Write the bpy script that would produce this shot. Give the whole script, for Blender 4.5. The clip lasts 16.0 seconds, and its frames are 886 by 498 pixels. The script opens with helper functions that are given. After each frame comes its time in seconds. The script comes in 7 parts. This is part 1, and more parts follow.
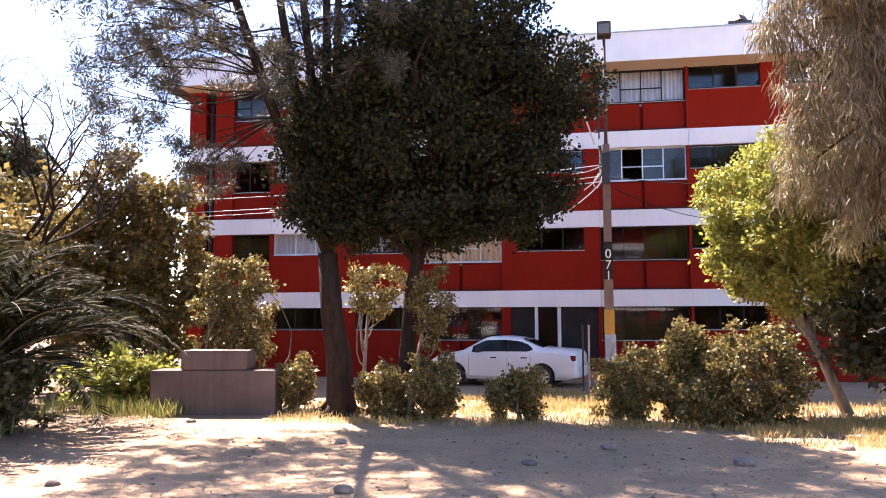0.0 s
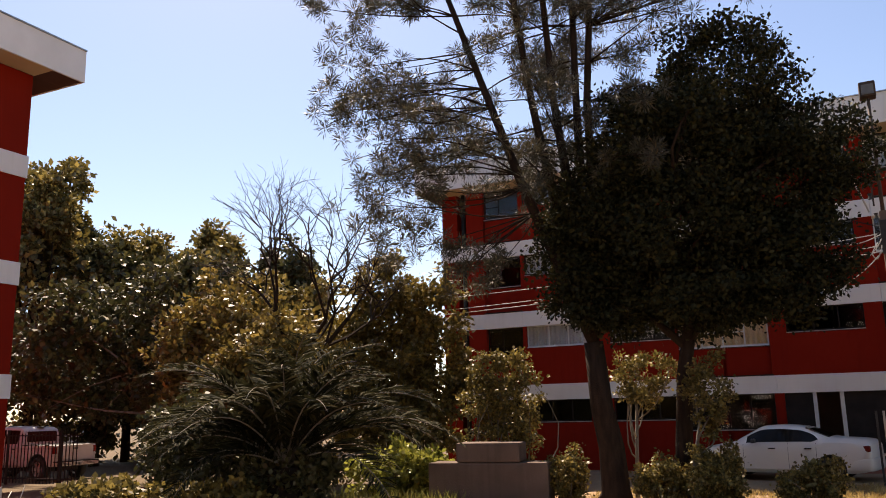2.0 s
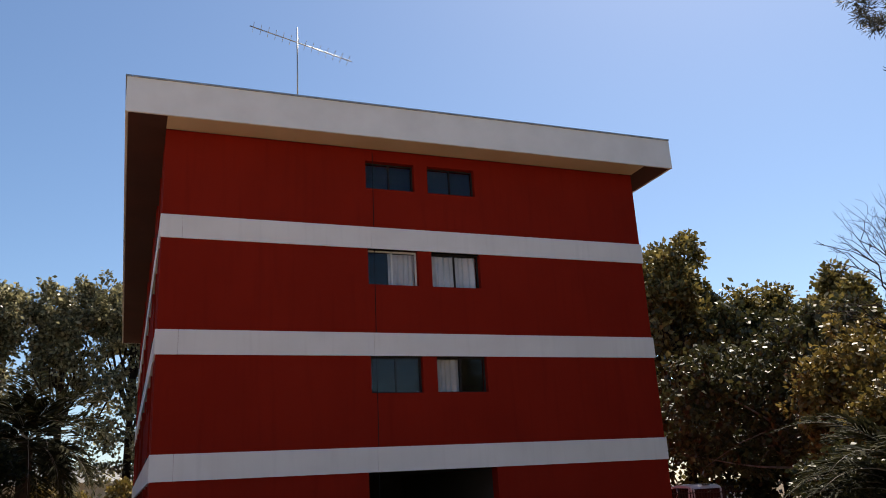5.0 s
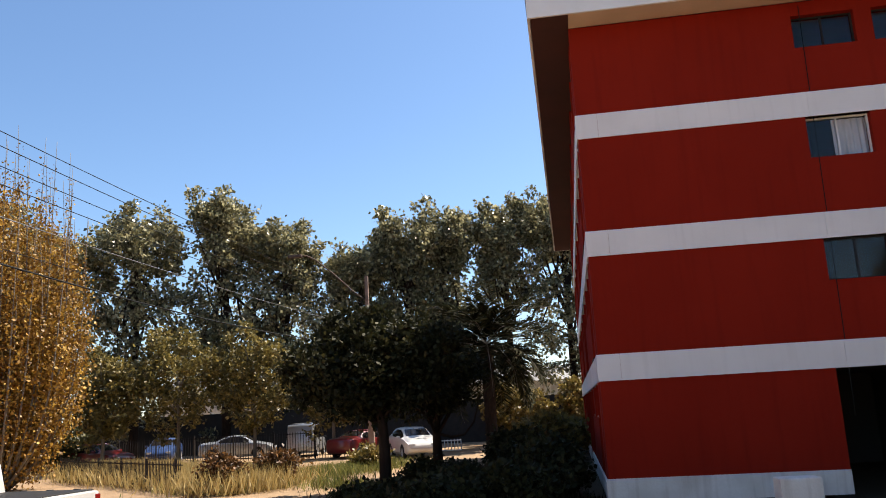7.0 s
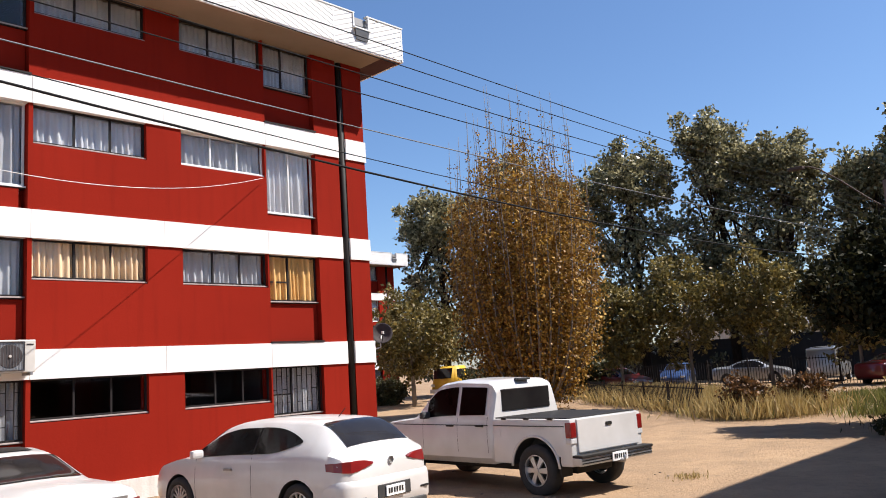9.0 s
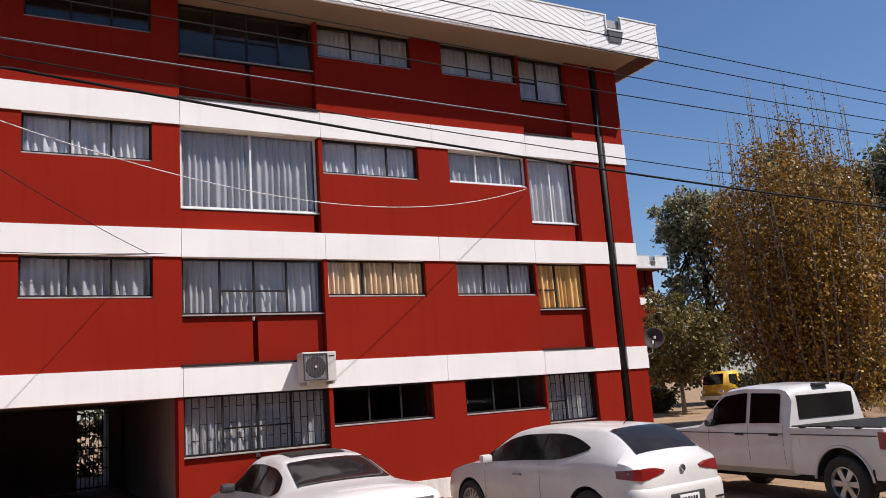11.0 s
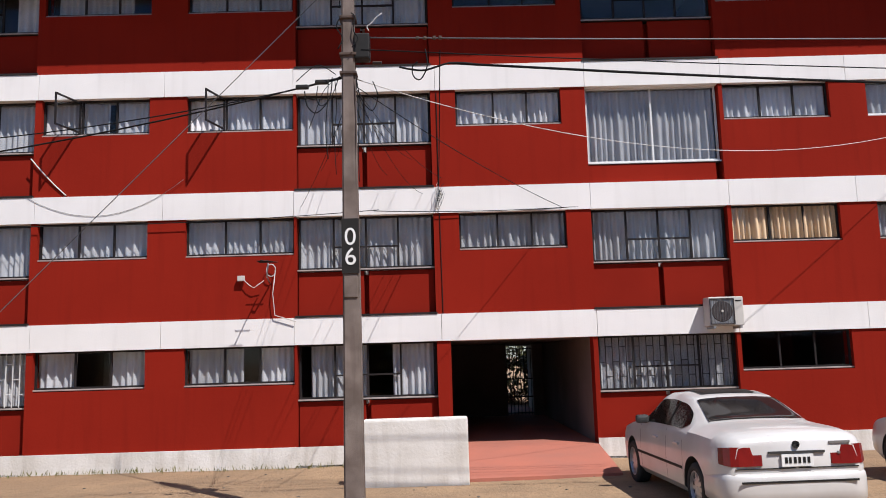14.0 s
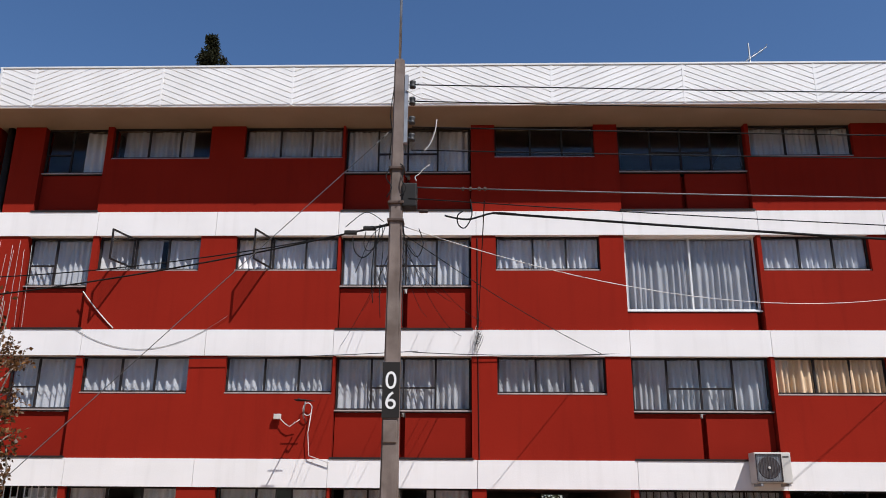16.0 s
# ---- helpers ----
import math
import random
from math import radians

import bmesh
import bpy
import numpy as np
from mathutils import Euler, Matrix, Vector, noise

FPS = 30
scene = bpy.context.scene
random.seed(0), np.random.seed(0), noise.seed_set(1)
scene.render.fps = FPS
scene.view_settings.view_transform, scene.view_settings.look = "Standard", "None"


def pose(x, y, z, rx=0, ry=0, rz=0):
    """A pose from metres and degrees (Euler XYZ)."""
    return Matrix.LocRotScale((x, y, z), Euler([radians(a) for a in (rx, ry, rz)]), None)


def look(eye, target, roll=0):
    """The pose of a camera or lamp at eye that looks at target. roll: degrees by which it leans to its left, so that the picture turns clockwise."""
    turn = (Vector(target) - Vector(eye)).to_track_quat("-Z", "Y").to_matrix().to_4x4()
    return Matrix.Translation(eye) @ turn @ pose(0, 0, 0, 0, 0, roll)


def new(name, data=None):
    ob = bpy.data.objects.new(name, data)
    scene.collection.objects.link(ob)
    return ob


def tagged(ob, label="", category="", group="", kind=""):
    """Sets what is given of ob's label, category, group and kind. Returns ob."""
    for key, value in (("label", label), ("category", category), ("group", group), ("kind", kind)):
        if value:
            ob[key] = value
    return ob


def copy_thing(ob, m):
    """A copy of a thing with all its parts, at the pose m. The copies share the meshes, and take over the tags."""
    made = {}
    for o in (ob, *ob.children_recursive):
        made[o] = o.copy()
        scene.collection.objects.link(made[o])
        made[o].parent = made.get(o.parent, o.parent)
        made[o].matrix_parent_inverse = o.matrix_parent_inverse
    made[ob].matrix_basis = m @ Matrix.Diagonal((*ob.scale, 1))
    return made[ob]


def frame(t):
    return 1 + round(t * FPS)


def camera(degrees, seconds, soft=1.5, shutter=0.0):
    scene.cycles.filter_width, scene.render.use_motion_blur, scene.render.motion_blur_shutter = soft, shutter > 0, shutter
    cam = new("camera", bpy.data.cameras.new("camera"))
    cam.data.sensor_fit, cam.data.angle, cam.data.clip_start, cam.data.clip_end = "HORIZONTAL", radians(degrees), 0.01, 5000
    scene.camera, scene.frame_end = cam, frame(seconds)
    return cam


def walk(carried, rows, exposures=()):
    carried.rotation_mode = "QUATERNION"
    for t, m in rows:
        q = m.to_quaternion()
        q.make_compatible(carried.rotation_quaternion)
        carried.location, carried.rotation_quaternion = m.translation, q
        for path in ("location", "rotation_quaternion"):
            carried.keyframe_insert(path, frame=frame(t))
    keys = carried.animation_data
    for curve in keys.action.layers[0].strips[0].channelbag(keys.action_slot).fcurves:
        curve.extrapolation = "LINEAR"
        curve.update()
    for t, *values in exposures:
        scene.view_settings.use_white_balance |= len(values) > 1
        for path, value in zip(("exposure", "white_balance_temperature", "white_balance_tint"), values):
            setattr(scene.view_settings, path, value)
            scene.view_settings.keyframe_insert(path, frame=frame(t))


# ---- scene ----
cam = camera(57.2, 16.0, 0.95)
PATH = [
    (0, (-0.068, -0.044, 2.036), (-0.42, 1.919, 2.197), -0.2),
    (0.5, (-0.117, -0.089, 2.038), (-0.57, 1.848, 2.246), -0.4),
    (1, (-0.19, -0.138, 2.045), (-0.775, 1.756, 2.306), -0.5),
    (1.5, (-0.42, -0.36, 2.014), (-1.126, 1.482, 2.339), -0.9),
    (2, (-0.595, -0.435, 2.013), (-1.468, 1.321, 2.402), -1.4),
    (2.5, (-0.54, -0.474, 2.019), (-1.633, 1.133, 2.487), -2.0),
    (3, (-0.379, -0.555, 2.011), (-1.686, 0.859, 2.552), -2.6),
    (3.5, (-0.168, -0.663, 1.998), (-1.646, 0.549, 2.587), -3.0),
    (3.7, (-0.096, -0.691, 1.996), (-1.631, 0.442, 2.596), -3.3),
    (5.8, (0.446, -0.79, 1.94), (-1.456, -0.437, 2.449), -3.4),
    (6, (0.399, -0.792, 1.949), (-1.523, -0.539, 2.439), -3.6),
    (6.5, (-0.035, -0.838, 2.003), (-1.985, -0.86, 2.447), -3.4),
    (7, (-0.495, -0.878, 2.032), (-2.43, -1.193, 2.429), -3.1),
    (7.5, (-0.751, -0.982, 2.045), (-2.626, -1.586, 2.391), -2.7),
    (8, (-0.851, -1.203, 2.067), (-2.63, -2.068, 2.364), -2.8),
    (8.5, (-0.763, -1.323, 2.05), (-2.392, -2.448, 2.329), -3.5),
    (9, (-0.563, -1.329, 2.024), (-2.001, -2.688, 2.316), -3.7),
    (9.5, (-0.464, -1.348, 2.038), (-1.72, -2.874, 2.34), -3.9),
    (9.7, (-0.443, -1.364, 2.041), (-1.638, -2.937, 2.348), -4.0),
    (11.8, (-0.12, -1.534, 2.024), (-0.929, -3.33, 2.372), -3.8),
    (12, (-0.075, -1.464, 2.019), (-0.832, -3.284, 2.359), -3.7),
    (12.5, (-0.002, -1.175, 2.005), (-0.605, -3.056, 2.321), -3.3),
    (13, (0.029, -0.985, 2.018), (-0.4, -2.916, 2.313), -2.8),
    (13.5, (0.054, -0.726, 1.997), (-0.184, -2.693, 2.273), -2.2),
    (14, (0.044, -0.637, 1.978), (0.017, -2.619, 2.243), -1.7),
    (14.5, (0.061, -0.656, 1.958), (0.172, -2.632, 2.249), -1.2),
    (15, (0.038, -0.785, 1.989), (0.15, -2.734, 2.427), -0.7),
    (15.5, (0.079, -0.651, 2.015), (0.159, -2.557, 2.616), 0.2),
    (16, (0.138, -0.498, 2.063), (0.191, -2.407, 2.657), 0.4),
]
EXPOSURES = [(0.0, 2.82, 6600, 27), (1.0, 2.25, 7050, 22), (2.0, 1.28, 8200, 20), (3.5, 0.5, 7000, 10), (6.0, 1.1, 6900, 10), (7.5, 1.28, 6700, 10), (8.5, 1.13, 6400, 11), (9.0, 0.88, 6250, 13), (12.0, 0.33, 6150, 15), (16.0, 0.30, 5900, 12)]
walk(cam, [(t, look(eye, target, roll)) for t, eye, target, roll in PATH], EXPOSURES)

# ---- world, sun, exposure ----
SUN_AZ, SUN_EL = 42.0, 55.0
sky_world = bpy.data.worlds.new("sky")
scene.world = sky_world
sky_world.use_nodes = True
sky_tex = sky_world.node_tree.nodes.new("ShaderNodeTexSky")
sky_tex.sky_type, sky_tex.sun_disc = "NISHITA", False
sky_tex.sun_elevation, sky_tex.sun_rotation = radians(SUN_EL), radians(-SUN_AZ)
sky_tex.altitude, sky_tex.air_density, sky_tex.dust_density, sky_tex.ozone_density = 500, 1.0, 0.8, 3.6
sky_back = sky_world.node_tree.nodes["Background"]
sky_tone = sky_world.node_tree.nodes.new("ShaderNodeHueSaturation")
sky_tone.inputs["Saturation"].default_value = 1.08
sky_world.node_tree.links.new(sky_tex.outputs[0], sky_tone.inputs["Color"])
sky_world.node_tree.links.new(sky_tone.outputs[0], sky_back.inputs[0])
sky_back.inputs[1].default_value = 0.086
SUN_DIR = Vector((-math.sin(radians(SUN_AZ)) * math.cos(radians(SUN_EL)), math.cos(radians(SUN_AZ)) * math.cos(radians(SUN_EL)), math.sin(radians(SUN_EL))))
sun = new("sun", bpy.data.lights.new("sun", "SUN"))
sun.data.energy, sun.data.angle, sun.data.color = 5.0, radians(0.55), (1.0, 0.93, 0.83)
sun.matrix_world = look(SUN_DIR * 80, (0, 0, 0))


# ---- materials ----
def mat_base(name):
    m = bpy.data.materials.new(name)
    m.use_nodes = True
    nt = m.node_tree
    return m, nt, nt.nodes["Principled BSDF"]


def node(nt, kind, **inputs):
    n = nt.nodes.new(kind)
    for k, v in inputs.items():
        n.inputs[k].default_value = v
    return n


def mix_rgb(nt, fac, a, b, mode="MIX"):
    n = nt.nodes.new("ShaderNodeMix")
    n.data_type, n.blend_type = "RGBA", mode
    for sock, v in ((n.inputs[0], fac), (n.inputs[6], a), (n.inputs[7], b)):
        if isinstance(v, bpy.types.NodeSocket):
            nt.links.new(v, sock)
        elif isinstance(v, tuple):
            sock.default_value = (*v, 1) if len(v) == 3 else v
        else:
            sock.default_value = v
    return n.outputs[2]


def spread(nt, sock, lo, hi):
    n = nt.nodes.new("ShaderNodeMapRange")
    nt.links.new(sock, n.inputs[0])
    n.inputs[1].default_value, n.inputs[2].default_value = lo, hi
    return n.outputs[0]


def noise_tex(nt, scale, detail=4.0, stretch=None):
    geo = nt.nodes.new("ShaderNodeNewGeometry")
    n = node(nt, "ShaderNodeTexNoise", Scale=scale, Detail=detail)
    if stretch:
        mp = nt.nodes.new("ShaderNodeMapping")
        mp.inputs["Scale"].default_value = stretch
        nt.links.new(geo.outputs["Position"], mp.inputs[0])
        nt.links.new(mp.outputs[0], n.inputs["Vector"])
    else:
        nt.links.new(geo.outputs["Position"], n.inputs["Vector"])
    return n.outputs[0]


def pbr(name, c1, c2, scale=1.2, rough=0.8, fine=40.0, grain=0.12, bump=0.15, metal=0.0, spec=0.5, stretch=None, rand=0.0, coat=0.0, streak=None):
    """Two-scale surface: large patches between c1 and c2, fine grain in value and relief."""
    m, nt, p = mat_base(name)
    big = spread(nt, noise_tex(nt, scale, 5.0, stretch), 0.35, 0.65)
    col = mix_rgb(nt, big, c1, c2)
    fine_out = noise_tex(nt, fine, 6.0)
    g = spread(nt, fine_out, 0.3, 0.7)
    dark = tuple(x * (1 - 2.2 * grain) for x in c1)
    col = mix_rgb(nt, mix_value(nt, g, grain * 2), col, dark)
    if streak:
        s = spread(nt, noise_tex(nt, 1.0, 5.0, (7, 7, 0.5)), 0.52, 0.75)
        col = mix_rgb(nt, mix_value(nt, s, streak[1]), col, streak[0])
    if rand:
        info = nt.nodes.new("ShaderNodeObjectInfo")
        hsv = nt.nodes.new("ShaderNodeHueSaturation")
        mr = nt.nodes.new("ShaderNodeMapRange")
        nt.links.new(info.outputs["Random"], mr.inputs[0])
        mr.inputs[3].default_value, mr.inputs[4].default_value = 1 - rand, 1 + rand
        nt.links.new(mr.outputs[0], hsv.inputs["Value"])
        nt.links.new(col, hsv.inputs["Color"])
        col = hsv.outputs[0]
    nt.links.new(col, p.inputs["Base Color"])
    p.inputs["Roughness"].default_value, p.inputs["Metallic"].default_value = rough, metal
    p.inputs["Specular IOR Level"].default_value, p.inputs["Coat Weight"].default_value = spec, coat
    p.inputs["Coat Roughness"].default_value = 0.05
    if bump:
        b = node(nt, "ShaderNodeBump", Strength=bump, Distance=0.02)
        nt.links.new(fine_out, b.inputs["Height"])
        nt.links.new(b.outputs[0], p.inputs["Normal"])
    return m


def mix_value(nt, sock, k):
    n = nt.nodes.new("ShaderNodeMath")
    n.operation = "MULTIPLY"
    nt.links.new(sock, n.inputs[0])
    n.inputs[1].default_value = k
    return n.outputs[0]


def leaf_mat(name, c1, c2, c3, through_light=0.35, rough=0.5, spec=0.35):
    """Leaves: colour by leaf, light shining through."""
    m, nt, p = mat_base(name)
    geo = nt.nodes.new("ShaderNodeNewGeometry")
    ramp = nt.nodes.new("ShaderNodeValToRGB")
    nt.links.new(geo.outputs["Random Per Island"], ramp.inputs[0])
    ramp.color_ramp.elements[0].color, ramp.color_ramp.elements[1].color = (*c1, 1), (*c3, 1)
    ramp.color_ramp.elements.new(0.55).color = (*c2, 1)
    patch = spread(nt, noise_tex(nt, 0.9, 3.0), 0.35, 0.65)
    col = mix_rgb(nt, mix_value(nt, patch, 0.35), ramp.outputs[0], c1)
    nt.links.new(col, p.inputs["Base Color"])
    p.inputs["Roughness"].default_value, p.inputs["Specular IOR Level"].default_value = rough, spec
    tr = nt.nodes.new("ShaderNodeBsdfTranslucent")
    nt.links.new(col, tr.inputs[0])
    mix = nt.nodes.new("ShaderNodeMixShader")
    mix.inputs[0].default_value = through_light
    nt.links.new(p.outputs[0], mix.inputs[1])
    nt.links.new(tr.outputs[0], mix.inputs[2])
    nt.links.new(mix.outputs[0], nt.nodes["Material Output"].inputs[0])
    return m


def glass_mat(name, tint, gloss=1.0, rough=0.0):
    """A thin pane: it lets light through and mirrors by its angle."""
    m, nt, p = mat_base(name)
    t = nt.nodes.new("ShaderNodeBsdfTransparent")
    t.inputs[0].default_value = (*tint, 1)
    g = nt.nodes.new("ShaderNodeBsdfGlossy")
    g.inputs["Roughness"].default_value = rough
    lw = node(nt, "ShaderNodeLayerWeight", Blend=0.5)
    pw = nt.nodes.new("ShaderNodeMath")
    pw.operation = "POWER"
    nt.links.new(lw.outputs["Facing"], pw.inputs[0])
    pw.inputs[1].default_value = 4.0
    add = nt.nodes.new("ShaderNodeMath")
    add.operation = "MULTIPLY_ADD"
    nt.links.new(pw.outputs[0], add.inputs[0])
    add.inputs[1].default_value, add.inputs[2].default_value = 0.85 * gloss, 0.025 * gloss
    mix = nt.nodes.new("ShaderNodeMixShader")
    nt.links.new(add.outputs[0], mix.inputs[0])
    nt.links.new(t.outputs[0], mix.inputs[1])
    nt.links.new(g.outputs[0], mix.inputs[2])
    nt.links.new(mix.outputs[0], nt.nodes["Material Output"].inputs[0])
    return m


RED_WALL = pbr("red_paint", (0.245, 0.0165, 0.0078), (0.215, 0.0142, 0.0068), 0.5, 0.9, 26, 0.05, 0.10, spec=0.05, streak=((0.165, 0.011, 0.006), 0.35))
RED_PANEL = pbr("red_panel_paint", (0.228, 0.0155, 0.0074), (0.205, 0.0135, 0.0066), 0.8, 0.85, 30, 0.05, 0.08, spec=0.05)
WHITE_BAND = pbr("white_band_paint", (0.80, 0.775, 0.745), (0.74, 0.715, 0.685), 0.8, 0.85, 30, 0.05, 0.08, spec=0.25, streak=((0.5, 0.47, 0.43), 0.15))
WHITE_BOARD = pbr("white_board_paint", (0.80, 0.785, 0.755), (0.73, 0.715, 0.685), 1.5, 0.7, 40, 0.05, 0.05)
WHITE_DIRTY = pbr("dirty_white_plaster", (0.74, 0.715, 0.67), (0.6, 0.565, 0.51), 1.6, 0.9, 22, 0.12, 0.3, streak=((0.33, 0.28, 0.22), 0.4))
# darker soffit copy: shade under the unlit eaves put into its maroon
SOFFIT_SHADED = pbr("shaded_maroon_soffit", (0.07, 0.02, 0.016), (0.055, 0.016, 0.013), 0.9, 0.9, 30, 0.06, 0.06)
# plaster greyed down so its colour carries the shade inside the passage
PASSAGE = pbr("shade_grey_passage_plaster", (0.22, 0.19, 0.17), (0.16, 0.14, 0.12), 0.9, 0.9, 30, 0.06, 0.06)
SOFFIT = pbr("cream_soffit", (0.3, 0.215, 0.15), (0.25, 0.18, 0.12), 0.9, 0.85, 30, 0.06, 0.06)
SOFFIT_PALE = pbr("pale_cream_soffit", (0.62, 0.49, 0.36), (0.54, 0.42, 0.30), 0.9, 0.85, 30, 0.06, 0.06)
ROOF_TIN = pbr("grey_roof_sheet", (0.3, 0.3, 0.3), (0.22, 0.21, 0.2), 0.7, 0.6, 20, 0.1, 0.1, metal=0.4)
DARK_FRAME = pbr("dark_steel_frame", (0.018, 0.015, 0.015), (0.028, 0.023, 0.022), 3, 0.6, 40, 0.1, 0.05, spec=0.15)
WHITE_FRAME = pbr("white_frame_paint", (0.7, 0.7, 0.68), (0.6, 0.6, 0.58), 3, 0.5, 40, 0.06, 0.04)
# pale sill tone paints in the sun caught along the window bottoms
SILL_SUNLIT = pbr("sunlit_pale_sill", (0.42, 0.36, 0.33), (0.28, 0.23, 0.21), 4, 0.8, 40, 0.15, 0.1)
CURTAIN = pbr("white_curtain", (0.62, 0.605, 0.60), (0.5, 0.49, 0.485), 2.5, 0.95, 60, 0.06, 0.05, spec=0.1, rand=0.2)
CURTAIN_OCHRE = pbr("ochre_curtain", (0.80, 0.49, 0.19), (0.66, 0.39, 0.14), 2.5, 0.95, 60, 0.08, 0.05, spec=0.1)
CURTAIN_BEIGE = pbr("beige_curtain", (0.78, 0.57, 0.36), (0.68, 0.49, 0.3), 2.5, 0.95, 60, 0.08, 0.05, spec=0.1)
# near-black plaster colour stands in for unlit room interiors
ROOM = pbr("unlit_room_plaster", (0.05, 0.045, 0.04), (0.035, 0.032, 0.03), 0.6, 0.95, 20, 0.05, 0.0)
PANE = glass_mat("window_glass", (0.95, 0.96, 0.97), 1.0)
POLE_CONCRETE = pbr("grimy_pole_concrete", (0.23, 0.185, 0.16), (0.125, 0.096, 0.08), 3.0, 0.95, 90, 0.2, 0.16, spec=0.2, streak=((0.075, 0.053, 0.043), 0.5))
BENCH_CONC = pbr("bench_concrete", (0.145, 0.105, 0.086), (0.1, 0.072, 0.058), 1.2, 0.95, 30, 0.14, 0.35, spec=0.2, streak=((0.075, 0.052, 0.042), 0.45))
RED_FLOOR = pbr("red_cement_floor", (0.42, 0.14, 0.09), (0.35, 0.13, 0.09), 1.2, 0.8, 35, 0.12, 0.2)
STONE = pbr("stone", (0.2, 0.16, 0.12), (0.13, 0.105, 0.085), 3, 0.95, 50, 0.15, 0.5, rand=0.3)
BRICK = pbr("brick", (0.36, 0.15, 0.10), (0.28, 0.11, 0.08), 4, 0.95, 40, 0.15, 0.4, rand=0.3)
BARK = pbr("bark", (0.042, 0.027, 0.019), (0.021, 0.014, 0.01), 5, 0.95, 40, 0.2, 0.9, spec=0.12, stretch=(2, 2, 0.4))
BARK_GREY = pbr("grey_bark", (0.24, 0.21, 0.17), (0.13, 0.11, 0.09), 5, 0.95, 40, 0.2, 0.8, stretch=(2, 2, 0.4))
CABLE = pbr("black_cable", (0.012, 0.012, 0.012), (0.02, 0.02, 0.02), 4, 0.85, 50, 0.05, 0.0, spec=0.1)
CABLE_WHITE = pbr("pale_cable", (0.6, 0.58, 0.55), (0.5, 0.48, 0.45), 4, 0.6, 50, 0.05, 0.0)
CABLE_GREY = pbr("grey_cable", (0.1, 0.1, 0.1), (0.14, 0.14, 0.14), 4, 0.5, 50, 0.05, 0.0)
STEEL = pbr("galvanised_steel", (0.42, 0.42, 0.42), (0.3, 0.3, 0.3), 5, 0.45, 60, 0.1, 0.05, metal=0.8)
BLACK = pbr("black_paint", (0.018, 0.017, 0.016), (0.026, 0.023, 0.02), 3, 0.6, 60, 0.1, 0.05, spec=0.2)
WHITE_MARK = pbr("white_marking", (0.78, 0.78, 0.76), (0.7, 0.7, 0.68), 4, 0.7, 60, 0.05, 0.0)
YELLOW_MARK = pbr("yellow_marking", (0.62, 0.34, 0.05), (0.5, 0.27, 0.05), 4, 0.8, 40, 0.12, 0.1)
CAR_WHITE = pbr("white_car_paint", (0.62, 0.605, 0.58), (0.53, 0.512, 0.485), 1.6, 0.3, 20, 0.02, 0.0, coat=0.6)
CAR_CREAM = pbr("cream_car_paint", (0.82, 0.79, 0.73), (0.77, 0.74, 0.68), 0.8, 0.35, 20, 0.02, 0.0, coat=0.6)
CAR_SILVER = pbr("silver_car_paint", (0.4, 0.41, 0.43), (0.36, 0.37, 0.38), 0.8, 0.3, 20, 0.02, 0.0, metal=0.6, coat=0.6)
# red lowered so the paint carries the shade over the far cars
CAR_RED = pbr("shaded_red_car_paint", (0.17, 0.01, 0.01), (0.13, 0.008, 0.008), 0.8, 0.3, 20, 0.02, 0.0, coat=0.6)
CAR_BLUE = pbr("blue_car_paint", (0.03, 0.06, 0.16), (0.025, 0.05, 0.13), 0.8, 0.3, 20, 0.02, 0.0, coat=0.6)
CAR_YELLOW = pbr("yellow_truck_paint", (0.7, 0.42, 0.03), (0.62, 0.36, 0.03), 0.8, 0.4, 20, 0.03, 0.0, coat=0.4)
CAR_GLASS = pbr("dark_car_glass", (0.014, 0.012, 0.012), (0.022, 0.02, 0.019), 2, 0.05, 20, 0.0, 0.0, spec=0.28)
TYRE = pbr("tyre_rubber", (0.02, 0.02, 0.02), (0.035, 0.032, 0.03), 6, 0.85, 60, 0.1, 0.2)
RIM = pbr("alloy_rim", (0.6, 0.6, 0.6), (0.5, 0.5, 0.5), 6, 0.35, 60, 0.06, 0.0, metal=0.7)
RED_LENS = pbr("red_lamp_lens", (0.2, 0.012, 0.01), (0.15, 0.01, 0.009), 6, 0.2, 60, 0.05, 0.0, coat=0.2)
CLEAR_LENS = pbr("clear_lamp_lens", (0.6, 0.6, 0.6), (0.5, 0.5, 0.5), 6, 0.12, 60, 0.05, 0.0, coat=0.8)
PLASTIC = pbr("dark_plastic", (0.03, 0.03, 0.03), (0.04, 0.04, 0.038), 5, 0.6, 60, 0.1, 0.1)
AC_WHITE = pbr("pale_plastic", (0.56, 0.53, 0.48), (0.48, 0.455, 0.41), 3, 0.5, 40, 0.05, 0.0)

DISH_GREY = pbr("dark_grey_dish_paint", (0.07, 0.058, 0.058), (0.05, 0.042, 0.042), 3, 0.7, 50, 0.1, 0.05, spec=0.15)
RUST = pbr("rusty_steel", (0.085, 0.05, 0.034), (0.05, 0.032, 0.024), 5, 0.8, 40, 0.2, 0.3)
POLE_STAIN = pbr("rust_stained_concrete", (0.24, 0.165, 0.125), (0.16, 0.11, 0.085), 2.0, 0.9, 40, 0.14, 0.3)
# leaf tone lowered to near black, so the colour holds shade too
LEAF_DARK = leaf_mat("shade_darkened_leaves", (0.014, 0.015, 0.007), (0.024, 0.026, 0.010), (0.06, 0.055, 0.02), 0.2, 0.6, 0.12)
LEAF_PINE = leaf_mat("pine_needles", (0.04, 0.039, 0.025), (0.062, 0.058, 0.035), (0.13, 0.11, 0.065), 0.25)
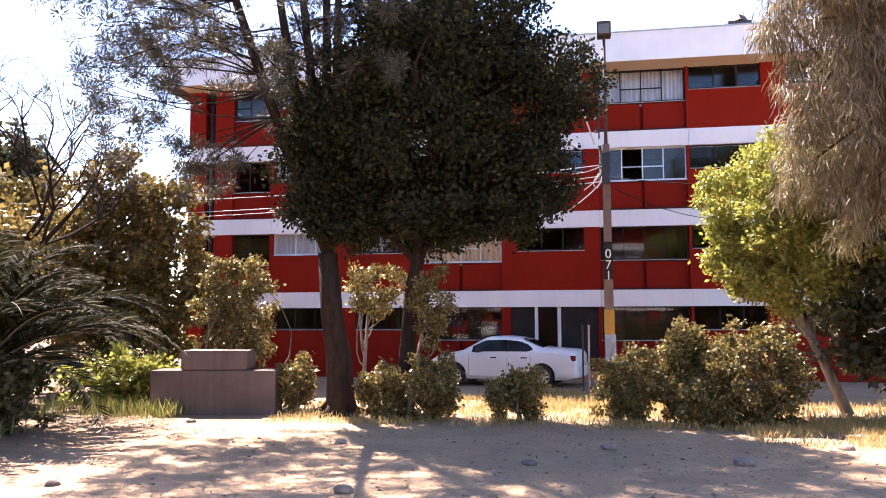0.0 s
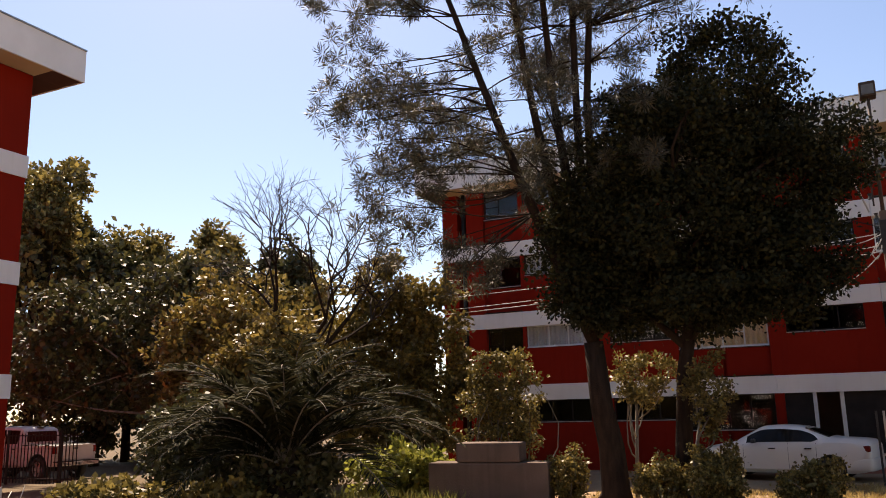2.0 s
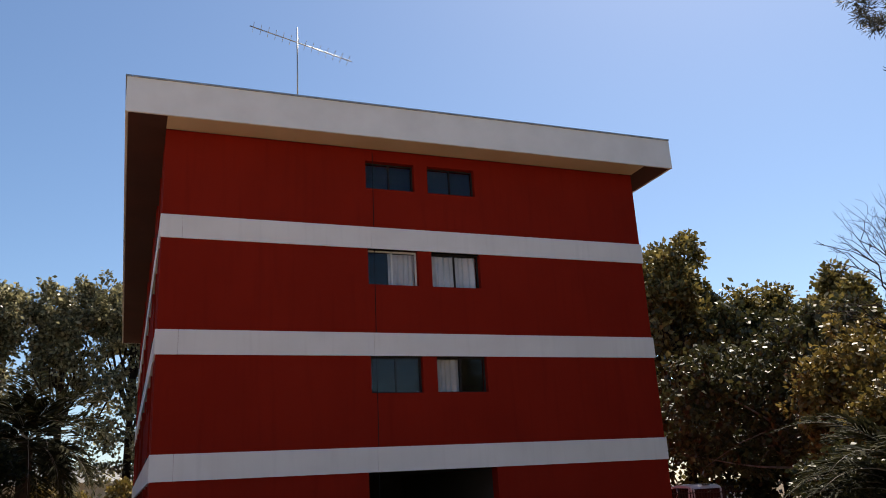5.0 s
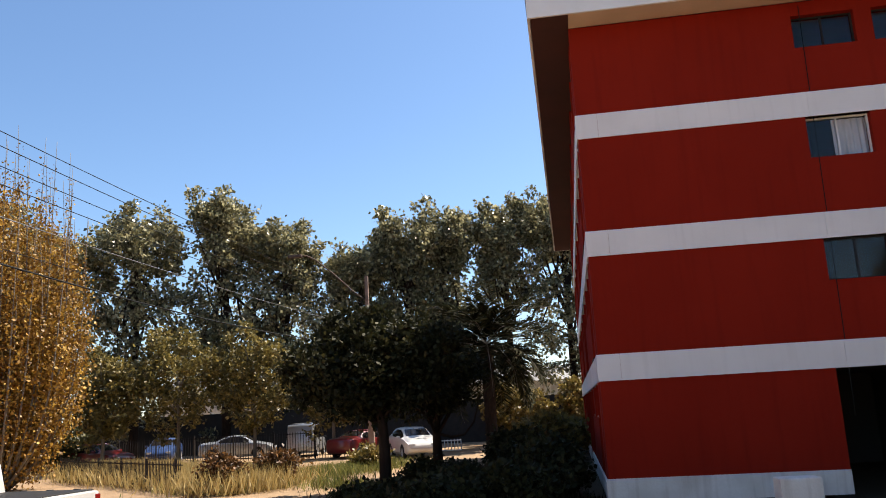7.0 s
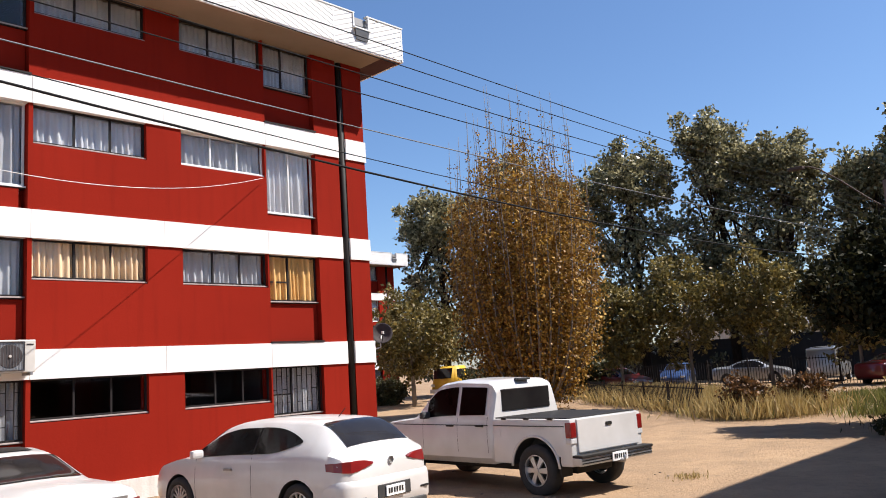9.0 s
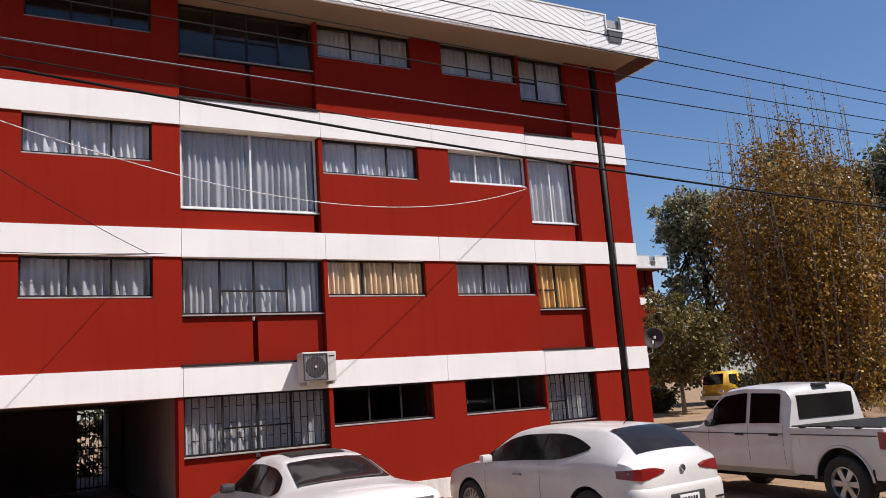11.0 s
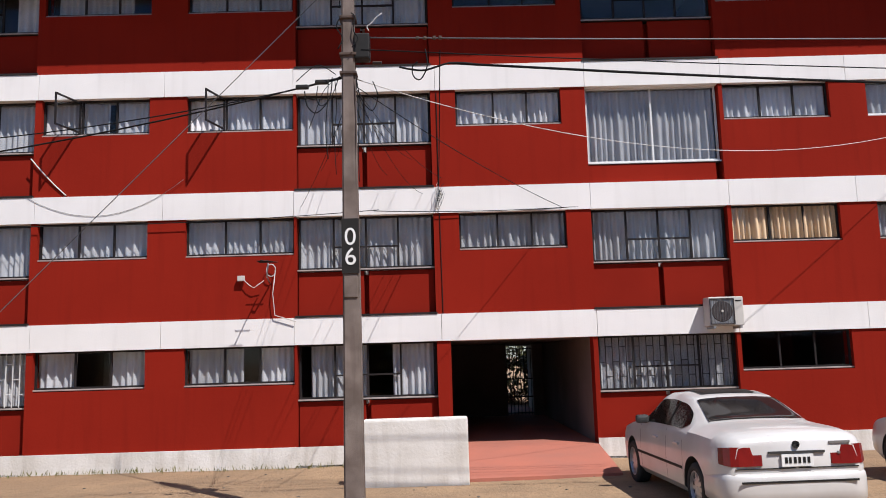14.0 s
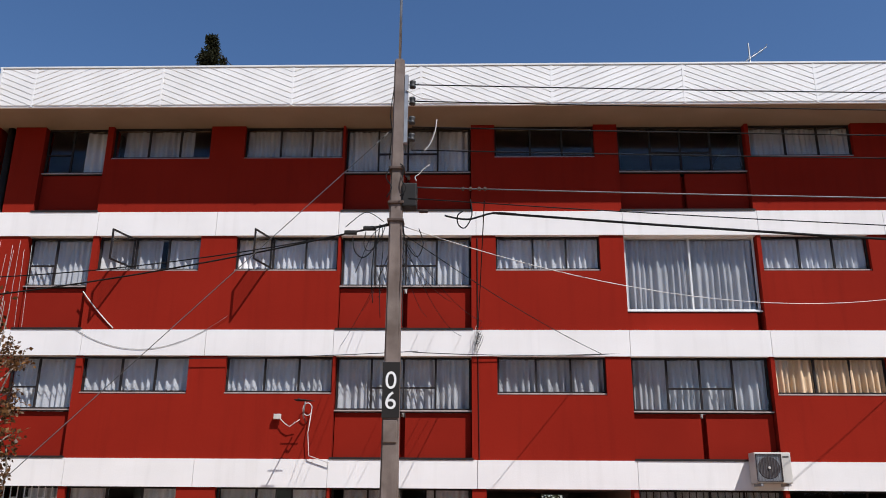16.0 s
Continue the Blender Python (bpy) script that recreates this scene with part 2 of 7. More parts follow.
LEAF_BRIGHT = leaf_mat("bright_leaves", (0.16, 0.17, 0.032), (0.29, 0.29, 0.055), (0.42, 0.40, 0.09), 0.42)
LEAF_OLIVE = leaf_mat("olive_leaves", (0.07, 0.058, 0.016), (0.155, 0.12, 0.033), (0.38, 0.29, 0.088), 0.28)
LEAF_YELLOW = leaf_mat("yellowing_leaves", (0.085, 0.068, 0.018), (0.19, 0.135, 0.034), (0.36, 0.26, 0.075), 0.28)
LEAF_AUTUMN = leaf_mat("autumn_leaves", (0.055, 0.032, 0.014), (0.13, 0.062, 0.022), (0.27, 0.13, 0.04), 0.3)
LEAF_GREEN = leaf_mat("green_leaves", (0.036, 0.038, 0.015), (0.06, 0.06, 0.022), (0.13, 0.115, 0.042), 0.2)
# brighter tones include sun glints painted into the leaf colour
LEAF_PLANE = leaf_mat("glinting_plane_tree_leaves", (0.06, 0.057, 0.03), (0.21, 0.188, 0.092), (0.62, 0.56, 0.32), 0.4, 0.3)
LEAF_POPLAR = leaf_mat("poplar_leaves", (0.10, 0.048, 0.010), (0.31, 0.16, 0.024), (0.58, 0.36, 0.065), 0.25)
LEAF_DRY = leaf_mat("drooping_needles", (0.10, 0.076, 0.038), (0.17, 0.13, 0.064), (0.30, 0.23, 0.12), 0.36)
LEAF_PALM = leaf_mat("palm_leaflets", (0.06, 0.056, 0.022), (0.13, 0.12, 0.045), (0.3, 0.26, 0.1), 0.3, 0.6, 0.15)
# shaded copy of the palm leaflets, silhouette darkness put into the colour
LEAF_PALM_SHADED = leaf_mat("shaded_palm_leaflets", (0.016, 0.017, 0.008), (0.028, 0.028, 0.013), (0.07, 0.062, 0.03), 0.2, 0.85, 0.08)
GRASS_DRY = leaf_mat("dry_grass", (0.3, 0.21, 0.07), (0.42, 0.31, 0.12), (0.55, 0.43, 0.2), 0.35)
GRASS_GREEN = leaf_mat("weedy_grass", (0.09, 0.1, 0.025), (0.17, 0.17, 0.045), (0.3, 0.26, 0.08), 0.35)


# ---- mesh helpers ----
def finish(name, bm, material, parent=None, label="", smooth=False):
    me = bpy.data.meshes.new(name)
    bm.to_mesh(me)
    bm.free()
    me.materials.append(material)
    if smooth:
        me.polygons.foreach_set("use_smooth", [True] * len(me.polygons))
    ob = new(name, me)
    if parent:
        ob.parent = parent
    return tagged(ob, label) if label else ob


def part(name, bm, material, parent, label="", smooth=False):
    return finish(name, bm, material, parent, label, smooth)


def thing(name, label, category, m=None, group="", kind=""):
    ob = new(name)
    ob.empty_display_size = 0.3
    if m is not None:
        ob.matrix_world = m
    return tagged(ob, label, category, group, kind)


def add_box(bm, a, b, bevel=0.0):
    vs = [bm.verts.new((x, y, z)) for x in (a[0], b[0]) for y in (a[1], b[1]) for z in (a[2], b[2])]
    fs = [bm.faces.new([vs[i] for i in q]) for q in ((0, 1, 3, 2), (4, 6, 7, 5), (0, 4, 5, 1), (2, 3, 7, 6), (0, 2, 6, 4), (1, 5, 7, 3))]
    if bevel:
        es = {e for f in fs for e in f.edges}
        bmesh.ops.bevel(bm, geom=list(es), offset=bevel, segments=2, affect="EDGES", profile=0.6)
    return fs


def box_part(name, a, b, material, parent, label="", bevel=0.0):
    bm = bmesh.new()
    add_box(bm, a, b, bevel)
    return part(name, bm, material, parent, label)


def add_tube(bm, pts, r0, r1=None, n=7, cap=True):
    """A tapering tube along the points."""
    r1 = r0 if r1 is None else r1
    pts = [Vector(p) for p in pts]
    rings, up = [], None
    for i, p in enumerate(pts):
        d = (pts[min(i + 1, len(pts) - 1)] - pts[max(i - 1, 0)]).normalized()
        side = d.cross(Vector((0, 0, 1)) if abs(d.z) < 0.95 else Vector((1, 0, 0))).normalized()
        if up is not None:
            side = (up - d * up.dot(d)).normalized()
        up = side
        other = d.cross(side)
        r = r0 + (r1 - r0) * i / max(1, len(pts) - 1)
        rings.append([bm.verts.new(p + (side * math.cos(2 * math.pi * k / n) + other * math.sin(2 * math.pi * k / n)) * r) for k in range(n)])
    for a, b in zip(rings, rings[1:]):
        for k in range(n):
            bm.faces.new((a[k], a[(k + 1) % n], b[(k + 1) % n], b[k]))
    if cap:
        bm.faces.new(rings[0][::-1])
        bm.faces.new(rings[-1])


def tube_part(name, pts, r0, material, parent=None, r1=None, n=7, label=""):
    bm = bmesh.new()
    add_tube(bm, pts, r0, r1, n)
    return finish(name, bm, material, parent, label, True)


def sag(a, b, drop, n=14):
    a, b = Vector(a), Vector(b)
    return [a.lerp(b, i / n) - Vector((0, 0, drop * 4 * (i / n) * (1 - i / n))) for i in range(n + 1)]


def quad_cloud(name, verts, material, parent):
    """One mesh of loose four-cornered leaves, from an array of n x 4 corners."""
    n = len(verts)
    me = bpy.data.meshes.new(name)
    me.vertices.add(n * 4)
    me.vertices.foreach_set("co", np.asarray(verts, np.float32).reshape(-1))
    me.loops.add(n * 4)
    me.loops.foreach_set("vertex_index", np.arange(n * 4, dtype=np.int32))
    me.polygons.add(n)
    me.polygons.foreach_set("loop_start", np.arange(0, n * 4, 4, dtype=np.int32))
    me.polygons.foreach_set("loop_total", np.full(n, 4, np.int32))
    me.update(calc_edges=True)
    me.materials.append(material)
    ob = new(name, me)
    if parent:
        ob.parent = parent
    return ob


def unit(v):
    return v / np.maximum(np.linalg.norm(v, axis=-1, keepdims=True), 1e-6)


def leaf_quads(rng, base, way, length, width, flat=0.3):
    """Pointed leaves: base points, directions, lengths."""
    n = len(base)
    side = unit(np.cross(way, rng.normal(0, 1, (n, 3)) + np.array([0, 0, flat])))
    lift = np.cross(side, way)
    length, width = length[:, None], width[:, None]
    mid = base + way * length * 0.5 + lift * length * 0.06
    return np.stack([base, mid + side * width, base + way * length - lift * length * 0.05, mid - side * width], 1)


def cluster_leaves(rng, centres, radii, per, size, aspect=0.32, hang=0.0, squash=0.8, shell=0.55):
    """Leaves in and round the given clumps."""
    c = np.repeat(np.asarray(centres, float), per, 0)
    r = np.repeat(np.asarray(radii, float), per)[:, None]
    d = unit(rng.normal(0, 1, c.shape))
    dist = (shell + (1 - shell) * rng.random((len(c), 1)) ** 0.7) * rng.random((len(c), 1)) ** 0.35
    off = d * dist * r * (1 + 0.25 * rng.normal(0, 1, (len(c), 1)))
    off[:, 2] *= squash
    way = unit(d * 0.6 + rng.normal(0, 0.7, c.shape) + np.array([0, 0, -hang]))
    length = size * rng.uniform(0.6, 1.35, len(c))
    return leaf_quads(rng, c + off, way, length, length * aspect)


def crown_points(rng, centre, radii, n, hollow=0.45, lumps=0.28):
    """Clump centres through an uneven ellipsoid."""
    d = unit(rng.normal(0, 1, (n, 3)))
    bumps = 1 + lumps * np.array([noise.noise(Vector(v * 1.7 + centre[0])) for v in d])[:, None] * 1.6
    r = (hollow + (1 - hollow) * rng.random((n, 1)) ** 0.6)
    return np.asarray(centre) + d * r * bumps * np.asarray(radii)


def bend(a, b, rng, k=0.12, n=5):
    a, b = Vector(a), Vector(b)
    ln = (b - a).length
    off = Vector(rng.normal(0, k, 3)) * ln
    return [a.lerp(b, i / n) + off * math.sin(math.pi * i / n) for i in range(n + 1)]


def tree(name, label, base, trunk, r0, crowns, leaf, seed, bark=None, limbs=18, category="tree", group="", hang=0.0, squash=0.8, aspect=0.32, extra=None):
    """trunk: points from the ground up. crowns: (centre, radii, clumps, clump radius, leaves per clump, leaf size)."""
    rng = np.random.default_rng(seed)
    t = thing(name, label, category, None, group)
    t.location = base
    b0 = np.asarray(base, float)
    bm = bmesh.new()
    pts = [Vector(p) - Vector(base) for p in trunk]
    add_tube(bm, pts, r0, r0 * 0.45, 9)
    clouds, all_c = [], []
    for centre, radii, n, cr, per, size in crowns:
        c = crown_points(rng, np.asarray(centre) - b0, radii, n)
        all_c += list(c)
        clouds.append(cluster_leaves(rng, c, cr * rng.uniform(0.7, 1.3, n), per, size, aspect, hang, squash))
    order = rng.permutation(len(all_c))[:limbs]
    for i in order:
        k = rng.uniform(0.45 if len(pts) < 5 else 0.68, 1.0) * (len(pts) - 1)
        a = pts[int(k)].lerp(pts[min(int(k) + 1, len(pts) - 1)], k - int(k))
        add_tube(bm, bend(a, all_c[i], rng), r0 * 0.32, 0.012, 5)
    if extra:
        for p, ra, rb in extra:
            add_tube(bm, [Vector(q) - Vector(base) for q in p], ra, rb, 7)
    part("trunk", bm, bark or BARK, t, "", True)
    quad_cloud("crown", np.concatenate(clouds), leaf, t)
    return t


def shrub(label, base, radii, clumps, per, size, leaf, seed, cr=0.2, category="shrub", aspect=0.36, hang=0.0, name="shrub"):
    """A bush: short stems and clumps of leaves down to the ground."""
    rng = np.random.default_rng(seed)
    t = thing(name, label, category)
    t.location = base
    c = crown_points(rng, (0, 0, radii[2] * 0.95), radii, clumps, 0.35, 0.3)
    c[:, 2] = np.maximum(c[:, 2], 0.1)
    bm = bmesh.new()
    for i in rng.permutation(len(c))[: max(6, clumps // 6)]:
        add_tube(bm, bend((rng.normal(0, 0.06), rng.normal(0, 0.06), 0), c[i], rng), 0.022, 0.006, 5)
    part("stem", bm, BARK_GREY, t, "", True)
    quad_cloud("foliage", cluster_leaves(rng, c, cr * rng.uniform(0.7, 1.35, len(c)), per, size, aspect, hang), leaf, t)
    return t


def palm(label, base, trunk_h, trunk_r, fronds, reach, seed, leaf=None, tilt=(-0.5, 1.3), leaflets=46, leaf_len=0.34):
    """A feather palm: arching ribs with rows of narrow leaflets."""
    rng = np.random.default_rng(seed)
    t = thing("palm_tree", label, "palm")
    t.location = base
    bm = bmesh.new()
    hgt = max(trunk_h, 0.25)
    for i in range(12):
        z0, z1 = hgt * i / 12, hgt * (i + 1) / 12
        add_tube(bm, [(0, 0, z0), (0, 0, z1 + 0.02)], trunk_r * 1.08, trunk_r * 0.9, 11)
    part("trunk", bm, BARK, t)
    bm, quads = bmesh.new(), []
    for f in range(fronds):
        az, el = f * 2.39996 + rng.uniform(-0.3, 0.3), rng.uniform(*tilt)
        ln = reach * rng.uniform(0.75, 1.1)
        out = np.array([math.cos(az), math.sin(az), 0.0])
        pts, p, e = [], np.array([0, 0, hgt]), el
        for i in range(15):
            pts.append(p.copy())
            p = p + (out * math.cos(e) + np.array([0, 0, math.sin(e)])) * ln / 14
            e -= (0.06 + 0.1 * (i / 14)) * rng.uniform(0.8, 1.3)
        add_tube(bm, pts, 0.022, 0.005, 5)
        P = np.array(pts)
        s = rng.uniform(0.12, 1.0, leaflets * 2)
        k = s * 13.99
        i0 = k.astype(int)
        at = P[i0] + (P[i0 + 1] - P[i0]) * (k - i0)[:, None]
        along = unit(P[i0 + 1] - P[i0])
        sgn = np.where(np.arange(leaflets * 2) % 2, 1.0, -1.0)[:, None]
        side = np.cross(along, np.array([0, 0, 1.0]))
        way = unit(along * 0.75 + unit(side) * sgn * 0.9 + rng.normal(0, 0.12, at.shape) + np.array([0, 0, 0.12]))
        ll = leaf_len * (0.45 + 0.9 * np.sin(np.pi * np.clip(s, 0, 1) ** 0.8)) * rng.uniform(0.8, 1.2, len(s))
        quads.append(leaf_quads(rng, at, way, ll, ll * 0.05, 2.0))
    part("rib", bm, BARK_GREY, t, "", True)
    quad_cloud("frond", np.concatenate(quads), leaf or LEAF_PALM, t)
    return t


def grass(name, label, spots, leaf, seed, height=(0.12, 0.4), width=0.006):
    """Blades of grass at the given x, y spots (an array)."""
    rng = np.random.default_rng(seed)
    n = len(spots)
    base = np.c_[spots, [ground_z(x, y) for x, y in spots]]
    way = unit(np.c_[rng.normal(0, 0.35, (n, 2)), np.ones(n)])
    ln = rng.uniform(*height, n)
    ob = quad_cloud(name, leaf_quads(rng, base, way, ln, width * rng.uniform(0.7, 1.6, n)), leaf, None)
    return tagged(ob, label, "grass", "", "stuff")


def text_part(body, size, m, material, parent, name="number"):
    cu = bpy.data.curves.new(name, "FONT")
    cu.body, cu.size, cu.extrude, cu.align_x, cu.align_y = body, size, 0.002, "CENTER", "CENTER"
    tmp = bpy.data.objects.new(name, cu)
    scene.collection.objects.link(tmp)
    me = bpy.data.meshes.new_from_object(tmp.evaluated_get(bpy.context.evaluated_depsgraph_get()))
    bpy.data.objects.remove(tmp)
    me.materials.append(material)
    ob = new(name, me)
    ob.parent = parent
    ob.matrix_local = m
    return ob


# ---- ground ----
def ground_z(x, y):
    return 0.035 * noise.noise(Vector((x * 0.35, y * 0.35, 0.3))) + 0.012 * noise.noise(Vector((x * 1.7, y * 1.7, 2.0)))


def dirt_mat():
    m, nt, p = mat_base("dry_dirt")
    big = spread(nt, noise_tex(nt, 0.16, 6.0), 0.38, 0.62)
    mid = spread(nt, noise_tex(nt, 1.1, 6.0), 0.35, 0.7)
    fine_out = noise_tex(nt, 18.0, 8.0)
    col = mix_rgb(nt, big, (0.36, 0.245, 0.145), (0.29, 0.193, 0.115))
    col = mix_rgb(nt, mix_value(nt, mid, 0.62), col, (0.20, 0.14, 0.09))
    speck = spread(nt, noise_tex(nt, 42.0, 3.0), 0.6, 0.7)
    col = mix_rgb(nt, mix_value(nt, speck, 0.45), col, (0.15, 0.115, 0.08))
    clod = spread(nt, noise_tex(nt, 5.5, 5.0), 0.52, 0.68)
    col = mix_rgb(nt, mix_value(nt, clod, 0.4), col, (0.19, 0.135, 0.085))
    # ground darkened between the blocks, to cut light bounced onto the shaded walls
    sep = nt.nodes.new("ShaderNodeSeparateXYZ")
    nt.links.new(nt.nodes.new("ShaderNodeNewGeometry").outputs["Position"], sep.inputs[0])
    wob = mix_value(nt, noise_tex(nt, 0.5, 4.0), 5.0)
    edges = []
    for axis, lo, hi in (("X", -6.6, -8.2), ("Y", -2.6, -1.0)):
        add = nt.nodes.new("ShaderNodeMath")
        add.operation = "ADD"
        nt.links.new(sep.outputs[axis], add.inputs[0])
        nt.links.new(wob, add.inputs[1])
        edges.append(spread(nt, add.outputs[0], lo, hi))
    both = nt.nodes.new("ShaderNodeMath")
    both.operation = "MULTIPLY"
    nt.links.new(edges[0], both.inputs[0])
    nt.links.new(edges[1], both.inputs[1])
    col = mix_rgb(nt, mix_value(nt, both.outputs[0], 0.85), col, (0.085, 0.065, 0.042))
    nt.links.new(col, p.inputs["Base Color"])
    p.inputs["Roughness"].default_value, p.inputs["Specular IOR Level"].default_value = 0.95, 0.15
    b = node(nt, "ShaderNodeBump", Strength=0.65, Distance=0.06)
    nt.links.new(fine_out, b.inputs["Height"])
    nt.links.new(b.outputs[0], p.inputs["Normal"])
    return m


def build_ground():
    ax = np.concatenate([[-900, -400, -200, -110], np.arange(-70, -34, 2.0), np.arange(-34, 16, 0.4), np.arange(16, 40, 2.0), [60, 120, 300, 900]])
    ay = np.concatenate([[-900, -400, -200, -100], np.arange(-60, -28, 2.0), np.arange(-28, 28, 0.4), np.arange(28, 60, 2.0), [100, 200, 400, 900]])
    vs = [(x, y, ground_z(x, y)) for y in ay for x in ax]
    w = len(ax)
    fs = [(j * w + i, j * w + i + 1, (j + 1) * w + i + 1, (j + 1) * w + i) for j in range(len(ay) - 1) for i in range(w - 1)]
    me = bpy.data.meshes.new("ground")
    me.from_pydata([(float(a), float(b), float(c)) for a, b, c in vs], [], fs)
    me.polygons.foreach_set("use_smooth", [True] * len(me.polygons))
    me.materials.append(dirt_mat())
    tagged(new("ground", me), "pale dry dirt yard with trodden earth", "ground", "", "structure")


build_ground()


# ---- apartment blocks ----
BANDS = ((2.30, 2.82), (4.80, 5.32), (7.30, 7.82))
STOREYS = ((0.38, 2.30), (2.82, 4.80), (5.32, 7.30), (7.82, 9.80))
COLUMNS = [(-10.86, -10.26, "wall"), (-10.26, -9.90, "joint"), (-9.90, -9.24, "wall"), (-9.24, -7.87, "bay"), (-7.87, -7.74, "wall"),
           (-7.74, -5.60, "strip"), (-5.60, -4.86, "wall"), (-4.86, -2.74, "strip"), (-2.74, -2.69, "wall"), (-2.69, 0.0, "bay"),
           (0.0, 0.50, "wall"), (0.50, 2.62, "strip"), (2.62, 3.11, "wall"), (3.11, 5.81, "bay"), (5.81, 5.89, "wall"),
           (5.89, 8.05, "strip"), (8.05, 8.80, "wall"), (8.80, 10.84, "strip"), (10.84, 10.88, "wall"), (10.88, 12.27, "bay"),
           (12.27, 12.99, "wall"), (12.99, 13.22, "joint"), (13.22, 13.83, "wall")]
U0, U1, DEPTH = -10.86, 13.83, 12.0


def curtain_bm(rng, u0, u1, z0, z1, y):
    bm = bmesh.new()
    n = max(8, int((u1 - u0) * 46))
    ph, am = rng.uniform(0, 6), rng.uniform(0.03, 0.045)
    rows = []
    for z, k in ((z1, 0.5), (z1 - (z1 - z0) * 0.4, 0.9), (z0, 1.3)):
        rows.append([bm.verts.new((u0 + (u1 - u0) * i / n, y + am * k * (math.sin(i * 1.02 + ph + 1.3 * math.sin(i * 0.17 + ph)) + 0.7 * math.sin(i * 0.31 + 2 * ph)), z)) for i in range(n + 1)])
    for a, b in zip(rows, rows[1:]):
        for i in range(n):
            bm.faces.new((a[i], a[i + 1], b[i + 1], b[i]))
    return bm


def window(parent, rng, u0, u1, z0, z1, y, lights, frame_mat=None, curtain="white", cover=(0.0, 1.0), rail=None, sill=True, open_light=None, grille=False, back=0.135):
    """A steel window: frame with mullions, a pane in each light, a sill and a curtain behind."""
    fm = frame_mat or DARK_FRAME
    bm = bmesh.new()
    f = 0.035
    loops = [[bm.verts.new(p) for p in ((a, yy, c), (b, yy, c), (b, yy, d), (a, yy, d))] for yy in (y, y + 0.05) for a, b, c, d in ((u0, u1, z0, z1), (u0 + f, u1 - f, z0 + f, z1 - f))]
    for p, q in ((0, 1), (1, 3), (3, 2), (2, 0)):
        for k in range(4):
            bm.faces.new((loops[p][k], loops[p][(k + 1) % 4], loops[q][(k + 1) % 4], loops[q][k]))
    bmesh.ops.recalc_face_normals(bm, faces=bm.faces)
    xs = [u0 + (u1 - u0) * k for k in lights]
    w = part("window", bm, fm, parent)
    for x in xs[1:-1]:
        box_part("mullion", (x - 0.018, y + 0.003, z0 + f), (x + 0.018, y + 0.047, z1 - f), fm, w)
    if rail:
        for i in rail:
            zr = z0 + (z1 - z0) * 0.42
            box_part("glazing_bar", (xs[i] + 0.018, y + 0.005, zr - 0.016), (xs[i + 1] - 0.018, y + 0.045, zr + 0.016), fm, w)
    for i, (a, b) in enumerate(zip(xs, xs[1:])):
        if open_light == i:
            bmc = bmesh.new()
            ww, hh = b - a - 0.04, z1 - z0 - 2 * f
            for p, q in (((0, 0, 0), (ww, 0.03, 0.03)), ((0, 0, hh - 0.03), (ww, 0.03, hh)), ((0, 0, 0.03), (0.03, 0.03, hh - 0.03)), ((ww - 0.03, 0, 0.03), (ww, 0.03, hh - 0.03))):
                add_box(bmc, (-q[0], p[1], p[2]), (-p[0], q[1], q[2]))
            add_box(bmc, (-ww + 0.03, 0.012, 0.03), (-0.03, 0.018, hh - 0.03))
            c = part("casement", bmc, fm, w)
            c.data.materials.append(PANE)
            for fc in list(c.data.polygons)[-6:]:
                fc.material_index = 1
            c.matrix_local = pose(b - 0.02, y - 0.01, z0 + f, 0, 0, 75)
            continue
        if open_light == -1 - i:
            continue
        bmp = bmesh.new()
        add_box(bmp, (a + 0.01, y + 0.022, z0 + 0.02), (b - 0.01, y + 0.028, z1 - 0.02))
        part("pane", bmp, PANE, w)
    if sill:
        bms = bmesh.new()
        add_box(bms, (u0 - 0.02, y - 0.06, z0 - 0.03), (u1 + 0.02, y + 0.06, z0 - 0.002), 0.006)
        box_part("sill_rail", (u0 - 0.01, y - 0.045, z0 - 0.044), (u1 + 0.01, y + 0.05, z0 - 0.0301), DARK_FRAME, w)
        part("sill", bms, WHITE_FRAME if fm == WHITE_FRAME else SILL_SUNLIT, w)
    if curtain:
        cm = {"white": CURTAIN, "ochre": CURTAIN_OCHRE, "beige": CURTAIN_BEIGE}[curtain]
        for k0, k1 in zip(cover[::2], cover[1::2]):
            c0, c1 = u0 + (u1 - u0) * k0, u0 + (u1 - u0) * k1
            part("curtain", curtain_bm(rng, c0, c1, z0 - 0.12 if back > 0.1 else z0 + 0.03, z1 - 0.03, y + back), cm, w, "", True)
    if grille:
        bmg = bmesh.new()
        n = int((u1 - u0) / 0.13)
        for i in range(n + 1):
            x = u0 + (u1 - u0) * i / n
            add_box(bmg, (x - 0.008, y - 0.05, z0 + 0.01), (x + 0.008, y - 0.035, z1 - 0.01))
            if i < n:
                for k, zz in enumerate((0.25, 0.52, 0.8)):
                    if (i + k) % 2:
                        zr = z0 + (z1 - z0) * zz
                        add_box(bmg, (x + 0.008, y - 0.05, zr - 0.007), (x + (u1 - u0) / n - 0.008, y - 0.036, zr + 0.007))
        part("grille", bmg, WHITE_FRAME if grille == "white" else DARK_FRAME, w)
    return w


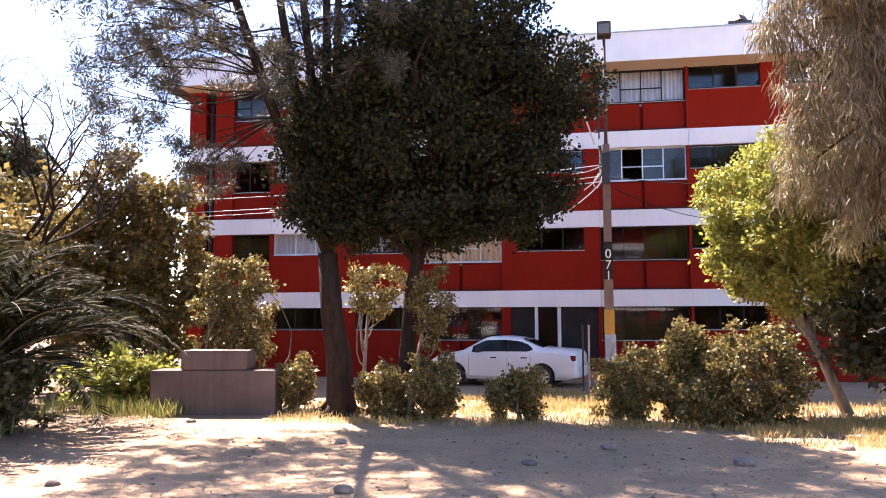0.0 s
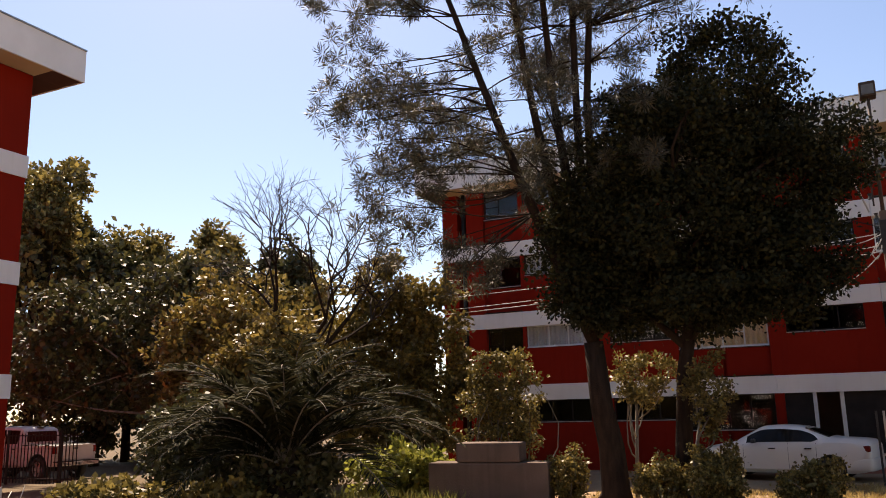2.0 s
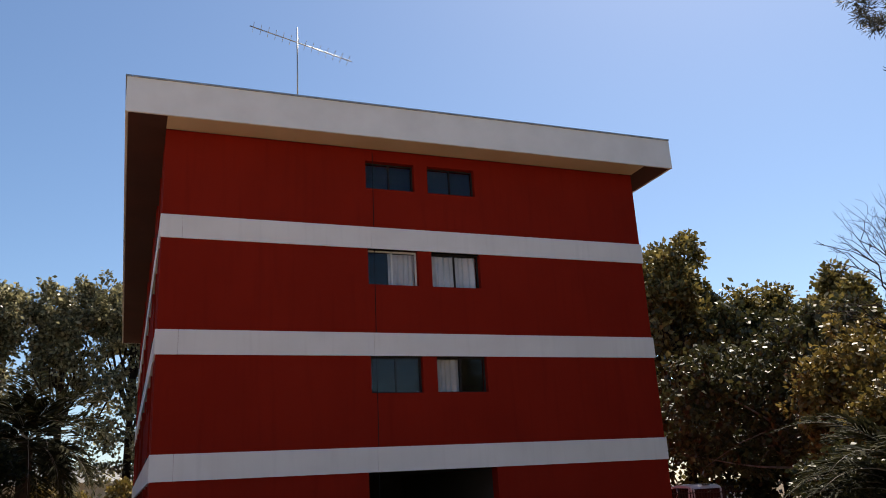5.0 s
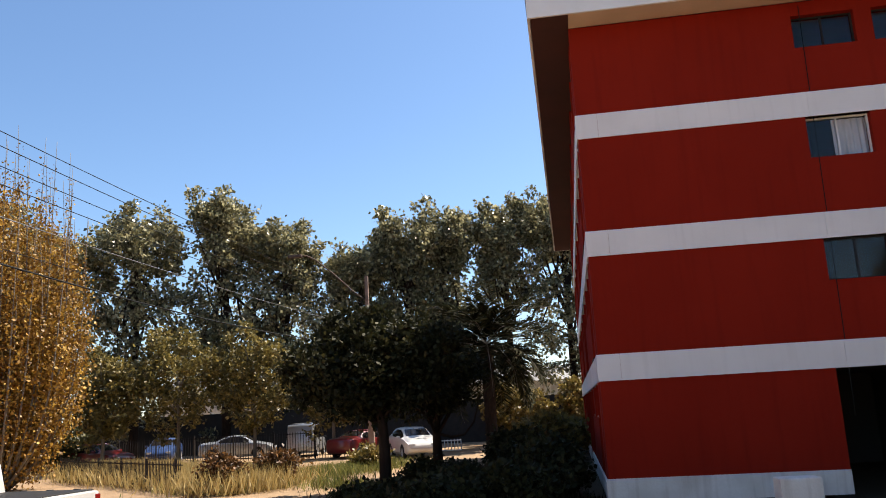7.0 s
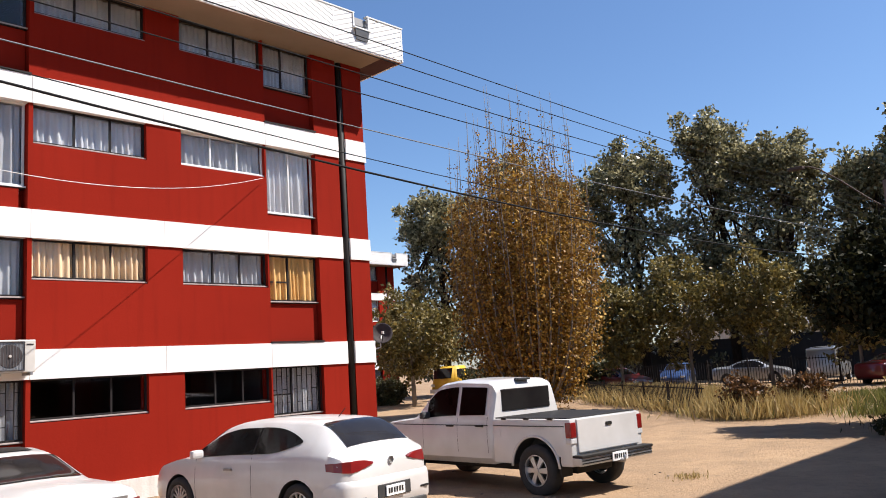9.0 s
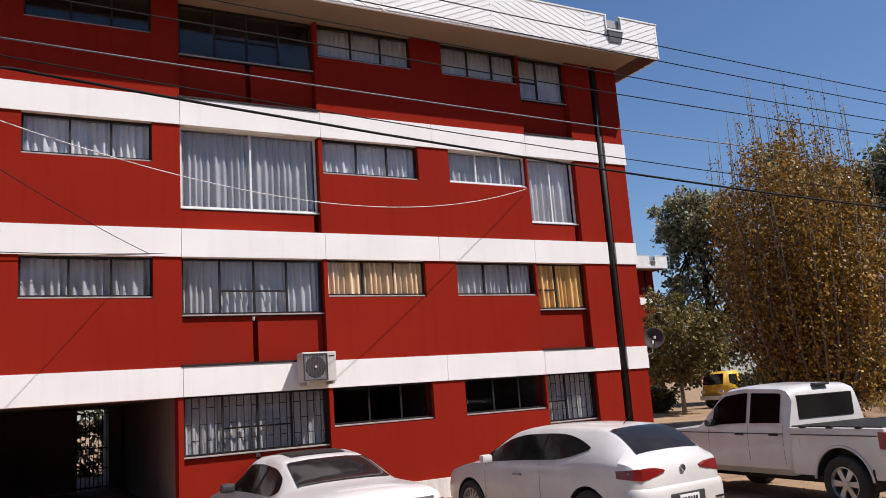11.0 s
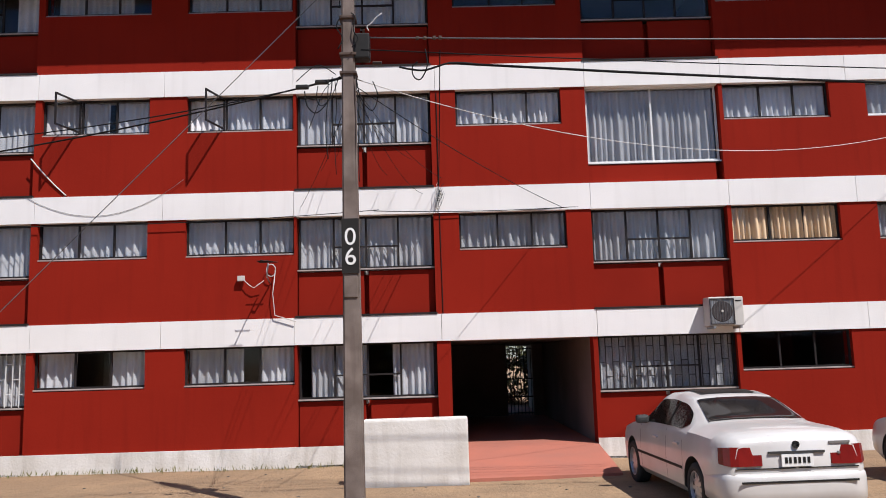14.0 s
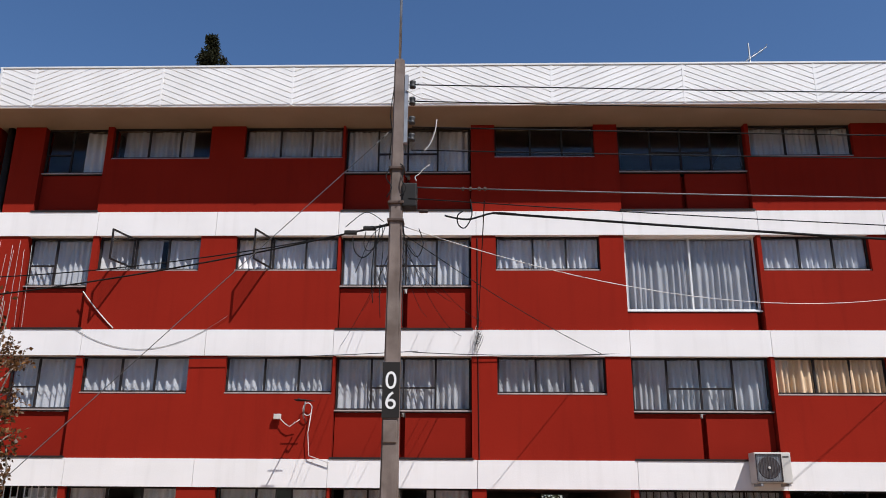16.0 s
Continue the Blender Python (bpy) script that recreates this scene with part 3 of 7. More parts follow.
def clip_strip(poly, x0, x1, z0, z1):
    for axis, lim, keep in ((0, x0, 1), (0, x1, -1), (1, z0, 1), (1, z1, -1)):
        out = []
        for p, q in zip(poly, poly[1:] + poly[:1]):
            ip, iq = (p[axis] - lim) * keep >= 0, (q[axis] - lim) * keep >= 0
            if ip:
                out.append(p)
            if ip != iq:
                t = (lim - p[axis]) / (q[axis] - p[axis])
                out.append((p[0] + (q[0] - p[0]) * t, p[1] + (q[1] - p[1]) * t))
        poly = out
        if len(poly) < 3:
            return []
    return poly


def fascia_boards(parent, u0, u1, y, z0, z1, rising, p0, p1):
    """One panel of slanting boards."""
    pitch, slope = 0.125, 0.42
    for k in range(-40, 60):
        zc = z0 + k * pitch
        a, b = (zc, zc + slope * (u1 - u0)) if rising else (zc + slope * (u1 - u0), zc)
        poly = clip_strip([(u0, a), (u1, b), (u1, b + pitch - 0.022), (u0, a + pitch - 0.022)], p0, p1, z0, z1)
        if len(poly) > 2:
            bm = bmesh.new()
            lo = [bm.verts.new((p[0], y, p[1])) for p in poly]
            hi = [bm.verts.new((p[0], y - 0.016, p[1])) for p in poly]
            bm.faces.new(hi)
            for i in range(len(lo)):
                j = (i + 1) % len(lo)
                bm.faces.new((lo[i], lo[j], hi[j], hi[i]))
            bmesh.ops.recalc_face_normals(bm, faces=bm.faces)
            part("board", bm, WHITE_BOARD, parent)


def apartment(label, m, seed, boards=False, over=(0.93, 0.65), end_windows=(), special=None, roof_top=10.68, curtains=0.85, closed=False):
    """A four-storey block; its front lies on local y = 0 and it goes back along local y."""
    special = special or {}
    rng = np.random.default_rng(seed)
    b = thing("apartment_building", label, "building", m)

    def wall_box(p, q):
        return box_part("wall", p, q, RED_WALL, b)

    for s, (zl, zh) in enumerate(STOREYS):
        zl = zl if s else 0.0
        for u0, u1, kind in COLUMNS:
            if s == 0 and u0 == 0.50:
                continue
            if s == 0 and u0 == 0.0:
                u1 = 0.27
            if s == 0 and u0 == 2.62:
                u0 = 3.02
            if kind == "wall":
                wall_box((u0, 0, zl), (u1, 0.35, zh))
            elif kind == "joint":
                wall_box((u0, 0.9, zl), (u1, 1.0, zh))
            elif kind == "strip":
                z0 = zh - 0.71
                wall_box((u0, 0, zl), (u1, 0.35, z0 - 0.045))
                opt = special.get((s, u0), {})
                window(b, rng, u0, u1, z0, zh, 0.10, (0, 0.36, 0.68, 1), **{**dict(curtain="white" if rng.random() < curtains else None), **opt})
            elif kind == "bay":
                opt = dict(special.get((s, u0), {}))
                z0 = zh - opt.pop("drop", 1.04)
                wide = u1 - u0 > 2
                if opt.get("frame_mat") == WHITE_FRAME and z0 < zh - 1.2:
                    wall_box((u0, 0.10, zl), (u1 - 0.12, 0.4, z0 - 0.045))
                    wall_box((u1 - 0.12, 0.3, zl), (u1, 0.4, z0 - 0.045))
                    window(b, rng, u0 + 0.02, u1 - 0.02, z0, zh, 0.14, opt.pop("lights"), **opt)
                    continue
                wall_box((u0, 0.30, zl), (u1, 0.4, z0 - 0.045))
                half = (u0 + u1) / 2
                for k, (a, c) in enumerate(((u0, half - 0.03), (half + 0.03, u1)) if wide else ((u0, u1),)):
                    box_part("panel", (a + 0.02, 0.14, zl + 0.045), (c - 0.02, 0.295, z0 - 0.05), RED_PANEL, b)
                box_part("ledge", (u0 - 0.03, -0.045, zl + 0.003), (u1 + 0.03, 0.14, zl + 0.04), DARK_FRAME, b)
                window(b, rng, u0 + 0.02, u1 - 0.02, z0, zh, 0.14, opt.pop("lights", (0, 0.26, 0.5, 0.74, 1) if wide else (0, 0.42, 1)), **{**dict(rail=(1, 2) if wide else (0,), curtain="white" if rng.random() < curtains + 0.1 else None), **opt})
    # end walls and back
    wall_box((U0, 0.35, 0), (U0 + 0.3, DEPTH, 9.8))
    wall_box((U0 + 0.3, DEPTH - 0.3, 2.3), (U1 - 0.3, DEPTH, 9.8))
    wall_box((U0 + 0.3, DEPTH - 0.3, 0), (0.1, DEPTH, 2.3))
    wall_box((3.17, DEPTH - 0.3, 0), (U1 - 0.3, DEPTH, 2.3))
    ys = sorted({0.35, DEPTH} | {v for w in end_windows for v in w[:2]})
    for y0, y1 in zip(ys, ys[1:]):
        gaps = sorted((w[2], w[3]) for w in end_windows if w[0] <= y0 + 1e-6 and w[1] >= y1 - 1e-6)
        z = 0.0
        for g0, g1 in gaps + [(9.8, 9.8)]:
            if g0 > z:
                wall_box((U1 - 0.3, y0, z), (U1, y1, g0))
            z = g1
    # inner rooms behind the windows, their gloom put into the wall colour
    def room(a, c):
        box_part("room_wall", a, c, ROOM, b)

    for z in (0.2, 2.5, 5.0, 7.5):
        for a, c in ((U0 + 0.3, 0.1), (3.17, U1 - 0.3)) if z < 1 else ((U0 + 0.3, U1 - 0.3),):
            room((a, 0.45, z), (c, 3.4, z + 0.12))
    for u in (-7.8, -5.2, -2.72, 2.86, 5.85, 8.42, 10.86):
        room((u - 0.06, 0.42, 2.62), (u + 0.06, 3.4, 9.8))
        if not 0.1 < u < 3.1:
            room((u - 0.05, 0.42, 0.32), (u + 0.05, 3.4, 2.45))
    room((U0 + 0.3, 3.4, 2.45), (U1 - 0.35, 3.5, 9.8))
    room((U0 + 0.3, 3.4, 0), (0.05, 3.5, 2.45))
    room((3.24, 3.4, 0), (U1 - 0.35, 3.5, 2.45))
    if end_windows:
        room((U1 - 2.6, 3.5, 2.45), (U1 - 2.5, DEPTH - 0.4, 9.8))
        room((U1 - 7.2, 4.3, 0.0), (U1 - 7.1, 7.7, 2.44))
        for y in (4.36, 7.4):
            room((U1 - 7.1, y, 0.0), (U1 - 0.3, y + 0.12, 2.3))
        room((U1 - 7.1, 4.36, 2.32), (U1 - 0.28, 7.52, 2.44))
    # white bands, in lengths with open joints
    cuts = [U0 - 0.03, -7.8, -5.3, -2.74, 0.1, 3.11, 5.86, 8.4, 10.86, 12.99]
    for z0, z1 in BANDS:
        for a, c in zip(cuts, cuts[1:]):
            box_part("band", (a + 0.004, -0.03, z0), (c - 0.004, 0.42, z1), WHITE_BAND, b)
        box_part("band", (13.22, -0.03, z0), (U1 + 0.03, 0.42, z1), WHITE_BAND, b)
        for a, c in ((0.42, 4.6), (4.6, DEPTH + 0.03)):
            box_part("band", (U1 - 0.27, a + 0.004, z0), (U1 + 0.03, c, z1), WHITE_BAND, b)
        box_part("band", (U0 - 0.03, 0.42, z0), (U0 + 0.27, DEPTH + 0.03, z1), WHITE_BAND, b)
    for a, c in () if closed else ((U0 - 0.04, 0.27), (3.02, U1 + 0.04)):
        box_part("plinth", (a, -0.045, 0), (c, -0.001, 0.38), WHITE_DIRTY, b)
    for a, c in ((-0.045, 4.40), (7.4, DEPTH)) if end_windows else ((-0.045, DEPTH),):
        box_part("plinth", (U1 + 0.001, a, 0), (U1 + 0.045, c, 0.44), WHITE_DIRTY, b)
    # roof: soffit, fascia, sheet
    f, e = over
    roof = part("roof", (lambda bm: (add_box(bm, (U0 - e + 0.05, -f + 0.05, 10.45), (U1 + e - 0.05, DEPTH + f - 0.05, roof_top - 0.06)), bm)[1])(bmesh.new()), ROOF_TIN, b)
    # pale soffit where light reaches, shade-coloured maroon on the unlit sides
    fm, em = (SOFFIT_SHADED, SOFFIT_PALE) if end_windows else (SOFFIT if boards else SOFFIT_PALE, SOFFIT_SHADED)
    for a, c, sm in (((U0 - 0.02, -f + 0.06), (U1 + 0.02, 0.3), fm), ((U0 - 0.02, DEPTH - 0.3), (U1 + 0.02, DEPTH + f - 0.06), SOFFIT_SHADED), ((U0 - e + 0.06, -f + 0.06), (U0 - 0.024, DEPTH + f - 0.06), SOFFIT_SHADED),
                     ((U1 + 0.024, 0.0), (U1 + e - 0.06, DEPTH), em), ((U1 + 0.024, -f + 0.06), (U1 + e - 0.06, -0.004), SOFFIT_SHADED), ((U1 + 0.024, DEPTH + 0.004), (U1 + e - 0.06, DEPTH + f - 0.06), SOFFIT_SHADED)):
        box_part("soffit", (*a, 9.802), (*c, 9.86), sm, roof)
    notch = ((-10.3, -9.86), (12.88, 13.32)) if boards else ()
    stops = [U0 - e] + [v for n in notch for v in n] + [U1 + e]
    for k, (a, c) in enumerate(zip(stops, stops[1:])):
        box_part("fascia", (a, -f, 9.80), (c, -f + 0.05, roof_top - 0.36 if k % 2 else roof_top), WHITE_BOARD, roof)
        if k % 2 == 0:
            box_part("flashing", (a - 0.03, -f - 0.03, roof_top), (c + 0.03, -f + 0.1, roof_top + 0.035), WHITE_FRAME if boards else STEEL, roof)
    for a, c in notch:
        box_part("notch_trim", (a - 0.035, -f - 0.045, roof_top - 0.36), (a, -f + 0.06, roof_top), WHITE_FRAME, roof)
        box_part("notch_trim", (c, -f - 0.045, roof_top - 0.36), (c + 0.035, -f + 0.06, roof_top), WHITE_FRAME, roof)
        box_part("notch_trim", (a - 0.035, -f - 0.10, roof_top - 0.40), (c + 0.035, -f + 0.06, roof_top - 0.36), WHITE_FRAME, roof)
        bmh = bmesh.new()
        vs = [bmh.verts.new(v) for v in ((a, -f - 0.09, roof_top - 0.40), (c, -f - 0.09, roof_top - 0.40), (c - 0.04, -f - 0.045, roof_top - 0.66), (a + 0.04, -f - 0.045, roof_top - 0.66),
                                         (a, -f - 0.022, roof_top - 0.40), (c, -f - 0.022, roof_top - 0.40), (c - 0.04, -f - 0.022, roof_top - 0.66), (a + 0.04, -f - 0.022, roof_top - 0.66))]
        for q in ((0, 1, 2, 3), (4, 7, 6, 5), (0, 4, 5, 1), (1, 5, 6, 2), (2, 6, 7, 3), (3, 7, 4, 0)):
            bmh.faces.new([vs[i] for i in q])
        bmesh.ops.recalc_face_normals(bmh, faces=bmh.faces)
        part("rain_chute", bmh, CABLE_GREY, roof, "grey sheet rain chute")
    for a, c in (((U0 - e, DEPTH + f - 0.05, 9.80), (U1 + e, DEPTH + f, roof_top)),
                 ((U0 - e, -f + 0.05, 9.80), (U0 - e + 0.05, DEPTH + f - 0.05, roof_top)), ((U1 + e - 0.05, -f + 0.05, 9.80), (U1 + e, DEPTH + f - 0.05, roof_top))):
        box_part("fascia", a, c, WHITE_BOARD, roof)
    box_part("flashing", (U1 + e - 0.1, -f + 0.11, roof_top), (U1 + e + 0.03, DEPTH + f, roof_top + 0.035), STEEL, roof)
    if boards:
        edges = [U0 - e + 0.02, -9.11, -6.42, -3.69, -1.03, 1.65, 4.34, 7.0, 9.62, 12.25, U1 + e - 0.02]
        for i, (a, c) in enumerate(zip(edges, edges[1:])):
            spans = [v for v in stops if a + 0.02 < v < c - 0.02]
            for p, q in zip([a + 0.02] + spans, spans + [c - 0.02]):
                low = any(n0 <= (p + q) / 2 <= n1 for n0, n1 in notch)
                fascia_boards(roof, a + 0.02, c - 0.02, -f - 0.001, 9.84, roof_top - (0.41 if low else 0.03), i % 2 == 1, p, q)
            box_part("batten", (c - 0.02, -f - 0.022, 9.81), (c + 0.02, -f - 0.001, roof_top - 0.005), WHITE_BOARD, roof)
    # drain pipes in the joints
    for u in (-10.04, 13.17):
        tube_part("drain_pipe", [(u, 0.08, 0.1), (u, 0.08, 9.8)], 0.075, BLACK, b)
    for y0, y1, z0, z1, opt in end_windows:
        if opt is None:
            continue
        ob = window(b, rng, y0, y1, z0, z1, 0.0, (0, 0.5, 1), **opt)
        ob.matrix_local = Matrix(((0, -1, 0, U1 - 0.14), (1, 0, 0, 0), (0, 0, 1, 0), (0, 0, 0, 1)))
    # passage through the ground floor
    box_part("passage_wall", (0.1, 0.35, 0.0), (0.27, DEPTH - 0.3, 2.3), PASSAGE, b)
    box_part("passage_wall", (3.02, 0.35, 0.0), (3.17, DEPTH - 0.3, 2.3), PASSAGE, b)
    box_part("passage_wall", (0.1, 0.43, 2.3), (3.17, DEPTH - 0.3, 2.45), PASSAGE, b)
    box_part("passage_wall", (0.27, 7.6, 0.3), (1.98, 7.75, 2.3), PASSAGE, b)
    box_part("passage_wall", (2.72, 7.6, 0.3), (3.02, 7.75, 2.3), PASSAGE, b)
    fl = bmesh.new()
    add_box(fl, (0.27, 0.0, 0.0), (3.02, DEPTH - 0.3, 0.28))
    part("passage_floor", fl, RED_FLOOR, b)
    if closed:
        box_part("passage_wall", (0.27, 3.0, 0.28), (3.02, 3.12, 2.3), PASSAGE, b)
        for x0, x1 in ((1.03, 1.13), (1.74, 1.85)):
            box_part("door_post", (x0, 0.02, 0.28), (x1, 0.13, 2.3), WHITE_FRAME, b, "white door post")
        for x0, x1 in ((0.27, 1.03), (1.85, 3.02)):
            box_part("door_leaf", (x0, 0.07, 0.29), (x1, 0.11, 2.29), DARK_FRAME, b, "dark door leaf")
        return b
    gate = box_part("gate", (1.98, 7.652, 2.15), (2.72, 7.668, 2.18), DARK_FRAME, b)
    for i in range(8):
        x = 1.97 + 0.1 * i
        box_part("gate_bar", (x, 7.65, 0.32), (x + 0.02, 7.67, 2.2), DARK_FRAME, gate)
    for z in (0.35, 0.8, 1.3):
        box_part("gate_rail", (1.98, 7.652, z), (2.72, 7.668, z + 0.03), DARK_FRAME, gate)
    return b


# ---- the three blocks round the yard ----
C_SPECIAL = {
    (2, 3.11): dict(drop=1.55, frame_mat=WHITE_FRAME, lights=(0, 0.5, 1), rail=()),
    (2, 10.88): dict(drop=1.53, frame_mat=WHITE_FRAME, lights=(0, 0.5, 1), rail=()),
    (1, 5.89): dict(curtain="beige", back=0.05), (1, 10.88): dict(curtain="ochre", back=0.04),
    (0, 5.89): dict(curtain=None), (0, 8.80): dict(curtain=None), (1, 8.80): dict(curtain="white"), (1, -7.74): dict(curtain="white"), (1, -4.86): dict(curtain="white"),
    (0, 3.11): dict(grille=True), (0, 10.88): dict(grille=True), (0, -9.24): dict(grille="white", cover=(0.48, 1.0), open_light=-1),
    (2, -7.74): dict(open_light=0, curtain="white", cover=(0.0, 0.6, 0.66, 1.0)), (2, -4.86): dict(open_light=0, curtain="white"),
    (0, -7.74): dict(curtain="white", cover=(0.0, 0.36, 0.66, 1.0)), (0, -4.86): dict(curtain="white", cover=(0.02, 0.52, 0.68, 1.0)),
    (0, -2.69): dict(curtain="white", cover=(0.08, 0.5, 0.68, 0.98)), (2, 8.80): dict(frame_mat=WHITE_FRAME), (2, 5.89): dict(curtain="white"),
    (1, 0.50): dict(curtain="white", cover=(0.0, 1.0)), (3, -9.24): dict(curtain="white", cover=(0.6, 1.0)), (3, 0.50): dict(curtain=None),
    (3, 3.11): dict(curtain=None), (3, -7.74): dict(curtain="white", cover=(0.1, 0.8)), (3, 10.88): dict(curtain="white"),
}
block_c = apartment("four-storey red block with white bands, sunlit front", pose(0, -16.4, 0, 0, 0, 180), 3, True, (0.93, 0.65), (), C_SPECIAL, 10.70, 1.0)
B_SPECIAL = {(1, -2.69): dict(curtain="beige", frame_mat=WHITE_FRAME), (2, 3.11): dict(curtain=None, frame_mat=WHITE_FRAME, open_light=-2), (3, 3.11): dict(curtain="white"), (3, 5.89): dict(curtain=None), (0, 3.11): dict(curtain=None), (0, -2.69): dict(curtain=None),
             (1, 3.11): dict(curtain=None), (1, -7.74): dict(frame_mat=WHITE_FRAME)}
apartment("four-storey red block with white bands, shaded front behind trees", pose(-2.8, 25.85, -0.03), 5, False, (0.93, 0.65), (), B_SPECIAL, 10.70, 0.3, True)
A_ENDS = [(4.40, 7.4, 0.0, 2.3, None)]
for z0, z1, opts in ((3.98, 4.8, (dict(curtain=None), dict(curtain="white", cover=(0.0, 0.5)))),
                     (6.45, 7.3, (dict(curtain="white", frame_mat=WHITE_FRAME, cover=(0.45, 1.0)), dict(curtain="white"))), (8.8, 9.5, (dict(curtain=None), dict(curtain=None)))):
    A_ENDS += [(4.52, 5.74, z0, z1, opts[0]), (6.08, 7.33, z0, z1, opts[1])]
apartment("four-storey red block with white bands, shaded end wall", pose(-16.99, -0.575, 0.19, 0, 0, 1.0) @ pose(-13.83, 0, 0), 7, False, (0.85, 0.72), A_ENDS, None, 10.60)
block_d = copy_thing(block_c, pose(-28.1, -45.7, 0, 0, 0, 180))
tagged(block_d, "distant red block with white bands behind trees", "building")


# ---- vehicles ----
def ring(k):
    x, hw, zb, zs, hr, zt = k
    half = [(0, zb), (hw * 0.88, zb), (hw * 0.985, zb + 0.10), (hw, zb + 0.55 * (zs - zb)), (hw * 0.985, zs - 0.09), (hw * 0.955, zs), (hr, zt - 0.045), (hr * 0.86, zt - 0.004), (hr * 0.45, zt + 0.012), (0, zt + 0.016)]
    return half


def car_surface(keys, n=52):
    k = np.array(keys, float)
    xs = np.linspace(k[0, 0], k[-1, 0], n)
    t = (xs - xs[0]) / (xs[-1] - xs[0])
    xs = xs[0] + (xs[-1] - xs[0]) * (0.6 * t + 0.4 * (0.5 - 0.5 * np.cos(np.pi * t)))
    rows = np.stack([np.interp(xs, k[:, 0], k[:, c]) for c in range(6)], 1)
    for _ in range(max(2, int((n / 44) ** 2))):
        sm = rows.copy()
        sm[1:-1, 1:] = (rows[:-2, 1:] + 2 * rows[1:-1, 1:] + rows[2:, 1:]) / 4
        rows = sm
    return rows


def surface_at(rows, x):
    return [float(np.interp(x, rows[:, 0], rows[:, c])) for c in range(6)]


def body_mesh(rows):
    bm = bmesh.new()
    loops = []
    for r in rows:
        half = ring(r)
        full = [(y, z) for y, z in half] + [(-y, z) for y, z in half[-2:0:-1]]
        loops.append([bm.verts.new((r[0], y, z)) for y, z in full])
    m = len(loops[0])
    for a, b in zip(loops, loops[1:]):
        for i in range(m):
            bm.faces.new((a[i], b[i], b[(i + 1) % m], a[(i + 1) % m]))
    bm.faces.new(loops[0])
    bm.faces.new(loops[-1][::-1])
    bmesh.ops.recalc_face_normals(bm, faces=bm.faces)
    return bm


def side_glass(rows, x0, x1, side, lo=0.10, hi=0.90, n=36, taper=0.0):
    """A side window that follows the body between belt and roof edge."""
    bm = bmesh.new()
    va, vb = [], []
    for i in range(n + 1):
        x = x0 + (x1 - x0) * i / n
        half = ring(surface_at(rows, x))
        p, q = half[5], half[6]
        k = max(0.0, 1 - (i / n) / taper) ** 2 if taper else 0.0
        for f, lst in ((lo + (hi - lo) * 0.42 * k, va), (hi - (hi - lo) * 0.5 * k, vb)):
            y, z = p[0] + (q[0] - p[0]) * f, p[1] + (q[1] - p[1]) * f
            lst.append(bm.verts.new((x, side * (y + 0.010), z + 0.003)))
    for i in range(n):
        bm.faces.new((va[i], va[i + 1], vb[i + 1], vb[i]))
    bmesh.ops.solidify(bm, geom=bm.faces, thickness=0.004)
    return bm


def top_glass(rows, x0, x1, w=0.9, n=30, m=20):
    """Windscreen or rear window on the sloping top."""
    bm = bmesh.new()
    grid = []
    for i in range(n + 1):
        x = x0 + (x1 - x0) * i / n
        half = ring(surface_at(rows, x))
        ys, zs = [h[0] for h in half[6:][::-1]], [h[1] for h in half[6:][::-1]]
        row = []
        for j in range(m + 1):
            y = (2 * j / m - 1) * half[6][0] * w
            row.append(bm.verts.new((x, y, float(np.interp(abs(y), ys, zs)) + 0.013)))
        grid.append(row)
    for a, b in zip(grid, grid[1:]):
        for j in range(m):
            bm.faces.new((a[j], b[j], b[j + 1], a[j + 1]))
    bmesh.ops.recalc_face_normals(bm, faces=bm.faces)
    return bm


def lathe(profile, n=28):
    """Spin (r, y) points about the y axis."""
    bm = bmesh.new()
    rings = [[bm.verts.new((r * math.cos(2 * math.pi * k / n), y, r * math.sin(2 * math.pi * k / n))) for k in range(n)] for r, y in profile]
    for a, b in zip(rings, rings[1:]):
        for k in range(n):
            bm.faces.new((a[k], a[(k + 1) % n], b[(k + 1) % n], b[k]))
    bmesh.ops.recalc_face_normals(bm, faces=bm.faces)
    return bm


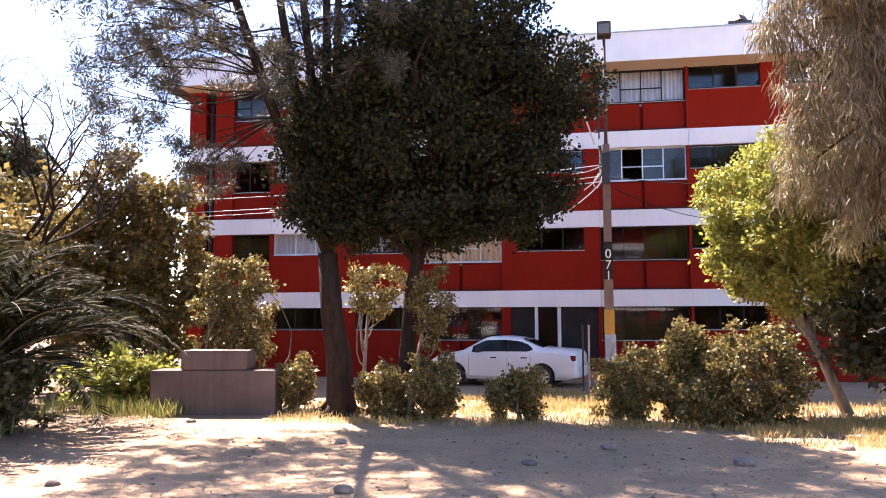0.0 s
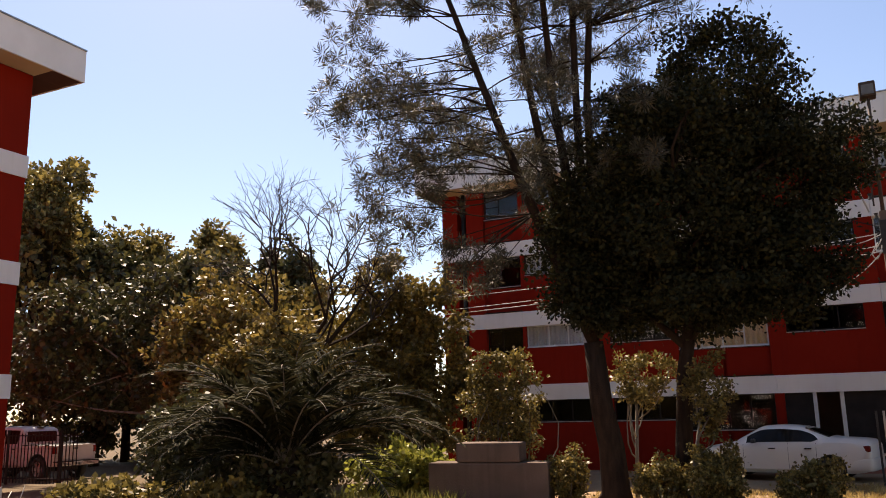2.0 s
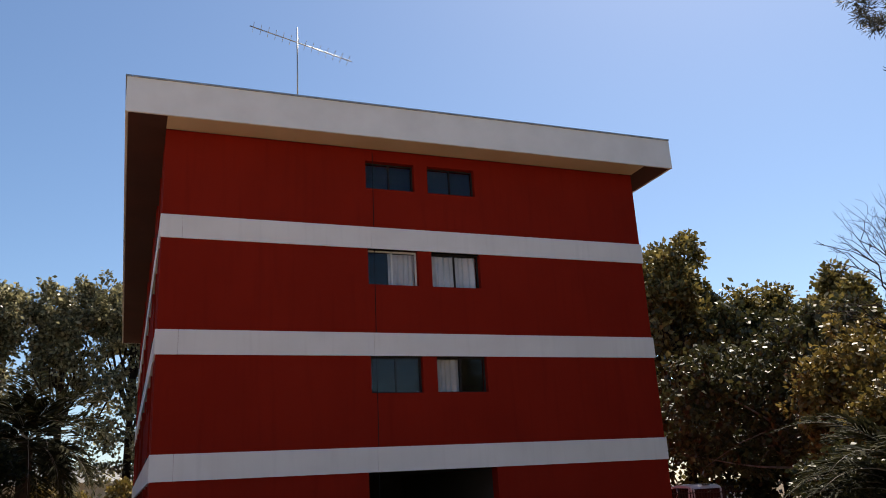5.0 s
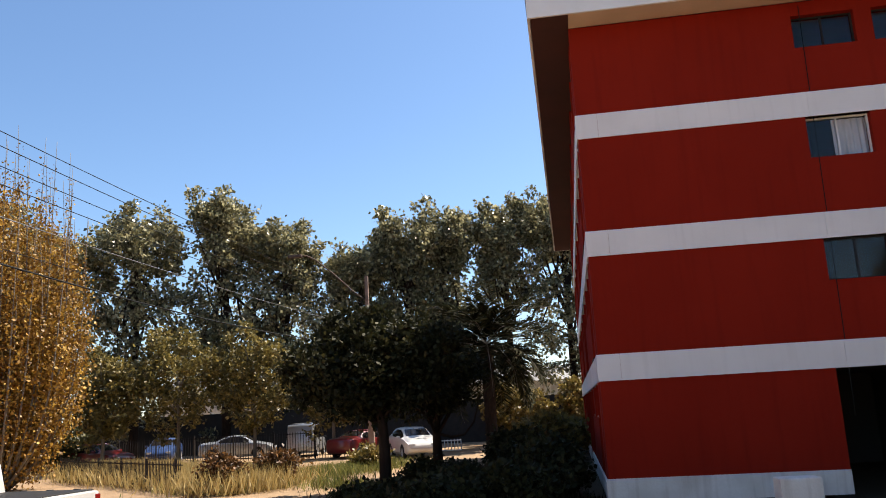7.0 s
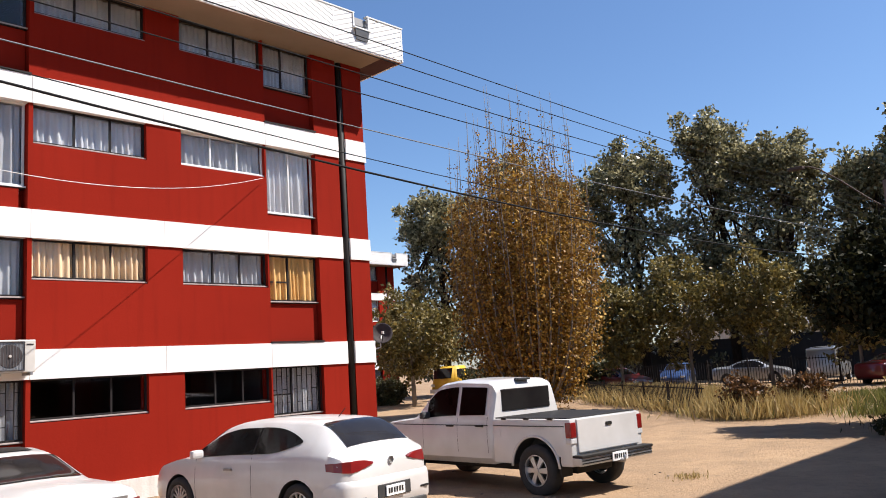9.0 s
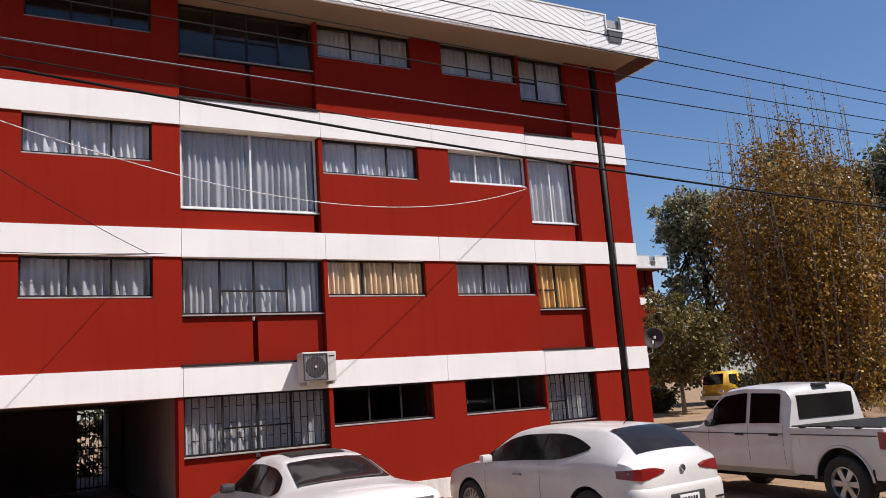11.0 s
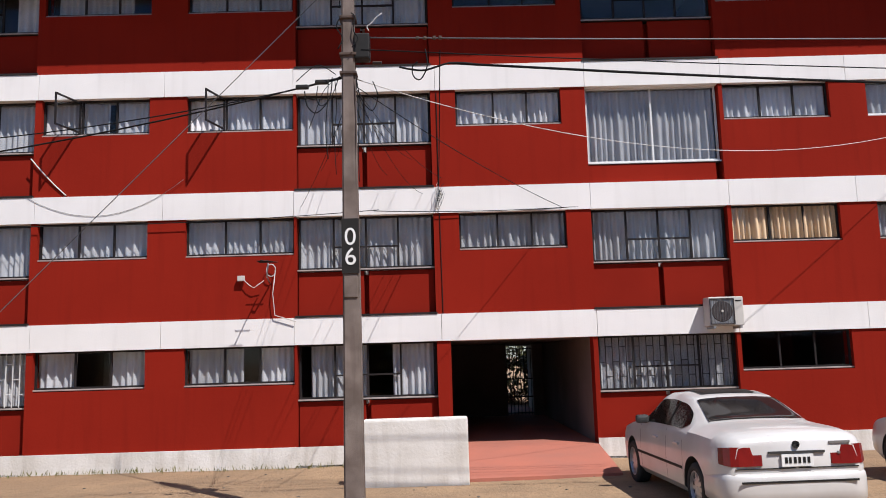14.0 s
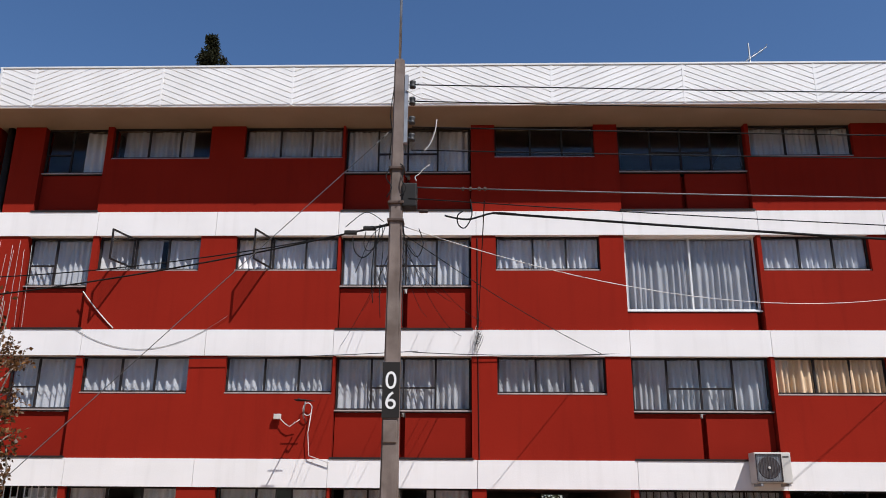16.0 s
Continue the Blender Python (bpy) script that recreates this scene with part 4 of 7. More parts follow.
def wheel(parent, x, y, r, w, side, spokes=10, rim_share=0.68):
    rr = r * rim_share
    ty = lathe([(rr, -w / 2), (r * 0.9, -w / 2), (r * 0.98, -w * 0.4), (r, -w * 0.25), (r, w * 0.25), (r * 0.98, w * 0.4), (r * 0.9, w / 2), (rr, w / 2), (rr, -w / 2)])
    tyre = part("wheel", ty, TYRE, parent, "", True)
    tyre.location = (x, y, r)
    bm = lathe([(rr, -w * 0.3), (rr, w * 0.46), (rr * 0.93, w * 0.48), (rr * 0.9, w * 0.3)])
    for k in range(spokes):
        a = 2 * math.pi * k / spokes
        c, s = math.cos(a), math.sin(a)
        v = []
        for rad, hw, yy in ((rr * 0.12, 0.011 if spokes > 12 else 0.03, 0.40), (rr * 0.94, 0.011 if spokes > 12 else 0.02 if spokes > 6 else 0.045, 0.34)):
            for q in (-1, 1):
                for dy in (0, -0.10):
                    v.append(bm.verts.new((rad * c - q * hw * s, w * (yy + dy), rad * s + q * hw * c)))
        for f in ((0, 1, 3, 2), (4, 6, 7, 5), (0, 4, 5, 1), (2, 3, 7, 6), (0, 2, 6, 4), (1, 5, 7, 3)):
            bm.faces.new([v[i] for i in f])
    bmesh.ops.recalc_face_normals(bm, faces=bm.faces)
    rim = part("rim", bm, RIM, tyre, "", False)
    part("brake_disc", lathe([(0.0, 0.0), (rr * 0.8, 0.0), (rr * 0.8, -w * 0.2), (0.0, -w * 0.2)]), PLASTIC, tyre)
    cap = part("hub_cap", lathe([(0.0, w * 0.44), (rr * 0.16, w * 0.43), (rr * 0.2, w * 0.3)]), RIM, tyre)
    if side < 0:
        tyre.rotation_euler = (0, 0, math.pi)
    return tyre


def carve(ob, cutters):
    """Cut wheel houses out of a body."""
    for bmc in cutters:
        me = bpy.data.meshes.new("cutter")
        bmc.to_mesh(me)
        bmc.free()
        c = bpy.data.objects.new("cutter", me)
        scene.collection.objects.link(c)
        c.parent = ob.parent
        me.materials.append(PLASTIC)
        mod = ob.modifiers.new("cut", "BOOLEAN")
        mod.object, mod.operation, mod.solver = c, "DIFFERENCE", "EXACT"
        mod.material_mode = "TRANSFER"
        me2 = bpy.data.meshes.new_from_object(ob.evaluated_get(bpy.context.evaluated_depsgraph_get()))
        ob.modifiers.clear()
        ob.data = me2
        bpy.data.objects.remove(c)
    return ob


def arch(x, y, r, w, side, zc=0.33):
    bm = bmesh.new()
    n = 28
    y0, y1 = (y - w, y + 0.4) if side > 0 else (y - 0.4, y + w)
    ra = [bm.verts.new((x + r * math.cos(2 * math.pi * k / n), y0, r * math.sin(2 * math.pi * k / n) + zc)) for k in range(n)]
    rb = [bm.verts.new((x + r * math.cos(2 * math.pi * k / n), y1, r * math.sin(2 * math.pi * k / n) + zc)) for k in range(n)]
    for k in range(n):
        bm.faces.new((ra[k], ra[(k + 1) % n], rb[(k + 1) % n], rb[k]))
    bm.faces.new(ra[::-1])
    bm.faces.new(rb)
    bmesh.ops.recalc_face_normals(bm, faces=bm.faces)
    return bm


def smooth_by_angle(ob, deg=38):
    me = ob.data
    me.polygons.foreach_set("use_smooth", [True] * len(me.polygons))
    me.set_sharp_from_angle(angle=radians(deg))


def plate(parent, x, y, z, facing=-1, bars=((-0.14, -0.11), (-0.09, -0.06), (-0.035, -0.005), (0.015, 0.045), (0.07, 0.10), (0.115, 0.145))):
    """A number plate with its characters as bars."""
    p = box_part("number_plate", (x - 0.008, y - 0.18, z - 0.065), (x + 0.008, y + 0.18, z + 0.065), WHITE_MARK, parent)
    xe = x + facing * 0.01
    for a, b in bars:
        box_part("plate_bar", (min(xe, xe + facing * 0.003), y + a, z - 0.03), (max(xe, xe + facing * 0.003), y + b, z + 0.035), BLACK, p)


def mirrors(parent, rows, x, paint, z=None):
    s = surface_at(rows, x)
    for side in (1, -1):
        bm = bmesh.new()
        y = s[1] * 0.955
        ya, yb = sorted((side * (y - 0.02), side * (y + 0.17)))
        add_box(bm, (x - 0.05, ya, s[3] + 0.01), (x + 0.06, yb, s[3] + 0.13), 0.04)
        part("mirror", bm, paint, parent)


def bumper(car, xr, hw, z0, z1, paint, wrap=0.5, label=""):
    """A moulded rear bumper that curves round both corners."""
    bm = bmesh.new()
    loops = []
    for i in range(41):
        a = -math.pi / 2 + math.pi * i / 40
        ca, sa = math.cos(a), math.sin(a)
        y = hw * math.copysign(abs(sa) ** 0.35, sa)
        x = xr + wrap * (1 - abs(ca) ** 0.35)
        nx, ny = -1.0 + 0.6 * abs(sa) ** 6, math.copysign(abs(sa) ** 6, sa)
        h = z1 - z0
        loops.append([bm.verts.new((x - d * nx, y - d * ny, z)) for d, z in ((0.16, z0), (0.035, z0), (0.008, z0 + 0.10 * h), (0.0, z0 + 0.4 * h), (0.0, z1 - 0.22 * h), (0.01, z1 - 0.08 * h), (0.035, z1), (0.16, z1 + 0.005))])
    for p, q in zip(loops, loops[1:]):
        for k in range(7):
            bm.faces.new((p[k], q[k], q[k + 1], p[k + 1]))
    bmesh.ops.recalc_face_normals(bm, faces=bm.faces)
    ob = part("bumper", bm, paint, car, label)
    smooth_by_angle(ob, 50)
    return ob


def lamp_block(parent, name, x0, x1, y0, y1, z0, z1, material, bevel=0.02):
    bm = bmesh.new()
    add_box(bm, (x0, y0, z0), (x1, y1, z1), bevel)
    return part(name, bm, material, parent)


def wrap_lamp(car, rows, side, prof, xs, z0, z1, k=0.995):
    """A tail lamp that wraps round the corner: (y, low, high, x) on the tail, then along the flank."""
    prof = list(prof) + [(surface_at(rows, x)[1] * k + 0.012, z0 + 0.012 * i, z1 - 0.006 * i, x - 0.008) for i, x in enumerate(xs)]
    bm = bmesh.new()
    rings_ = [[bm.verts.new((x + dx, side * (y - dy), z)) for z, dx, dy in ((z0, 0.0, 0.0), (z1, 0.015, 0.008), (z1, 0.12, 0.09), (z0, 0.12, 0.09))] for y, z0, z1, x in prof]
    for p, q in zip(rings_, rings_[1:]):
        for i in range(4):
            bm.faces.new((p[i], q[i], q[(i + 1) % 4], p[(i + 1) % 4]))
    bm.faces.new(rings_[0])
    bm.faces.new(rings_[-1][::-1])
    bmesh.ops.recalc_face_normals(bm, faces=bm.faces)
    part("tail_light", bm, RED_LENS, car)


SALOON = [(-2.25, 0.72, 0.38, 0.78, 0.66, 0.92), (-2.21, 0.80, 0.30, 0.88, 0.73, 1.0), (-2.05, 0.85, 0.24, 0.94, 0.75, 1.04), (-1.85, 0.865, 0.22, 0.955, 0.74, 1.055), (-1.45, 0.868, 0.20, 0.97, 0.70, 1.075),
          (-1.25, 0.87, 0.20, 0.97, 0.66, 1.10), (-0.62, 0.87, 0.20, 0.965, 0.565, 1.36), (-0.1, 0.87, 0.20, 0.955, 0.57, 1.41), (0.42, 0.87, 0.20, 0.945, 0.57, 1.385), (1.12, 0.865, 0.20, 0.93, 0.66, 1.0),
          (1.3, 0.86, 0.20, 0.915, 0.70, 0.965), (1.9, 0.83, 0.22, 0.80, 0.70, 0.85), (2.12, 0.75, 0.30, 0.66, 0.60, 0.70), (2.235, 0.62, 0.40, 0.54, 0.5, 0.57)]
HATCH = [(-2.175, 0.66, 0.36, 0.74, 0.56, 0.86), (-2.13, 0.78, 0.28, 0.92, 0.64, 1.0), (-2.0, 0.86, 0.22, 1.0, 0.655, 1.09), (-1.82, 0.888, 0.20, 1.03, 0.63, 1.245), (-1.6, 0.90, 0.20, 1.035, 0.60, 1.385), (-1.3, 0.90, 0.20, 1.025, 0.585, 1.44),
         (-0.5, 0.90, 0.20, 0.995, 0.59, 1.47), (0.1, 0.90, 0.20, 0.975, 0.59, 1.455), (0.5, 0.90, 0.20, 0.96, 0.60, 1.375), (1.2, 0.885, 0.20, 0.945, 0.69, 1.01), (1.4, 0.875, 0.20, 0.925, 0.71, 0.955),
         (1.85, 0.845, 0.22, 0.82, 0.70, 0.86), (2.08, 0.77, 0.30, 0.68, 0.62, 0.71), (2.175, 0.63, 0.40, 0.55, 0.50, 0.58)]
VAN = [(-2.3, 0.78, 0.4, 0.95, 0.7, 1.7), (-2.22, 0.85, 0.32, 1.0, 0.74, 1.88), (-1.0, 0.87, 0.3, 1.0, 0.74, 1.93), (0.9, 0.87, 0.3, 1.0, 0.72, 1.9), (1.3, 0.87, 0.3, 1.0, 0.70, 1.75), (2.0, 0.85, 0.3, 0.98, 0.68, 1.05),
       (2.25, 0.78, 0.35, 0.8, 0.62, 0.86), (2.32, 0.68, 0.42, 0.6, 0.55, 0.66)]
CAB = [(-0.80, 0.82, 0.38, 1.12, 0.68, 1.52), (-0.76, 0.845, 0.36, 1.13, 0.69, 1.66), (-0.6, 0.85, 0.36, 1.12, 0.68, 1.71), (0.2, 0.86, 0.36, 1.11, 0.67, 1.74), (0.68, 0.86, 0.36, 1.09, 0.67, 1.69),
       (1.32, 0.86, 0.36, 1.07, 0.74, 1.13), (1.5, 0.85, 0.36, 1.06, 0.76, 1.09), (2.25, 0.83, 0.46, 0.99, 0.74, 1.02), (2.44, 0.78, 0.5, 0.88, 0.66, 0.92), (2.52, 0.70, 0.56, 0.78, 0.6, 0.81)]


def saloon_like(name, label, m, keys, paint, glass_sides, rear, front, axle, wheel_r=0.315, spokes=10, group=""):
    """A car: body with wheel houses, glass, wheels, mirrors, lamps."""
    car = thing(name, label, "car", m, group)
    rows = car_surface(keys, 96)
    body = part("body", body_mesh(rows), paint, car)
    hw = max(k[1] for k in keys)
    carve(body, [arch(s * axle, side * (hw - 0.12), wheel_r + 0.055, 0.18, side) for s in (1, -1) for side in (1, -1)])
    smooth_by_angle(body)
    for side in (1, -1):
        for k, (a, b) in enumerate(glass_sides):
            part("side_window", side_glass(rows, a, b, side, 0.08, 0.88, taper=0.75 if keys is HATCH and k == 0 else 0.28 if k == 0 else 0.0), CAR_GLASS, car)
        for (a0, a1), (b0, b1) in zip(glass_sides, glass_sides[1:]):
            part("door_pillar", side_glass(rows, a1 - 0.01, b0 + 0.01, side, 0.07, 0.88, 4), BLACK, car)
        for s in (1, -1):
            wheel(car, s * axle, side * (hw - 0.12), wheel_r, 0.21, side, spokes)
    part("rear_window", top_glass(rows, *rear), CAR_GLASS, car, "", True)
    part("windscreen", top_glass(rows, *front), CAR_GLASS, car, "", True)
    mirrors(car, rows, glass_sides[-1][1] - 0.22, paint if keys is HATCH else PLASTIC)
    return car, rows


def door_lines(car, rows, xs, zlow, paint=None):
    """Door gaps, as thin dark strips in the body side."""
    for side in (1, -1):
        for x in xs:
            half = ring(surface_at(rows, x))
            bm = bmesh.new()
            ys, zs = [h[0] for h in half[2:6]], [h[1] for h in half[2:6]]
            lo, hi = [], []
            for i in range(7):
                z = zlow + (half[5][1] - zlow) * i / 6
                y = float(np.interp(z, zs, ys)) + 0.0015
                lo.append(bm.verts.new((x - 0.004, side * y, z)))
                hi.append(bm.verts.new((x + 0.004, side * y, z)))
            for i in range(6):
                bm.faces.new((lo[i], lo[i + 1], hi[i + 1], hi[i]))
            part("door_gap", bm, BLACK, car)


def handle(car, rows, x, z, material):
    for side in (1, -1):
        half = ring(surface_at(rows, x))
        y = float(np.interp(z, [h[1] for h in half[2:6]], [h[0] for h in half[2:6]]))
        ya, yb = sorted((side * (y - 0.01), side * (y + 0.028)))
        bm = bmesh.new()
        add_box(bm, (x - 0.09, ya, z - 0.016), (x + 0.09, yb, z + 0.016), 0.008)
        part("door_handle", bm, material, car)


# white saloon, tail to the yard
bmw, rows = saloon_like("saloon_car", "white four-door saloon parked nose to the red block", pose(-3.87, -12.13, 0, 0, 0, -88), SALOON, CAR_WHITE, ((-1.02, -0.36), (-0.30, 0.78)), (-1.28, -0.68), (0.5, 1.12), 1.36)
door_lines(bmw, rows, (-0.98, -0.33, 0.86), 0.3)
handle(bmw, rows, -0.78, 0.80, CAR_WHITE)
handle(bmw, rows, 0.12, 0.80, CAR_WHITE)
for side in (1, -1):
    wrap_lamp(bmw, rows, side, ((0.40, 0.685, 0.80, -2.266), (0.50, 0.68, 0.80, -2.266), (0.53, 0.68, 0.885, -2.266), (0.66, 0.68, 0.89, -2.264)), (-2.235, -2.18, -2.11), 0.68, 0.89)
    ya, yb = sorted((side * 0.02, side * 0.70))
    box_part("boot_gap", (-2.263, ya, 0.645), (-2.245, yb, 0.655), BLACK, bmw)
    ya, yb = sorted((side * 0.84, side * 0.872))
    box_part("side_moulding", (-0.95, ya, 0.5), (1.0, yb, 0.535), BLACK, bmw)
bumper(bmw, -2.315, 0.865, 0.27, 0.60, CAR_WHITE, 0.62)
box_part("bumper_strip", (-2.322, -0.66, 0.50), (-2.306, 0.66, 0.522), BLACK, bmw)
plate(bmw, -2.275, 0, 0.735)
box_part("plate_recess", (-2.272, -0.32, 0.81), (-2.2, 0.32, 0.835), PLASTIC, bmw)
bm = lathe([(0.0, 0.0), (0.04, 0.0), (0.04, 0.02)], 18)
ob = part("round_badge", bm, BLACK, bmw)
ob.matrix_local = pose(-2.25, 0, 0.905, 0, 0, 90)
box_part("badge_bar", (-2.262, -0.62, 0.905), (-2.23, -0.38, 0.93), STEEL, bmw)
part("sunroof", top_glass(rows, -0.45, 0.15, 0.66), BLACK, bmw, "", True)

box_part("lock", (-2.266, -0.50, 0.79), (-2.25, -0.47, 0.82), STEEL, bmw, "", 0.004)

# white hatchback
hatch, rows = saloon_like("hatchback_car", "white five-door hatchback with dark glass, parked by the block", pose(-7.79, -11.73, 0, 0, 0, -84.5), HATCH, CAR_WHITE, ((-1.32, -0.40), (-0.375, 1.0)), (-1.98, -1.5), (0.55, 1.2), 1.32, 0.338, 15)
door_lines(hatch, rows, (-0.39, 0.9), 0.3)
handle(hatch, rows, 0.1, 0.82, STEEL)
for side in (1, -1):
    wrap_lamp(hatch, rows, side, ((0.34, 0.885, 0.905, -2.19), (0.48, 0.845, 0.935, -2.187), (0.6, 0.815, 0.945, -2.175)), (-2.15, -2.08, -1.98, -1.86), 0.80, 0.945, 0.985)
bumper(hatch, -2.225, 0.885, 0.30, 0.70, CAR_WHITE, 0.6)
bumper(hatch, -2.235, 0.80, 0.20, 0.36, PLASTIC, 0.55, "black lower bumper")
for y in (-0.62, 0.62):
    box_part("reflector", (-2.225, y - 0.09, 0.46), (-2.19, y + 0.09, 0.485), BLACK, hatch, "", 0.006)
    part("exhaust", lathe([(0.03, 0.0), (0.036, 0.0), (0.036, 0.12), (0.03, 0.12), (0.03, 0.0)], 14), STEEL, hatch).matrix_local = pose(-2.24, y * 0.85, 0.27, 0, 0, -90)
box_part("number_recess", (-2.234, -0.32, 0.43), (-2.2, 0.32, 0.60), PLASTIC, hatch, "", 0.01)
plate(hatch, -2.245, 0, 0.51)
ob = part("round_badge", lathe([(0.0, 0.0), (0.045, 0.0), (0.045, 0.02)], 18), STEEL, hatch)
ob.matrix_local = pose(-2.175, 0, 0.89, 0, 0, 90)
tube_part("wiper", [(-1.98, -0.05, 1.085), (-1.96, 0.40, 1.10)], 0.012, BLACK, hatch)
tube_part("aerial", [(-1.2, 0, 1.42), (-1.38, 0, 1.58)], 0.006, BLACK, hatch)

# white pickup
pick = thing("pickup_truck", "white double-cab pickup with black bed cover", "pickup truck", pose(-11.78, -10.93, 0, 0, 0, -96))
rows = car_surface(CAB, 88)
cab = part("cab", body_mesh(rows), CAR_WHITE, pick)
carve(cab, [arch(1.62, side * 0.75, 0.47, 0.2, side, 0.32) for side in (1, -1)])
smooth_by_angle(cab)
bm = bmesh.new()
add_box(bm, (-2.50, -0.855, 0.40), (-0.82, 0.855, 1.10), 0.045)
bed = part("bed", bm, CAR_WHITE, pick)
carve(bed, [arch(-1.74, side * 0.75, 0.49, 0.2, side, 0.34) for side in (1, -1)])
smooth_by_angle(bed)
for side in (1, -1):
    for a, b in ((-0.62, 0.02), (0.1, 0.92)):
        part("side_window", side_glass(rows, a, b, side, 0.06, 0.88), CAR_GLASS, pick)
    for x in (1.62, -1.74):
        wheel(pick, x, side * 0.74, 0.39, 0.25, side, 6, 0.62)
    ya, yb = sorted((side * 0.735, side * 0.868))
    lamp_block(pick, "tail_light", -2.515, -2.40, ya, yb, 0.82, 1.05, RED_LENS, 0.02)
    lamp_block(pick, "reversing_light", -2.513, -2.40, ya, yb, 0.735, 0.815, CLEAR_LENS, 0.015)
    ya, yb = sorted((side * 0.855, side * 0.864))
    box_part("side_stripe", (-2.38, ya, 0.985), (-0.86, yb, 1.0), PLASTIC, pick)
    bmf = bmesh.new()
    add_tube(bmf, [(-1.74 + 0.50 * math.cos(a), side * 0.858, 0.34 + 0.50 * math.sin(a)) for a in [math.pi * (0.02 + 0.96 * k / 18) for k in range(19)]], 0.022, 0.022, 6)
    part("arch_lip", bmf, CAR_WHITE, pick, "", True)
    bmf = bmesh.new()
    va = [[bmf.verts.new((x, side * (float(np.interp(0.985, [h[1] for h in ring(surface_at(rows, x))[2:6]], [h[0] for h in ring(surface_at(rows, x))[2:6]])) + 0.003), z)) for z in (0.985, 1.0)] for x in np.linspace(-0.7, 1.9, 30)]
    for p, q in zip(va, va[1:]):
        bmf.faces.new((p[0], q[0], q[1], p[1]))
    part("side_stripe", bmf, PLASTIC, pick)
    for x in (-2.1, -1.6, -1.1):
        box_part("cover_hook", (x - 0.05, side * 0.84 - 0.03, 1.085), (x + 0.05, side * 0.84 + 0.03, 1.125), BLACK, pick, "", 0.01)
box_part("bed_cover", (-2.44, -0.80, 1.085), (-0.84, 0.80, 1.118), BLACK, pick, "", 0.015)
box_part("tailgate", (-2.53, -0.725, 0.60), (-2.495, 0.725, 1.09), CAR_WHITE, pick, "", 0.012)
box_part("gate_handle", (-2.545, -0.07, 0.95), (-2.528, 0.07, 1.0), BLACK, pick, "", 0.006)
box_part("bumper", (-2.67, -0.86, 0.42), (-2.50, 0.86, 0.54), RIM, pick, "ribbed chrome step bumper", 0.02)
box_part("bumper_pad", (-2.69, -0.86, 0.535), (-2.50, 0.86, 0.575), BLACK, pick, "", 0.01)
for z in (0.45, 0.49):
    box_part("bumper_groove", (-2.676, -0.84, z), (-2.66, 0.84, z + 0.018), BLACK, pick)
box_part("fuel_flap", (-1.02, 0.852, 0.80), (-0.90, 0.862, 0.94), CAR_WHITE, pick, "", 0.004)
plate(pick, -2.70, 0.0, 0.49)
tube_part("tow_bar", [(-2.5, 0, 0.42), (-2.78, 0, 0.42), (-2.8, 0, 0.5)], 0.025, STEEL, pick)
part("windscreen", top_glass(rows, 0.75, 1.3, 0.92), CAR_GLASS, pick, "", True)
bm = bmesh.new()
add_box(bm, (-0.815, -0.58, 1.2), (-0.77, 0.58, 1.56), 0.02)
part("rear_window", bm, CAR_GLASS, pick)
lamp_block(pick, "brake_light", -0.80, -0.70, -0.15, 0.15, 1.685, 1.725, PLASTIC, 0.01)
mirrors(pick, rows, 0.86, PLASTIC)
door_lines(pick, rows, (-0.68, 0.06, 1.0), 0.55)
handle(pick, rows, -0.5, 0.98, BLACK)
handle(pick, rows, 0.24, 0.98, BLACK)
box_part("underbody", (-2.2, -0.42, 0.24), (2.1, 0.42, 0.44), BLACK, pick, "", 0.03)
box_part("mud_flap", (-2.27, 0.62, 0.25), (-2.24, 0.86, 0.55), BLACK, pick)
for ch in pick.children:
    if not ch.name.startswith("wheel"):
        ch.location.z += 0.07

# cream saloon beside the shaded block
lan, rows = saloon_like("saloon_car", "cream-white saloon parked beside the shaded block", pose(-2.5, 23.9, 0, 0, 0, 169), SALOON, CAR_CREAM, ((-1.02, -0.32), (-0.26, 0.78)), (-1.28, -0.68), (0.5, 1.12), 1.3, 0.3, 8)
door_lines(lan, rows, (-0.98, -0.29, 0.86), 0.3)
handle(lan, rows, -0.78, 0.82, BLACK)
handle(lan, rows, 0.12, 0.82, BLACK)
for side in (1, -1):
    ya, yb = sorted((side * 0.50, side * 0.82))
    lamp_block(lan, "tail_light", -2.225, -1.98, ya, yb, 0.74, 0.90, RED_LENS, 0.04)
bumper(lan, -2.30, 0.86, 0.28, 0.60, CAR_CREAM, 0.6)

